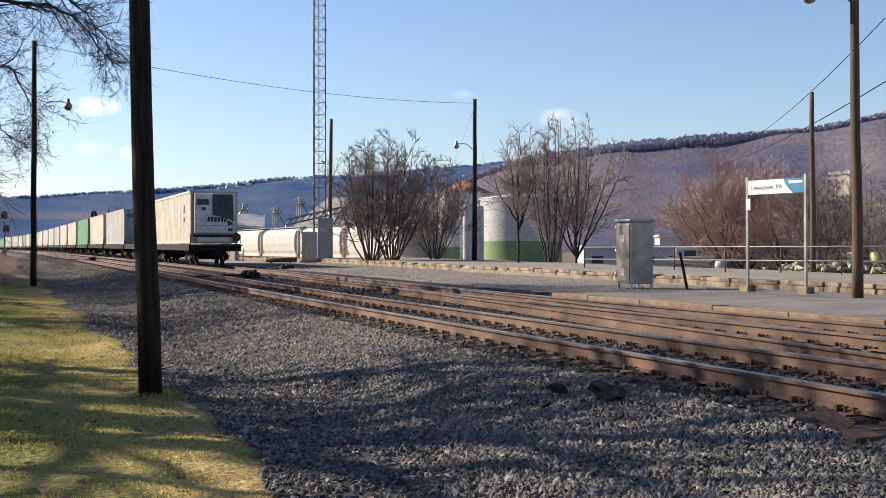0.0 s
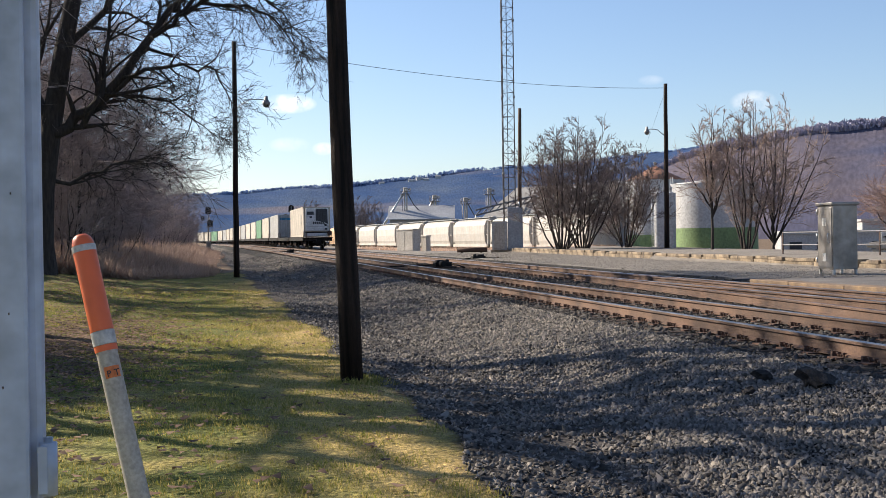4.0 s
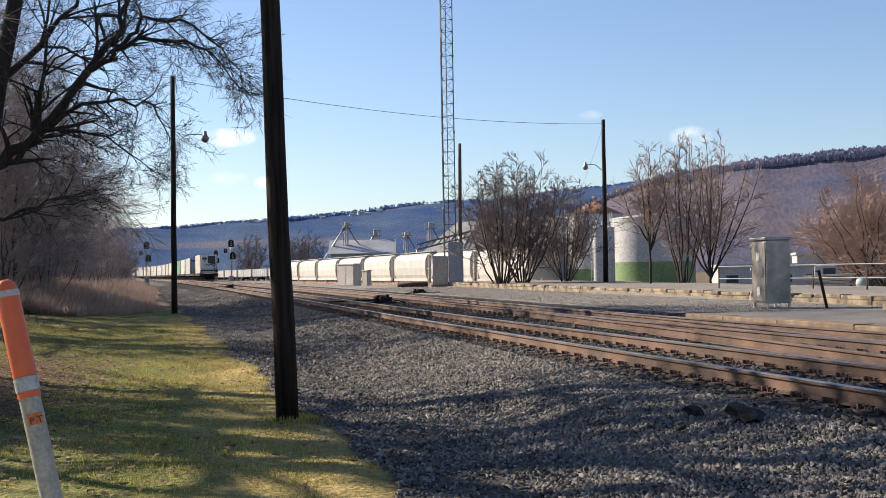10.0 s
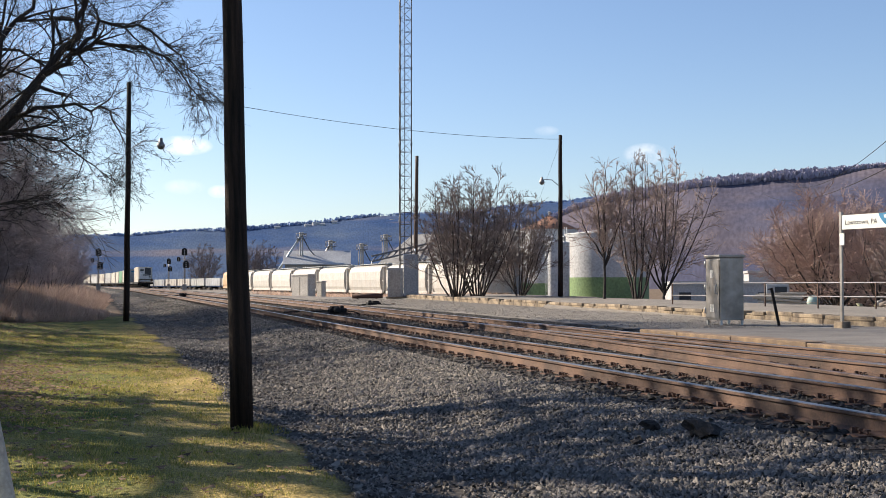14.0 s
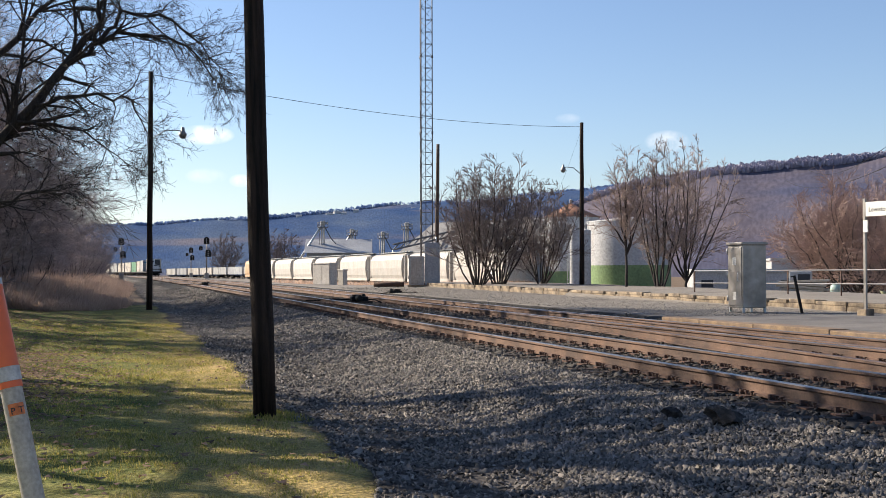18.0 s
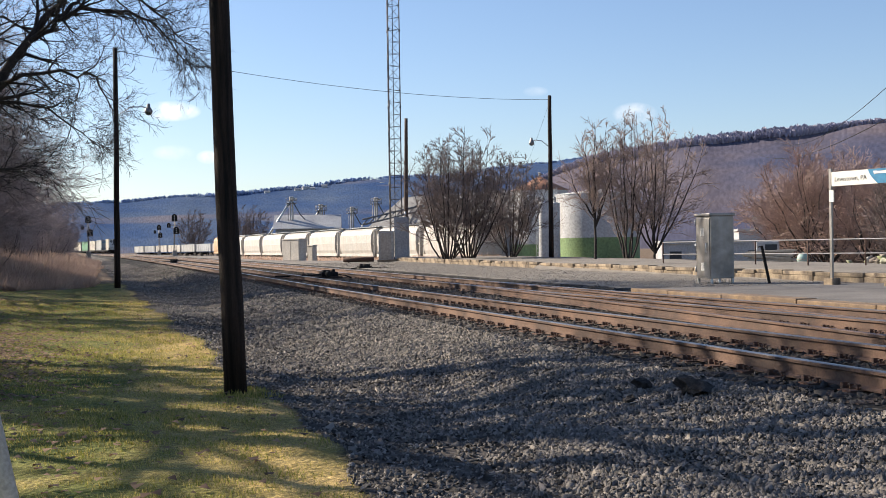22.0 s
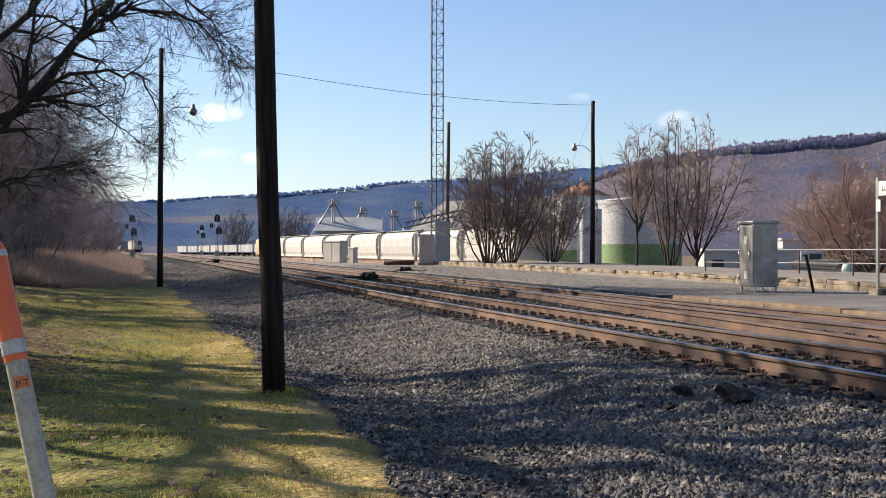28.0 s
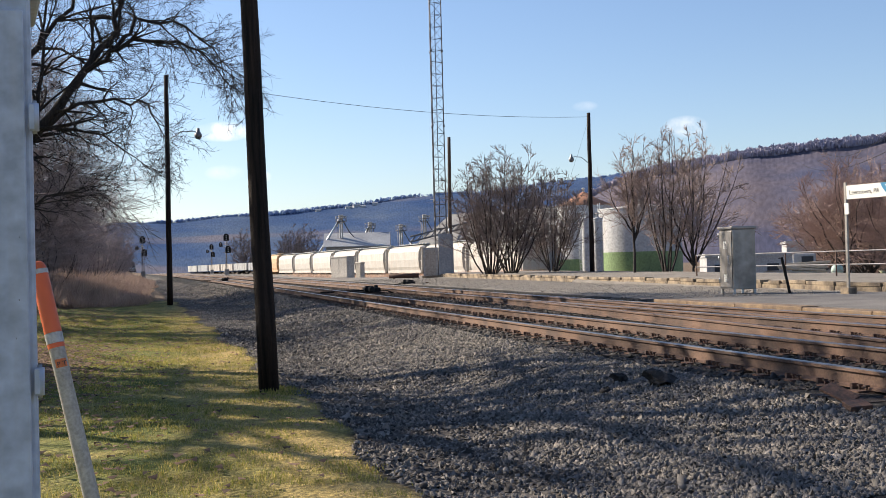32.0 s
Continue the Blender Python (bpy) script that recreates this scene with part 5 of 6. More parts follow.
SAPLING = [fan_meshes(51, 8.2, 1.7, 8, 0.055, "twig_rust", 0.25, 0.06, (14, 6, 4), 0.0115, 0.4, 0.19), fan_meshes(52, 9.3, 1.9, 9, 0.06, "twig_rust", 0.0, 0.14, (14, 6, 4), 0.0115, 0.3, 0.18),
           fan_meshes(53, 8.8, 3.1, 11, 0.062, "twig_rust", 0.05, 0.14, (14, 6, 4), 0.0115, 0.3, 0.2)]
THICKET = [fan_meshes(61 + k, 5.0, 2.2, 8, 0.04, "twig_red", 0.15, 0.12, (12, 8, 6), 0.0055, 0.4, 0.28) for k in range(2)]
BRUSH = [fan_meshes(71 + k, 5, 2.1, 9, 0.035, "twig_wood", 0.0, 0.12, (10, 6, 5), 0.009, 0.5, 0.3) for k in range(2)]
SHADE_BRUSH = vase_meshes(71, 5, 0.04, 8, 0.6, "twig_wood", (6, 3, 3), 0.4)


def plant_trees():
    rnd = random.Random(8)

    def put(kind, x, y, s, label, group, rz=None, name="bare_tree"):
        tree(kind, pose(x, y, ground(x, y) - 0.05, 0, 0, rnd.uniform(0, 360) if rz is None else rz) @ Matrix.Scale(s, 4), label, group, name)
    put(OAK, -6.6, 45, 1.0, "large bare tree with spreading limbs at the lawn's end", "trees at the lawn", 0)
    put(OAK, -12.5, 40, 1.0, "large bare tree behind the lawn", "trees at the lawn", 150)
    for k in range(40):
        y = 49 + k * 3.8 + rnd.uniform(-2, 2)
        x = -6.4 - 10 * rnd.random() ** 1.3 - 0.008 * (y - 50)
        put(WOOD[k % 3], x, y, rnd.uniform(0.8, 1.2), "bare woodland tree beside the track", "woodland trees")
    for k in range(50):
        y = 49 + k * 3.2 + rnd.uniform(-2, 2)
        x = -4.7 - 8 * rnd.random() ** 1.4 - 0.006 * (y - 50)
        put(BRUSH[k % 2], x, y, rnd.uniform(0.7, 1.25), "leafless brush at the edge of the woods", "woodland brush", name="bare_bush")
    # trees beside the lawn, whose shadows cross the grass and gravel
    for k, (x, y, s) in enumerate(((-7.6, 20.7, 1.0), (-8.4, 25.0, 0.95), (-8.0, 22.4, 0.95), (-8.9, 19.6, 0.9), (-10.8, 21.8, 0.9))):
        put(TALL[k % 2], x, y, s, "tall bare tree beside the lawn", "trees at the lawn")
    for k, (x, y, s) in enumerate(((-8.8, 22.0, 0.75), (-9.5, 53, 1.25), (-8, 57, 1.2), (-11, 60, 1.3), (-7.5, 54.5, 0.9), (-9, 64, 1.2), (-12, 68, 1.3), (-6.6, 58, 0.75), (-6.6, 65, 0.8), (-9.4, 61, 1.35),
                                   (-7.4, 61, 1.0), (-11.6, 63, 1.5), (-8.4, 69, 1.2), (-10.2, 74, 1.4), (-7.0, 72, 0.95), (-9.0, 58, 1.5), (-8.6, 66, 1.5))):
        put(WOOD[k % 3], x, y, s, "bare tree beside the lawn", "trees at the lawn")
    # unseen low brush, added only to darken the near left lawn
    for k, (x, y, s) in enumerate(((-7.2, 17.7, 1.0), (-7.6, 19.0, 1.05), (-7.1, 20.4, 1.0), (-8, 21.8, 1.0))):
        put(SHADE_BRUSH, x, y, s, "unseen leafless brush added to shade the lawn", "brush at the lawn", name="bare_bush")
    for x, y, s in ((-8.2, 18.7, 0.95), (-12.2, 24.4, 1.0), (-12, 37.5, 1.0), (-11, 46, 1.0), (-13, 49, 1.0)):
        put(SPARSE[int(y) % 2], x, y, s, "bare tree beside the lawn", "trees at the lawn")
    for k, (x, y, s) in enumerate(((20.8, 74, 1.02), (22.4, 74.6, 1.06), (26.4, 78, 0.92))):
        put(SHRUB[k % 2], x, y, s, "bare multi-stemmed shrub tree behind the wall", "shrub trees behind the wall")
    for k, (x, y, s) in enumerate(((26.7, 64, 1.08), (28.7, 64, 1.02), (30.4, 64, 1.03))):
        put(SAPLING[k], x, y, s, "slender bare saplings behind the wall", "saplings behind the wall")
    for k, (x, y, s) in enumerate(((33.5, 45.5, 0.62), (36.5, 46.5, 0.7), (35.2, 42.0, 0.55))):
        put(SHRUB[k % 2], x, y, s, "grey leafless tree behind the railing", "trees behind the railing")
    for k, (x, y, s) in enumerate(((29.5, 282, 1.3), (33.0, 288, 1.5), (22.5, 330, 1.6))):
        put(SHRUB[k % 2], x, y, s, "distant leafless tree behind the sidings", "distant trees")
    for k in range(26):
        a = rnd.random()
        yaw, d = -30.8 - 6.2 * a, rnd.uniform(70, 95)
        x, y = d * math.sin(-radians(yaw)), d * math.cos(radians(yaw))
        put(THICKET[k % 2], x, y, (1.75 - 0.35 * step(0.5, 0.9, a) - 0.5 * step(0.2, 0.0, a)) * rnd.uniform(0.8, 1.1), "red-brown leafless thicket on lower ground", "thicket bushes", name="bare_bush")


plant_trees()

# ---------------------------------------------------------------- beside the tracks


def build_wall():
    w = thing("wall_concrete", pose(0, 0, 0), "low weathered concrete retaining wall with crumbling blocks", "wall", kind="structure")
    rnd = random.Random(12)
    y = 12.0
    while y < 84:
        n = rnd.choice((1.2, 1.8, 2.6)) * rnd.uniform(0.85, 1.15)
        z = rail_top(y) - 0.19
        m = Mesh()
        top = 0.43 + rnd.uniform(-0.03, 0.02)
        m.chamfered(-0.2, 0.2, 0.008, n - 0.008, -0.1, top - 0.12, 0.015)
        # the worn coping, with a bite out of some
        cut = n * rnd.uniform(0.55, 0.95)
        m.chamfered(-0.225 + rnd.uniform(-0.015, 0.02), 0.2, 0.004, cut, top - 0.12, top, 0.025)
        m.chamfered(-0.19 + rnd.uniform(0, 0.05), 0.2, cut, n - 0.004, top - 0.12, top - 0.05 * (rnd.random() < 0.35), 0.02)
        part("block", m, "wall_block", w, at=pose(WALL_X + rnd.uniform(-0.02, 0.02), y, z, 0, 0, rnd.uniform(-0.4, 0.4)))
        y += n


build_wall()


def build_platform():
    p = thing("platform", pose(0, 0, 0), "low asphalt station platform with a worn yellow edge", "platform", kind="structure")
    m = Mesh()
    m.box(12.95, WALL_X - 0.25, -25, 27.9, 0.2, 0.47)
    part("paving", m, "asphalt", p)
    y = -20.0
    rnd = random.Random(4)
    while y < 27.5:
        n = min(rnd.uniform(2.0, 3.0), 28.0 - y)
        part("edge_beam", Mesh().chamfered(-0.16, 0.3, 0.01, n - 0.01, -0.25, 0.045 + rnd.uniform(-0.015, 0.01), 0.02), "yellow", p, at=pose(12.75, y, 0.43))
        y += n


build_platform()


def build_cabinet(x, y, rz):
    c = thing("signal_cabinet", pose(x, y, 0.47, 0, 0, rz), "weathered aluminium trackside signal cabinet on short legs", "cabinet")
    part("body", Mesh().chamfered(-0.42, 0.42, -0.36, 0.36, 0.12, 1.86, 0.02), "alu", c)
    part("roof", Mesh().chamfered(-0.46, 0.46, -0.41, 0.4, 1.86, 1.94, 0.02), "alu", c)
    d = part("door", Mesh().chamfered(-0.38, 0.38, -0.385, -0.362, 0.18, 1.8, 0.008), "alu", c)
    for z0 in (0.34, 1.3):
        for k in range(3):
            part("vent_slot", Mesh().box(-0.1 + 0.07 * k, -0.06 + 0.07 * k, -0.392, -0.384, z0, z0 + 0.22), "sign_white", d)
    h = Mesh().tube([(0.26, -0.39, 0.86), (0.26, -0.43, 0.86), (0.26, -0.43, 1.1), (0.26, -0.39, 1.1)], 0.013, 6)
    part("handle", h, "galv", d)
    for z0 in (0.3, 0.95, 1.62):
        part("hinge", Mesh().tube([(-0.42, -0.38, z0), (-0.42, -0.38, z0 + 0.16)], 0.025, 8), "galv", c)
    for sx in (-0.38, 0.38):
        for sy in (-0.32, 0.32):
            part("leg", Mesh().box(sx - 0.03, sx + 0.03, sy - 0.03, sy + 0.03, -0.02, 0.12), "galv", c)


build_cabinet(16.42, 30.75, -90)


def text_mesh(body, size, mat, name="lettering", depth=0.002, spacing=1.0, shear=0.0):
    cu = bpy.data.curves.new(name, "FONT")
    cu.body, cu.size, cu.extrude, cu.space_character, cu.shear = body, size, depth, spacing, shear
    ob = bpy.data.objects.new(name, cu)
    scene.collection.objects.link(ob)
    dg = bpy.context.evaluated_depsgraph_get()
    me = bpy.data.meshes.new_from_object(ob.evaluated_get(dg))
    bpy.data.objects.remove(ob)
    me.materials.clear()
    me.materials.append(M[mat])
    return me


def build_sign():
    a, b = Vector((17.75, 27.1, 0.47)), Vector((18.2, 25.25, 0.47))
    run = (b - a).length
    ang = math.degrees(math.atan2(b.y - a.y, b.x - a.x))
    s = thing("station_sign", pose(a.x, a.y, a.z, 0, 0, ang), "white and blue station name sign on two steel posts", "sign")
    for x in (0, run):
        p = part("post", Mesh().box(x - 0.035, x + 0.035, -0.03, 0.03, 0, 2.95), "alu", s)
        part("footing", Mesh().chamfered(x - 0.15, x + 0.15, -0.15, 0.15, -0.02, 0.17, 0.02), "concrete", p)
    part("clamp", Mesh().box(0.0, 0.14, -0.06, -0.03, 2.1, 2.4), "sign_white", s, "small pale notice plate")
    board = part("board", Mesh().box(0.05, run - 0.04, -0.025, 0.025, 2.5, 2.86), "sign_white", s)
    m = Mesh()
    n = 8
    pts = [(run - 0.68 + 0.3 * (k / n) ** 1.6, 2.86 - 0.36 * k / n) for k in range(n + 1)]
    vs = [(x, -0.03, z) for x, z in pts] + [(run - 0.04, -0.03, z) for x, z in pts]
    m.add(vs, [(k, k + 1, n + 2 + k, n + 1 + k) for k in range(n)])
    part("blue_field", m, "sign_blue", board, "blue curved end field")
    mark = Mesh()
    mark.box(run - 0.47, run - 0.07, -0.036, -0.032, 2.74, 2.8)
    mark.add([(run - 0.52, -0.034, 2.81), (run - 0.4, -0.034, 2.81), (run - 0.48, -0.034, 2.72)], [(0, 2, 1)])
    part("emblem", mark, "sign_white", board)
    part("lettering", text_mesh("Lewistown, PA", 0.17, "ink"), "", board, at=pose(0.15, -0.028, 2.615, 90, 0, 0))


build_sign()


def build_fence():
    a, b, n = Vector((22.3, 46.2)), Vector((29.4, 25.0)), 9
    d = (b - a).normalized()
    run = (b - a).length
    ang = math.degrees(math.atan2(d.y, d.x))
    z = rail_top(40) - 0.19 + 0.25
    f = thing("pipe_railing", pose(a.x, a.y, z, 0, 0, ang), "galvanised two-rail pipe railing along the lot", "railing")
    for h in (0.56, 1.06):
        part("rail", Mesh().tube([(0, 0, h), (run, 0, h)], 0.024, 8), "mast_steel", f)
    for k in range(n + 1):
        part("post", Mesh().tube([(run * k / n, 0, -0.15), (run * k / n, 0, 1.06)], 0.028, 8), "plate", f)


build_fence()


def build_leaning_post():
    p = thing("leaning_post", pose(17.2, 29.2, 0.47, 0, -11, -20), "short dark leaning steel post beside the wall", "post")
    part("stake", Mesh().box(-0.035, 0.035, -0.035, 0.035, 0, 1.0), "black_iron", p)
    part("cap", Mesh().box(-0.09, 0.03, -0.04, 0.04, 1.0, 1.03), "black_iron", p)


build_leaning_post()


def build_shed():
    z = ground(19, 84) + 0.1
    s = thing("steel_shed", pose(18.2, 82.5, z, 0, 0, -14), "small galvanised steel equipment shed behind the tracks", "shed")
    part("slab", Mesh().box(-0.1, 2.3, -0.1, 2.6, -0.4, 0.05), "concrete", s)
    # paler paint on this wall gives it a sunlit look by colour
    part("wall_front", Mesh().box(0, 1.05, 0, 2.4, 0.05, 2.05), "tank_white", s)
    # blue of the shaded unit is put into its steel colour
    b = part("tall_unit", Mesh().chamfered(1.1, 2.15, 0.1, 2.2, 0.05, 3.0, 0.02), "blue_steel", s, "taller steel cabinet in a shade-blue colour, with a hatch")
    part("door", Mesh().box(0.12, 0.88, -0.03, -0.002, 0.1, 1.9), "silver", s)
    part("hatch", Mesh().box(1.5, 1.9, 0.07, 0.098, 2.0, 2.6), "galv", b)
    part("stovepipe", Mesh().tube([(1.9, 0.4, 3.0), (1.9, 0.4, 3.4)], 0.06, 8), "galv", b)


build_shed()


def build_pipe():
    p = thing("steel_pipe", pose(15.6, 82.0, rail_top(82) - 0.02, 0, 0, -12), "dark rusty steel pipe lying beside the shed", "pipe")
    part("tube", Mesh().tube([(0, 0, 0.16), (2.1, 0, 0.16)], 0.16, 14), "plate", p)
    part("chock", Mesh().box(0.3, 0.42, -0.25, 0.25, -0.05, 0.04), "tie", p)
    part("chock", Mesh().box(1.6, 1.72, -0.25, 0.25, -0.05, 0.04), "tie", p)
    rnd = random.Random(44)
    places, sizes = [], []
    for _ in range(5000):
        a = rnd.random()
        x, y = 16 + 16 * a + rnd.gauss(0, 1.2), 138 - 34 * a + rnd.gauss(0, 2.0)
        places.append((x, y, ground(x, y) - 0.02))
        sizes.append(rnd.uniform(0.25, 0.7))
    stalk = np.array([(-0.04, 0, 0), (0.04, 0, 0), (0.3, 0.3, 1.0), (-0.55, -0.2, 0.75)])
    scatter("siding_weeds", places, sizes, stalk, [(0, 1, 2), (0, 1, 3)], True, "dry brown weeds in front of the hopper cars", "weed", 14, "weeds")


build_pipe()


def build_relay_boxes():
    y = 119
    for x, w, h, lab in ((16.6, 2.6, 2.2, "large grey steel relay house with double doors"), (19.1, 0.8, 1.75, "small grey steel relay case")):
        z = ground(x, y)
        c = thing("relay_case", pose(x, y, z, 0, 0, -60), lab, "cabinet", "relay cases")
        part("body", Mesh().chamfered(0, w, 0, 0.9 if w > 1 else 0.5, -0.1, h - 0.15, 0.02), "silver", c)
        part("roof", Mesh().chamfered(-0.05, w + 0.05, -0.05, 0.95 if w > 1 else 0.55, h - 0.15, h, 0.03), "silver", c)
        n = 2 if w > 1 else 1
        for k in range(n):
            part("door", Mesh().box(0.06 + k * (w - 0.06) / n, (k + 1) * (w - 0.06) / n, -0.03, -0.002, 0.1, h - 0.25), "silver", c)


build_relay_boxes()


def build_marker():
    top, low = Vector((-0.607, 4.957, 1.565)), Vector((-0.248, 4.694, -0.1))
    d = top - low
    q = Vector((0, 0, 1)).rotation_difference(d.normalized()).to_matrix().to_4x4()
    L = d.length
    m = thing("marker_post", Matrix.Translation(low) @ q, "leaning white plastic cable marker post with an orange cap", "marker post")
    r = 0.041
    part("tube", Mesh().lathe([(r, 0), (r, L - 0.38)], 24), "post_white", m)
    part("cap", Mesh().lathe([(r + 0.004, L - 0.387), (r + 0.004, L - 0.05), (r, L - 0.03), (r * 0.85, L - 0.012), (r * 0.5, L), (0.005, L + 0.003)], 24), "orange", m, "orange plastic domed cap")
    part("tape_band", Mesh().lathe([(r + 0.0055, L - 0.07), (r + 0.0055, L - 0.045)], 24), "tape", m, "white reflective band")
    part("tape_band", Mesh().lathe([(r + 0.005, L - 0.442), (r + 0.005, L - 0.389)], 24), "tape", m, "white reflective band")
    part("orange_band", Mesh().lathe([(r + 0.003, L - 0.468), (r + 0.003, L - 0.444)], 24), "orange", m)
    lab = Mesh()
    n = 8
    a0, a1 = radians(-118), radians(-38)
    vs = [((r + 0.003) * math.cos(a0 + (a1 - a0) * k / n), (r + 0.003) * math.sin(a0 + (a1 - a0) * k / n), L - z) for z in (0.575, 0.53) for k in range(n + 1)]
    lab.add(vs, [(k, k + 1, n + 2 + k, n + 1 + k) for k in range(n)])
    sticker = part("sticker", lab, "sticker", m, "orange sticker with dark letters")
    part("lettering", text_mesh("P T", 0.036, "ink"), "", sticker, at=pose(-0.014, -r - 0.006, L - 0.57, 90, 0, 0))


build_marker()


def build_white_box():
    # right front edge stands close to the camera's left
    b = thing("white_case", pose(-0.325, 1.98, -0.02, 0, 0, 8), "white painted steel equipment case with a hinged door", "cabinet")
    part("body", Mesh().chamfered(-0.75, 0.0, 0, 0.55, 0.15, 2.35, 0.012), "white_box", b)
    part("roof", Mesh().chamfered(-0.8, 0.04, -0.05, 0.6, 2.35, 2.41, 0.012), "white_box", b)
    d = part("door", Mesh().chamfered(-0.72, -0.022, -0.03, -0.003, 0.25, 2.28, 0.006), "white_box", b)
    for z in (1.165, 1.93):
        h = part("hinge", Mesh().tube([(0.004, -0.02, z), (0.004, -0.02, z + 0.08)], 0.013, 12), "white_box", b, "white painted barrel hinge")
        part("leaf", Mesh().chamfered(-0.012, 0.002, -0.034, -0.0315, z + 0.004, z + 0.076, 0.001), "white_box", h)
        part("pin", Mesh().tube([(0.004, -0.02, z - 0.008), (0.004, -0.02, z + 0.088)], 0.007, 8), "galv", h)
    for z, x in ((1.44, -0.05), (1.33, -0.06), (1.62, -0.045)):
        part("rust_spot", Mesh().box(x, x + 0.002, -0.0312, -0.0303, z, z + 0.004), "plate", d)
    for x in (-0.66, -0.1):
        part("leg", Mesh().box(x - 0.04, x + 0.04, 0.1, 0.45, 0.0, 0.15), "galv", b)


build_white_box()


def build_signal(x, y, h, label, arms):
    z = rail_top(y) - 0.3
    s = thing("railway_signal", pose(x, y, z), label, "signal", "railway signals")
    part("base", Mesh().chamfered(-0.35, 0.35, -0.3, 0.3, 0, 1.1, 0.03), "alu", s)
    part("mast", Mesh().tube([(0, 0, 1.1), (0, 0, h)], 0.075, 10), "alu", s)
    m = Mesh()
    for k in (-0.2, 0.2):
        m.tube([(k, 0.25, 1.1), (k, 0.12, h)], 0.02, 5)
    for k in range(int(h - 1.2) * 3):
        m.tube([(-0.2, 0.22, 1.3 + k * 0.33), (0.2, 0.22, 1.3 + k * 0.33)], 0.014, 4)
    part("ladder", m, "alu", s)
    for ax, az in arms:
        f = 0.62 if ax < 0 else 1.0
        arch = [(-0.42, -0.5), (0.42, -0.5)] + [(0.42 * math.cos(math.pi * q / 8), 0.2 + 0.42 * math.sin(math.pi * q / 8)) for q in range(9)]
        a = part("head", Mesh().add([(ax + u * f, yy, az + w * f) for yy in (-0.18, -0.12) for u, w in arch],
                 [tuple(range(11)), tuple(reversed(range(11, 22)))] + [(q, (q + 1) % 11, 11 + (q + 1) % 11, 11 + q) for q in range(11)]), "black_iron", s, "arched black signal target")
        for lx, lz in ((0, 0.3), (0, 0.0), (0, -0.28)):
            lz *= f
            # pale alu colour on the hoods stands for daylight showing through the tubes
            part("hood", Mesh().tube([(ax + lx, -0.4, az + lz), (ax + lx, -0.17, az + lz)], 0.1 * f, 8), "alu", a)
        if ax:
            part("bracket", Mesh().tube([(0, 0, az), (ax, -0.1, az)], 0.04, 6), "alu", s)


build_signal(-2.7, 190, 6.0, "hooded railway signal mast beside the woods", ((0, 5.9), (0.25, 3.9), (-0.85, 4.7)))
build_signal(9.9, 188, 6.2, "hooded railway signal mast between the tracks", ((0, 6.0), (0.25, 4.1), (-0.85, 4.9)))
build_signal(10.6, 262, 6.4, "distant railway signal mast", ((0, 5.9), (0.25, 4.3), (-0.85, 5.0)))

# ---------------------------------------------------------------- industry beyond


def build_tank(x, y, r, h, z, base_h, base, roof, label, cone=0.0):
    t = thing("storage_tank", pose(x, y, z), label, "tank", "storage tanks")
    part("shell", Mesh().lathe([(r, base_h), (r, h)], 48), "tank_white", t)
    part("lower_band", Mesh().lathe([(r + 0.01, -0.3), (r + 0.01, base_h)], 48), base, t)
    part("roof", Mesh().lathe([(r + 0.05, h), (r + 0.05, h + 0.06), (r * 0.5, h + 0.06 + cone * 0.5), (0.1, h + 0.08 + cone)], 48), roof, t)
    part("vent", Mesh().lathe([(0.12, h + cone), (0.12, h + cone + 0.35), (0.2, h + cone + 0.4), (0.02, h + cone + 0.5)], 10), "galv", t)
    la = Mesh()
    for s in (-0.22, 0.22):
        la.tube([(-r - 0.15, s, 0), (-r - 0.15, s, h + 0.6)], 0.025, 5)
    for k in range(int(h * 3)):
        la.tube([(-r - 0.15, -0.22, 0.3 * k + 0.3), (-r - 0.15, 0.22, 0.3 * k + 0.3)], 0.015, 4)
    part("ladder", la, "galv", t)


build_tank(39.7, 94.6, 3.5, 6.6, -0.75, 3.0, "tank_green", "tank_white", "white storage tank with a green lower band", 0.4)
build_tank(39.9, 109, 2.7, 7.7, -0.8, 2.6, "tank_green", "tank_rust", "white storage tank with a rusty orange conical roof", 1.3)
for _x, _y in ((33.6, 91.0), (35.0, 92.2)):
    build_tank(_x, _y, 0.4, 5.7, -0.7, 0.2, "tank_white", "tank_white", "narrow pale upright silo tank", 0.1)


def gable(name, x, y, rz, w, d, h, ridge, label, walls="wall_beige", roof="roof_grey", z=None):
    z = ground(x, y) if z is None else z
    g = thing(name, pose(x, y, z, 0, 0, rz), label, "building", "mill buildings")
    part("shell", Mesh().add([(0, 0, -0.5), (w, 0, -0.5), (w, d, -0.5), (0, d, -0.5), (0, 0, h), (w, 0, h), (w, d, h), (0, d, h), (0, d / 2, h + ridge), (w, d / 2, h + ridge)],
         [(0, 1, 5, 4), (2, 3, 7, 6), (1, 2, 6, 9, 5), (3, 0, 4, 8, 7)]), walls, g)
    m = Mesh()
    e, t = 0.5, 0.15
    for s in (0, 1):
        y0, y1 = (-e, d / 2) if s == 0 else (d + e, d / 2)
        z0 = h - e * ridge / (d / 2)
        m.add([(-e, y0, z0), (w + e, y0, z0), (w + e, y1, h + ridge), (-e, y1, h + ridge), (-e, y0, z0 + t), (w + e, y0, z0 + t), (w + e, y1, h + ridge + t), (-e, y1, h + ridge + t)],
              [(0, 1, 2, 3), (4, 7, 6, 5), (0, 4, 5, 1), (2, 6, 7, 3), (0, 3, 7, 4), (1, 5, 6, 2)])
    part("roof", m, roof, g)
    return g


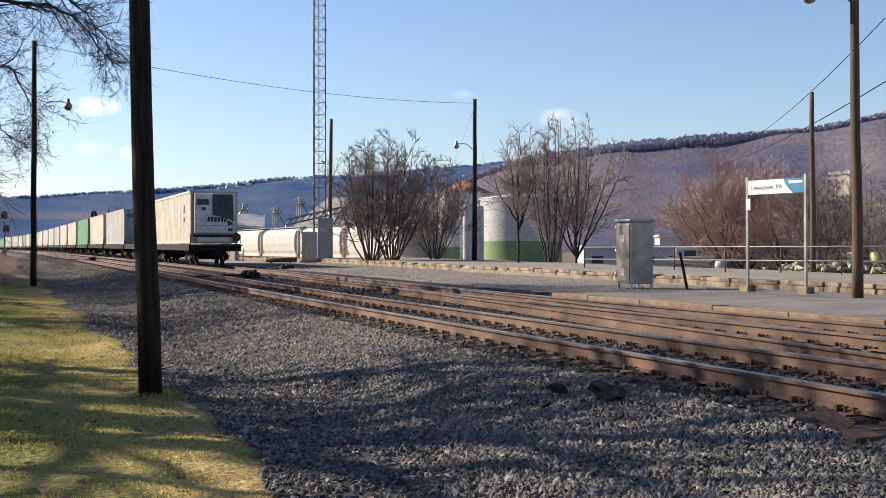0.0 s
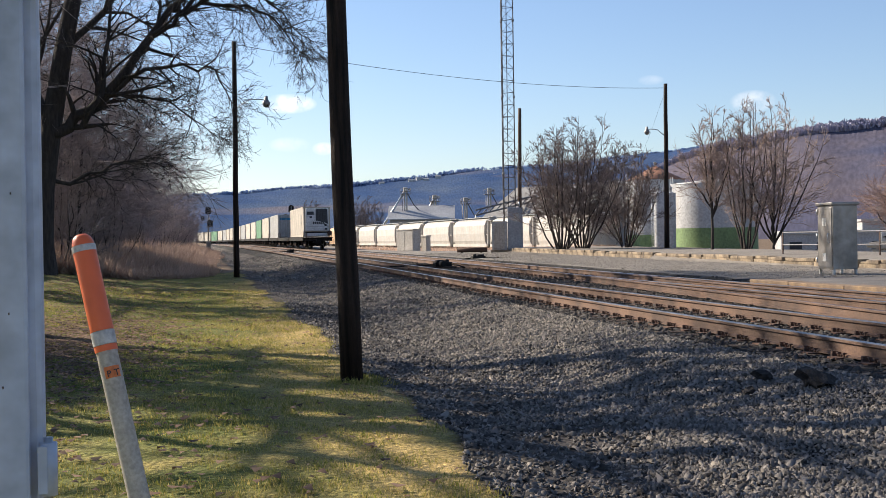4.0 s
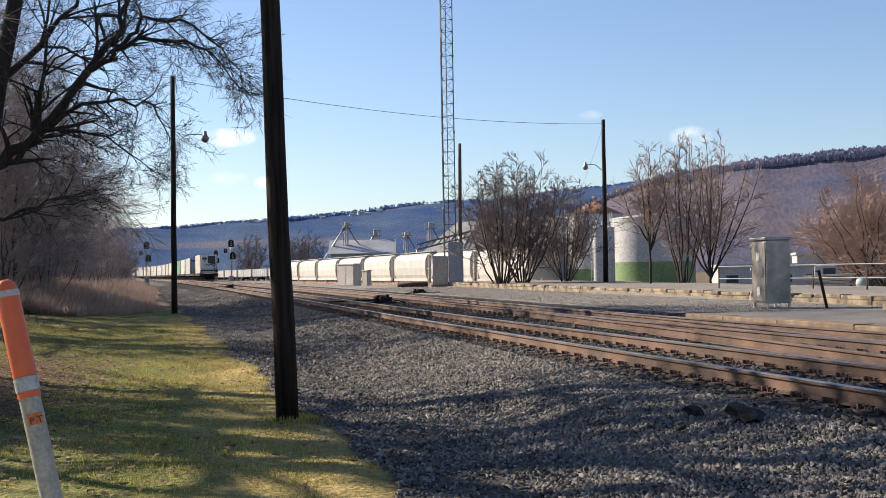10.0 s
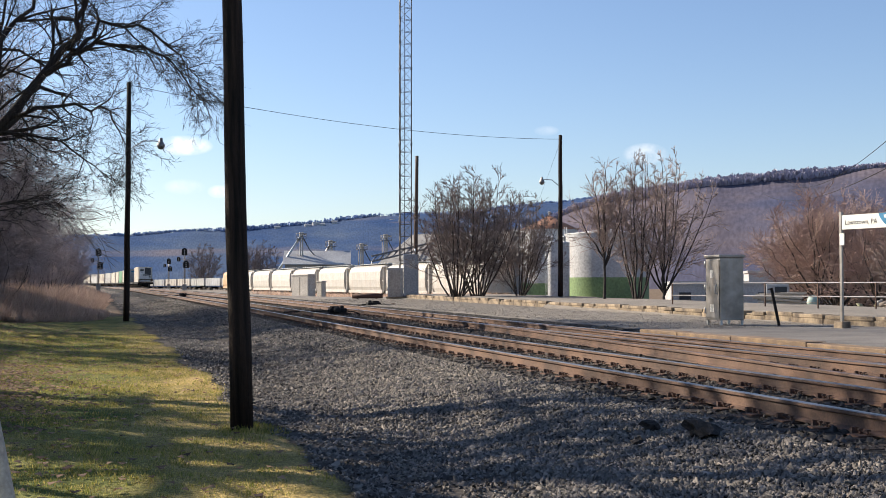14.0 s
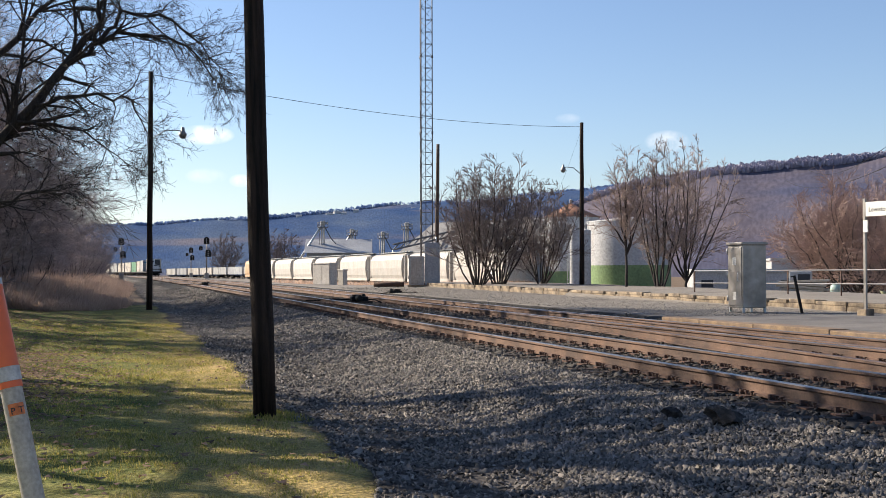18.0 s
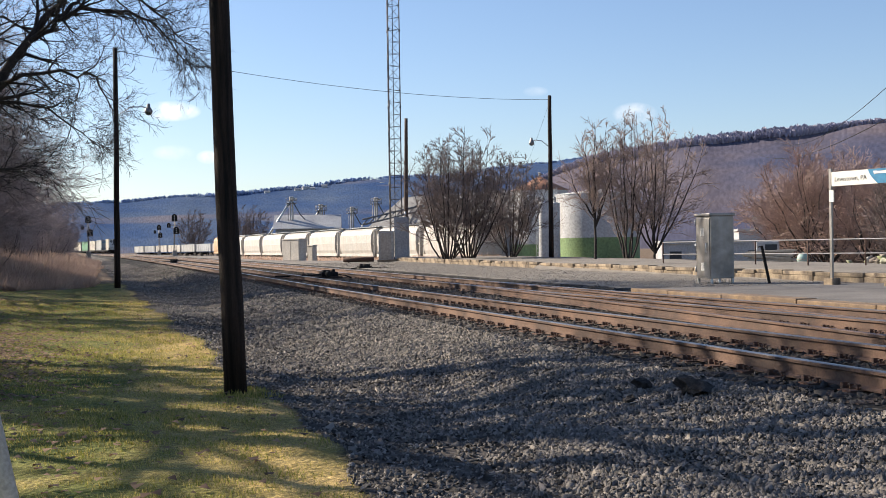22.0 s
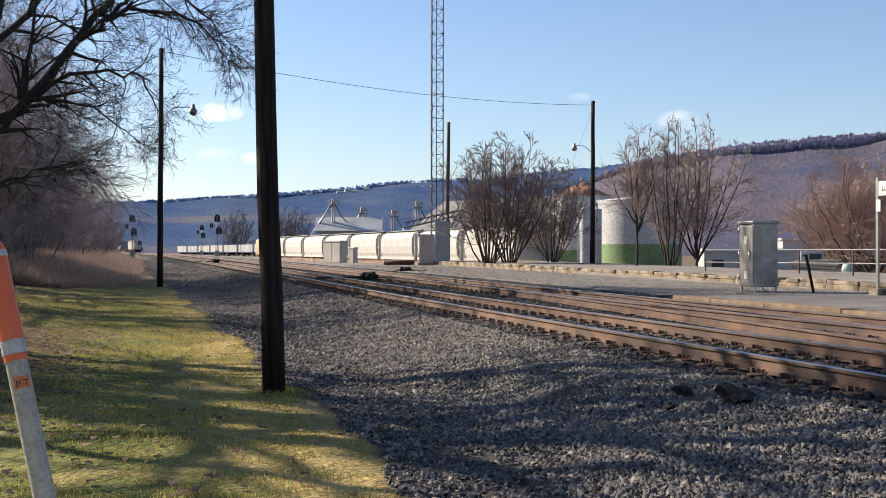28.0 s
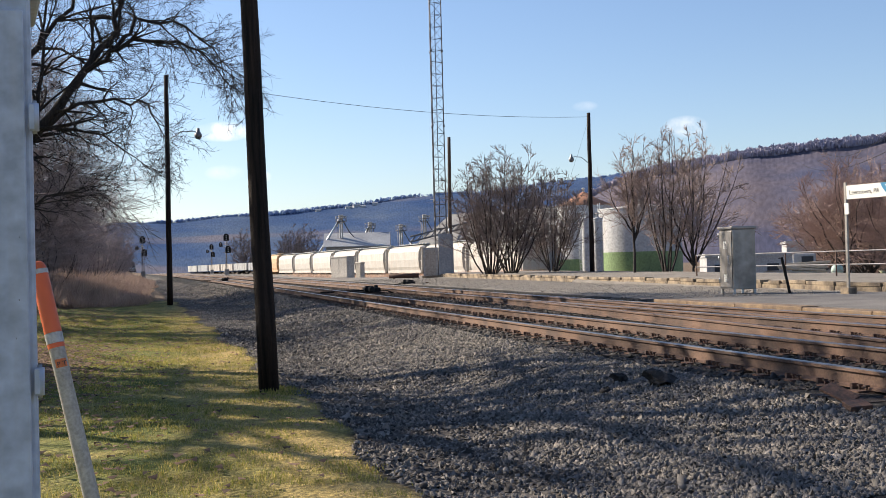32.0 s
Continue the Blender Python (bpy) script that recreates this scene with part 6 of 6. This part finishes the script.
def build_leg(x, y, h, label, spout=None, z=None, side=1):
    """Bucket elevator: two casings, a head with a railed platform, a ladder and falling spouts."""
    z = ground(x, y) if z is None else z
    e = thing("grain_elevator_leg", pose(x, y, z), label, "elevator leg", "grain elevator legs")
    for u in (-0.22, 0.22):
        part("casing", Mesh().box(u - 0.14, u + 0.14, -0.16, 0.16, 0, h), "silver", e)
    hd = part("head", Mesh().chamfered(-0.45, 0.45, -0.3, 0.3, h, h + 0.9, 0.16), "silver", e)
    part("motor", Mesh().tube([(0.5, 0, h + 0.5), (1.0, 0, h + 0.5)], 0.2, 8), "galv", hd)
    deck = part("platform", Mesh().box(-1.05, 1.05, -0.7, 0.7, h - 0.5, h - 0.4), "mast_steel", e)
    for v in (-0.66, 0.66):
        rail = Mesh()
        for u in (-1.0, 0, 1.0):
            rail.tube([(u, v, h - 0.4), (u, v, h + 0.65)], 0.035, 4)
        for zz in (0.1, 0.62):
            rail.tube([(-1.0, v, h + zz), (1.0, v, h + zz)], 0.03, 4)
        part("guard_rail", rail, "mast_steel", deck)
    la = Mesh()
    for v in (-0.2, 0.2):
        la.tube([(-0.7 * side, v, 0), (-0.7 * side, v, h)], 0.035, 4)
    for k in range(int(h / 0.5)):
        la.tube([(-0.7 * side, -0.2, 0.5 * k), (-0.7 * side, 0.2, 0.5 * k)], 0.025, 4)
    part("ladder", la, "mast_steel", e)
    if spout:
        part("spout", Mesh().tube([(0, 0, h + 0.3), spout], 0.24, 8), "galv", e, "sloping galvanised grain spout")
    part("drop_pipe", Mesh().tube([(0.3 * side, -0.3, h - 0.2), (1.6 * side, -0.3, h - 2.6), (3.2 * side, -0.3, h - 4.4)], 0.12, 6), "mast_steel", e)


gable("mill_building", 32.2, 240, -11, 12.5, 12, 5.4, 2.6, "pale sheet-metal mill building with a low gable roof")
gable("mill_building", 45.5, 242, -11, 16, 12, 2.8, 2.6, "long low mill building with a grey roof")
gable("mill_building", 40.5, 190, -64, 30, 15, 4.6, 5.0, "grey-roofed mill shed behind the shrubs", walls="dark_roof", roof="dark_roof")
build_leg(35.9, 243, 10.9, "grain elevator leg with a long sloping spout", (-5.6, 0, 2.6))
build_leg(42.4, 246, 9.8, "short grain elevator leg above a roof", (-2.2, 0, 6.2), side=-1)
build_leg(48.9, 246, 9.9, "slender grain elevator leg above a roof")
build_leg(52.2, 238, 11.8, "tall grain elevator leg beside a grey roof")


def build_conveyor():
    c = thing("grain_conveyor", pose(37.3, 180, 0), "inclined steel truss conveyor to the grey mill roof", "conveyor")
    a, b = Vector((0, 0, 5.3)), Vector((11.7, 6, 7.8))
    for dz in (0, 0.8):
        part("chord", Mesh().tube([a + Vector((0, 0, dz)), b + Vector((0, 0, dz))], 0.15, 6), "mast_steel", c)
    for k in range(10):
        p, q = a.lerp(b, k / 10), a.lerp(b, (k + 1) / 10)
        part("strut", Mesh().tube([p, q + Vector((0, 0, 0.8))], 0.1, 5), "mast_steel", c)
    for k in (0.0, 0.5, 1.0):
        p = a.lerp(b, k)
        part("support", Mesh().tube([p, Vector((p.x, p.y, -1))], 0.1, 6), "galv", c)


build_conveyor()


def build_block(name, x, y, w, d, h, rz, label, mat, windows=0, z=None):
    z = ground(x, y) if z is None else z
    g = thing(name, pose(x, y, z, 0, 0, rz), label, "building", "far buildings")
    part("shell", Mesh().box(0, w, 0, d, -1, h), mat, g)
    part("parapet", Mesh().box(-0.15, w + 0.15, -0.15, d + 0.15, h, h + 0.35), mat, g)
    for k in range(windows):
        win = part("window", Mesh().box((k + 0.3) * w / windows, (k + 0.75) * w / windows, -0.06, -0.002, h * 0.45, h * 0.72), "dark_glass", g)
        part("sill", Mesh().box((k + 0.25) * w / windows, (k + 0.8) * w / windows, -0.12, -0.002, h * 0.42, h * 0.45), "wall_beige", win)


build_block("warehouse", 92, 160, 26, 14, 6.5, -30, "pale flat-roofed warehouse beyond the thicket", "tank_white", 6)
build_block("warehouse", 118, 205, 40, 16, 7.0, -30, "long pale warehouse at the hill's foot", "wall_beige", 9)
build_block("warehouse", 84, 150, 16, 10, 4.6, -25, "low pale workshop beyond the tanks", "tank_white", 4)
build_block("warehouse", 54, 112, 13, 8, 2.7, -20, "long low pale shed beyond the railing", "tank_white", 5)
build_block("tower_block", 79.6, 103, 1.2, 3.2, 10.4, 0, "tall narrow cream concrete hopper building", "wall_beige", 1)


def build_scrap():
    """Things left behind the railing."""
    z = 0.55
    t = thing("box_trailer", pose(32.3, 56.6, z - 0.15, 0, 0, -32), "old white box trailer with a dark window opening", "trailer")
    part("body", Mesh().chamfered(0.3, 1.45, 0, 0.9, 0.35, 1.25, 0.05), "tank_white", t)
    part("window", Mesh().box(0.75, 1.35, -0.03, -0.003, 0.65, 1.1), "dark_glass", t)
    part("trim", Mesh().box(0.29, 1.46, -0.025, -0.004, 0.4, 0.48), "galv", t)
    for x in (0.55, 1.2):
        part("wheel", Mesh().lathe([(0.2, 0), (0.3, 0.03), (0.3, 0.17), (0.2, 0.2)], 14, pose(x, -0.02, 0.3, 90, 0, 0)), "black_iron", t)
    rnd = random.Random(31)
    for k in range(9):
        c = thing("plank", pose(30.4 + rnd.uniform(-0.2, 0.3), 51.6 + rnd.uniform(-0.2, 0.2), z + 0.06 + 0.1 * k * 0.7, rnd.uniform(-3, 3), rnd.uniform(-4, 4), -35 + rnd.uniform(-9, 9)), "weathered pale timber in an untidy stack", "timber", "stacked planks")
        part("board", Mesh().chamfered(-1.1, 1.1, -0.12, 0.12, -0.05, 0.05, 0.008), "post_white", c)
    b = thing("tarp_bundle", pose(30.9, 49.4, z + 0.26) @ Matrix.Scale(0.62, 4), "round pale green wrapped bundle", "bundle")
    part("wrap", Mesh().lathe([(0.1, -0.45), (0.36, -0.36), (0.47, -0.05), (0.4, 0.28), (0.18, 0.44), (0.03, 0.47)], 16), "tarp", b)
    part("cord", Mesh().lathe([(0.485, -0.08), (0.485, -0.03)], 16), "post_white", b)
    places, sizes = [], []
    for _ in range(260):
        a = rnd.random()
        places.append((32.6 + 2.6 * a + rnd.gauss(0, 0.5), 46.6 - 4.6 * a + rnd.gauss(0, 0.6), z + abs(rnd.gauss(0, 0.17))))
        sizes.append(rnd.uniform(0.15, 0.55))
    scatter("scrap_heap", places, sizes, OCTA, OCTA_F, False, "low heap of mixed scrap and rubble behind the railing", "debris", 9, "scrap")
    for x, y in ((34.2, 44.0), (34.8, 43.2)):
        d = thing("drum", pose(x, y, z, 0, 0, 0), "pale olive steel drum", "drum", "drums")
        part("barrel", Mesh().lathe([(0.29, 0), (0.3, 0.02), (0.3, 0.3), (0.31, 0.31), (0.3, 0.32), (0.3, 0.86), (0.28, 0.88)], 18), "drum", d)
        part("lid", Mesh().lathe([(0.27, 0.88), (0.27, 0.89)], 18), "drum", d)


build_scrap()

# ---------------------------------------------------------------- rail cars


def build_truck(parent, y):
    """Two side frames with spring pockets and a bolster, two wheel sets."""
    t = part("truck", Mesh().box(-0.8, 0.8, y - 0.22, y + 0.22, 0.42, 0.8), "black_iron", parent)
    for x in (-1.02, 0.86):
        arch = [(-1.25, 0.42), (-1.25, 0.62), (-0.6, 0.72), (-0.35, 0.84), (0.35, 0.84), (0.6, 0.72), (1.25, 0.62), (1.25, 0.42), (0.75, 0.46), (0.42, 0.24), (-0.42, 0.24), (-0.75, 0.46)]
        n = len(arch)
        part("side_frame", Mesh().add([(xx, y + u, w) for xx in (x, x + 0.16) for u, w in arch], [tuple(range(n)), tuple(reversed(range(n, 2 * n)))] + [(q, n + q, n + (q + 1) % n, (q + 1) % n) for q in range(n)]), "black_iron", t)
    for dy in (-0.89, 0.89):
        for x in (-0.79, 0.66):
            w = part("wheel", Mesh().lathe([(0.14, 0.02), (0.36, 0), (0.42, 0.02), (0.42, 0.11), (0.45, 0.13)], 20, pose(x, y + dy, 0.43, 0, 90, 0)), "black_iron", t)
            part("tread", Mesh().lathe([(0.424, 0.025), (0.424, 0.105)], 20, pose(x, y + dy, 0.43, 0, 90, 0)), "railhead", w, "bright worn wheel tread")
        part("axle", Mesh().tube([(-0.8, y + dy, 0.43), (0.8, y + dy, 0.43)], 0.07, 8), "black_iron", t)
        for x in (-1.06, 1.02):
            part("bearing_cap", Mesh().tube([(x - 0.03, y + dy, 0.45), (x + 0.07, y + dy, 0.45)], 0.1, 10), "plate", t)


def build_container(parent, y0, length, mat, reefer=False, lettered=False):
    z, h, w = 1.26, 2.9, 1.3
    c = part("container", Mesh().chamfered(-w, w, y0, y0 + length, z, z + h, 0.03), mat, parent, "white refrigerated container" if reefer else "")
    k = int(length / 1.2)
    for s in (-1, 1):
        panel = Mesh()
        for i in range(k + 1):
            yy = y0 + 0.06 + (length - 0.18) * i / k
            panel.box(s * w - 0.005, s * w + 0.005, yy, yy + 0.035, z + 0.13, z + h - 0.12)
        for zz in (z, z + h - 0.12):
            panel.box(s * w - 0.03, s * w + 0.03, y0, y0 + length, zz, zz + 0.13)
        part("side_frame", panel, mat, c)
    if reefer:
        part("end_frame", Mesh().box(-w, -w + 0.14, y0 - 0.03, y0 + 0.001, z, z + h).box(w - 0.14, w, y0 - 0.03, y0 + 0.001, z, z + h).box(-w + 0.14, w - 0.14, y0 - 0.03, y0 + 0.001, z + h - 0.12, z + h), mat, c)
        u = part("reefer_unit", Mesh().chamfered(-1.12, 1.12, y0 - 0.28, y0 + 0.001, z + 0.55, z + h - 0.14, 0.05), "reefer_white", c, "white refrigeration unit with a dark grille")
        pts = [(-0.14, 2.5), (-0.08, 2.56), (0.92, 2.56), (1.0, 2.5), (1.04, 1.05), (0.75, 1.2), (0.3, 1.33), (-0.14, 1.4)]
        grille = part("grille", Mesh().add([(x, y0 - dy, z + q + 0.16) for dy in (0.3, 0.27) for x, q in pts], [tuple(reversed(range(8)))] + [(k, (k + 1) % 8, 8 + (k + 1) % 8, 8 + k) for k in range(8)]), "dark_glass", u)
        for k in range(7):
            part("slat", Mesh().box(-0.12 + 0.16 * k, -0.105 + 0.16 * k, y0 - 0.305, y0 - 0.3, z + 1.62, z + 2.68), "black_iron", grille)
        part("small_grille", Mesh().box(-1.0, -0.32, y0 - 0.292, y0 - 0.28, z + 2.12, z + 2.45), "dark_glass", u)
        part("panel_window", Mesh().box(-0.74, -0.5, y0 - 0.292, y0 - 0.28, z + 1.82, z + 2.0), "dark_glass", u)
        part("control_box", Mesh().box(0.72, 0.98, y0 - 0.31, y0 - 0.28, z + 0.66, z + 0.84), "dark_glass", u)
        part("emblem", Mesh().add([(0.66, y0 - 0.291, z + 1.3), (0.98, y0 - 0.291, z + 1.16), (0.98, y0 - 0.291, z + 1.04), (0.72, y0 - 0.291, z + 1.0)], [(3, 2, 1, 0)]), "ink", u)
        part("header", Mesh().box(-w + 0.14, w - 0.14, y0 - 0.02, y0 - 0.003, z + h - 0.26, z + h - 0.14), "black_iron", c)
        part("base_rail", Mesh().box(-w + 0.14, w - 0.14, y0 - 0.09, y0 - 0.002, z + 0.36, z + 0.46), "black_iron", c)
        part("fuel_box", Mesh().chamfered(-0.95, 0.95, y0 - 0.16, y0 - 0.002, z + 0.08, z + 0.34, 0.02), "reefer_white", c)
        part("coil_seam", Mesh().box(-1.1, 1.1, y0 - 0.286, y0 - 0.28, z + 0.98, z + 0.995), "ink", u)
        for k in range(6):
            bars = Mesh().add([(-0.44 + 0.185 * k + dx + 0.22 * dz, y0 - 0.293, z + 1.2 + dz) for dz in (0, 0.26) for dx in (0, 0.14)], [(0, 1, 3, 2)])
            part("fleet_mark", bars, "ink", u)
        part("placard", Mesh().box(-w - 0.045, -w - 0.04, y0 + 2.2, y0 + 2.9, z + 1.25, z + 1.5).box(-w - 0.045, -w - 0.04, y0 + 2.2, y0 + 2.9, z + 1.75, z + 2.2), "container_grey", c)
    else:
        for s in (-0.65, 0.65):
            part("end_door", Mesh().box(s - 0.6, s + 0.6, y0 - 0.03, y0 + 0.001, z + 0.12, z + h - 0.12), mat, c)
        if lettered:
            part("fleet_mark", Mesh().box(-1.1, 0.4, y0 - 0.07, y0 - 0.065, z + 2.2, z + 2.5), "sign_blue", c)
        for s in (-0.85, -0.3, 0.3, 0.85):
            part("lock_bar", Mesh().tube([(s, y0 - 0.06, z + 0.15), (s, y0 - 0.06, z + h - 0.15)], 0.025, 6), "galv", c)


def build_flatcar(name, loads, label, length=27.4):
    """y runs backwards along the train from this end's coupler; z from the rail."""
    c = thing(name, pose(0, 0, 0), label, "rail car", "container train")
    part("deck", Mesh().box(-1.35, 1.35, 0.3, length - 0.3, 0.98, 1.2).box(-0.35, 0.35, 0.3, length - 0.3, 0.6, 0.98), "black_iron", c)
    part("side_sill", Mesh().box(-1.42, -1.36, 0.3, length - 0.3, 0.86, 1.22).box(1.36, 1.42, 0.3, length - 0.3, 0.86, 1.22), "black_iron", c)
    for y in (3.0, length - 3.0):
        build_truck(c, y)
    for y in (-0.35, length - 0.35):
        part("coupler", Mesh().box(-0.13, 0.13, y, y + 0.7, 0.75, 1.0), "black_iron", c)
    # the trailing end: sill plate, brake gear, hoses, ladders and steps
    part("end_sill", Mesh().chamfered(-1.45, 1.45, 0.18, 0.32, 0.82, 1.12, 0.02), "black_iron", c)
    part("end_platform", Mesh().box(-1.5, 1.5, -0.1, 0.3, 1.12, 1.17), "plate", c)
    part("draft_gear", Mesh().chamfered(-0.28, 0.28, -0.05, 0.4, 0.55, 0.86, 0.04), "black_iron", c)
    part("hand_brake", Mesh().tube([(1.2, 0.25, 1.1), (1.2, 0.25, 1.75)], 0.025, 6), "plate", c)
    part("brake_wheel", Mesh().lathe([(0.2, -0.015), (0.24, 0), (0.2, 0.015), (0.16, 0)], 16, pose(1.2, 0.2, 1.6, 90, 0, 0)), "plate", c)
    part("air_hose", Mesh().tube([(0.3, 0.1, 0.8), (0.34, -0.15, 0.6), (0.3, -0.3, 0.38), (0.2, -0.35, 0.3)], 0.03, 6), "black_iron", c)
    part("uncoupling_lever", Mesh().tube([(-1.4, 0.1, 1.05), (-0.5, 0.05, 0.98), (-0.1, -0.2, 0.98)], 0.018, 5), "plate", c)
    for s in (-1.38, 1.38):
        st = Mesh()
        for k in (0.3, 0.6):
            st.box(s - 0.22, s + 0.22, 0.14, 0.2, k, k + 0.05)
        for dx in (-0.22, 0.2):
            st.box(s + dx, s + dx + 0.03, 0.14, 0.2, 0.3, 1.0)
        part("end_step", st, "plate", c)
        part("grab_iron", Mesh().tube([(s, 0.1, 1.15), (s, 0.02, 1.75), (s - 0.3 * (1 if s > 0 else -1), 0.02, 1.75), (s - 0.3 * (1 if s > 0 else -1), 0.1, 1.15)], 0.02, 5), "plate", c)
    for y in (5.2, 7.4, 9.6, 11.8):
        part("cross_bearer", Mesh().box(-1.3, 1.3, y, y + 0.18, 0.72, 0.97), "black_iron", c)
    part("brake_cylinder", Mesh().tube([(-0.6, 6.2, 0.75), (-0.6, 7.1, 0.75)], 0.17, 10), "black_iron", c)
    for y0, ln, mat, kw in loads:
        build_container(c, y0, ln, mat, **kw)
    return c


BOX = 16.15
END_CAR = build_flatcar("container_flatcar", [(0.5, BOX, "container", {"reefer": True})], "flatcar with a white refrigerated container, end of train", 17.2)
EMPTY = build_flatcar("empty_flatcar", [], "empty dark flatcar within the container train", 17.2)
LETTERED = build_flatcar("container_flatcar", [(0.9, BOX, "container_grey", {"lettered": True})], "flatcar with a grey-white container", 18.6)
CREAM = build_flatcar("container_flatcar", [(0.9, BOX, "container", {})], "flatcar with a cream-white container", 18.6)
GREEN = build_flatcar("container_flatcar", [(0.9, BOX, "container_green", {})], "flatcar with a green container", 18.6)
TRAIN = [END_CAR, EMPTY, LETTERED, CREAM, GREEN]
for _k in range(19):
    TRAIN.append(copy_thing(GREEN if _k in (9, 13) else (CREAM, CREAM, LETTERED, CREAM, LETTERED)[_k % 5], pose(0, 0, 0)))
STARTS = [0, 17.7, 35.0]
while len(STARTS) < len(TRAIN):
    STARTS.append(STARTS[-1] + 19.3)


def build_hopper(name, mat, label):
    """Covered hopper: curved sides, hatches along the roof."""
    c = thing(name, pose(0, 0, 0), label, "rail car", "covered hopper cars")
    L = 16.2
    prof = [(-1.35, 1.25), (-1.52, 1.7), (-1.6, 2.6), (-1.55, 3.6), (-1.3, 4.15), (-0.7, 4.4), (0.7, 4.4), (1.3, 4.15), (1.55, 3.6), (1.6, 2.6), (1.52, 1.7), (1.35, 1.25)]
    path = [(Vector((0, y, 0)), Vector((1, 0, 0))) for y in (1.0, L - 1.0)]
    m = Mesh().sweep(path, prof)
    part("body", m, mat, c)
    for y, s in ((1.0, -1), (L - 1.0, 1)):
        e = Mesh()
        e.add([(-1.4, y, 4.2), (1.4, y, 4.2), (1.4, y + s * 0.75, 4.1), (-1.4, y + s * 0.75, 4.1), (-1.4, y, 4.1), (1.4, y, 4.1)], [(0, 1, 2, 3), (4, 3, 2, 5)])
        for x in (-1.35, 1.35):
            e.box(x - 0.06, x + 0.06, y + s * 0.7 - 0.06, y + s * 0.7 + 0.06, 1.0, 4.15)
            e.box(x - 0.04, x + 0.04, min(y, y + s * 0.7), max(y, y + s * 0.7), 2.4, 2.5)
        part("end_cage", e, mat, c)
    part("sill", Mesh().box(-1.5, -1.38, 0.4, L - 0.4, 0.95, 1.3).box(1.38, 1.5, 0.4, L - 0.4, 0.95, 1.3), mat, c)
    for k in range(3):
        y = 3.6 + 4.5 * k
        part("outlet", Mesh().add([(-1.2, y - 1.6, 1.3), (1.2, y - 1.6, 1.3), (1.2, y + 1.6, 1.3), (-1.2, y + 1.6, 1.3), (-0.5, y - 0.4, 0.5), (0.5, y - 0.4, 0.5), (0.5, y + 0.4, 0.5), (-0.5, y + 0.4, 0.5)],
             [(0, 1, 5, 4), (1, 2, 6, 5), (2, 3, 7, 6), (3, 0, 4, 7), (4, 5, 6, 7)]), mat, c)
    part("roof_walk", Mesh().box(-0.9, 0.9, 1.0, L - 1.0, 4.52, 4.56), "galv", c)
    for k in range(10):
        part("hatch", Mesh().lathe([(0.3, 4.4), (0.3, 4.62), (0.25, 4.68)], 10, pose(0, 2.2 + 1.3 * k, 0)), mat, c)
    for y in (1.9, L - 1.9):
        build_truck(c, y)
    return c


def park_hoppers():
    a, b = Vector((35.2, 109.5)), Vector((25.1, 236.5))
    d = (b - a).normalized()
    rz = -math.degrees(math.atan2(d.x, d.y))
    first = build_hopper("covered_hopper", "hopper", "cream-white covered hopper car parked in the yard")
    z = -0.35
    n = 8
    first.matrix_basis = pose(a.x, a.y, z, 0, 0, rz)
    for k in range(1, n):
        p = a + d * 16.9 * k
        copy_thing(first, pose(p.x, p.y, z + 0.003 * k * 16.9, 0, 0, rz))
    t = build_hopper("covered_hopper", "tan_car", "faded orange covered hopper car at the string's end")
    p = a + d * 16.9 * n
    t.matrix_basis = pose(p.x, p.y, z + 0.6, 0, 0, rz)


def build_gondola(mat, label, at):
    c = thing("gondola_car", at, label, "rail car", "gondola cars")
    part("floor", Mesh().box(-1.4, 1.4, 0.3, 14.2, 0.95, 1.15), "black_iron", c)
    for x in (-1.45, 1.38):
        w = part("side", Mesh().box(x, x + 0.07, 0.3, 14.2, 1.0, 2.7), mat, c)
        for k in range(8):
            part("stake", Mesh().box(x - 0.05, x + 0.12, 0.5 + 1.9 * k, 0.65 + 1.9 * k, 1.0, 2.72), mat, w)
    for y in (0.3, 14.13):
        part("end", Mesh().box(-1.4, 1.4, y, y + 0.07, 1.0, 2.7), mat, c)
    part("load", Mesh().chamfered(-1.3, 1.3, 0.5, 14.0, 1.15, 2.5, 0.3), "tie", c)
    for y in (2.2, 12.3):
        build_truck(c, y)


park_hoppers()
for _k in range(7):
    _y = 256 + 15.2 * _k
    build_gondola(("silver", "roof_grey", "container_grey", "silver")[_k % 4], "weathered gondola car on a distant siding", pose(26.0 - 2.45 * _k, _y, 0.7, 0, 0, 9.2))


# ---------------------------------------------------------------- what moves


def motions():
    for k, car in enumerate(TRAIN):
        rows = []
        for i in range(17):
            t = 2.0 * i
            y = 67.3 + 12.9 * t - 0.03 * t * t + STARTS[k]
            y2 = y + 18
            x, x2 = line(y), line(y2)
            rows.append((t, pose(x, y, rail_top(y), math.degrees(math.atan2(rail_top(y2) - rail_top(y), 18)), 0, -math.degrees(math.atan2(x2 - x, 18)))))
        walk(car, rows)


motions()
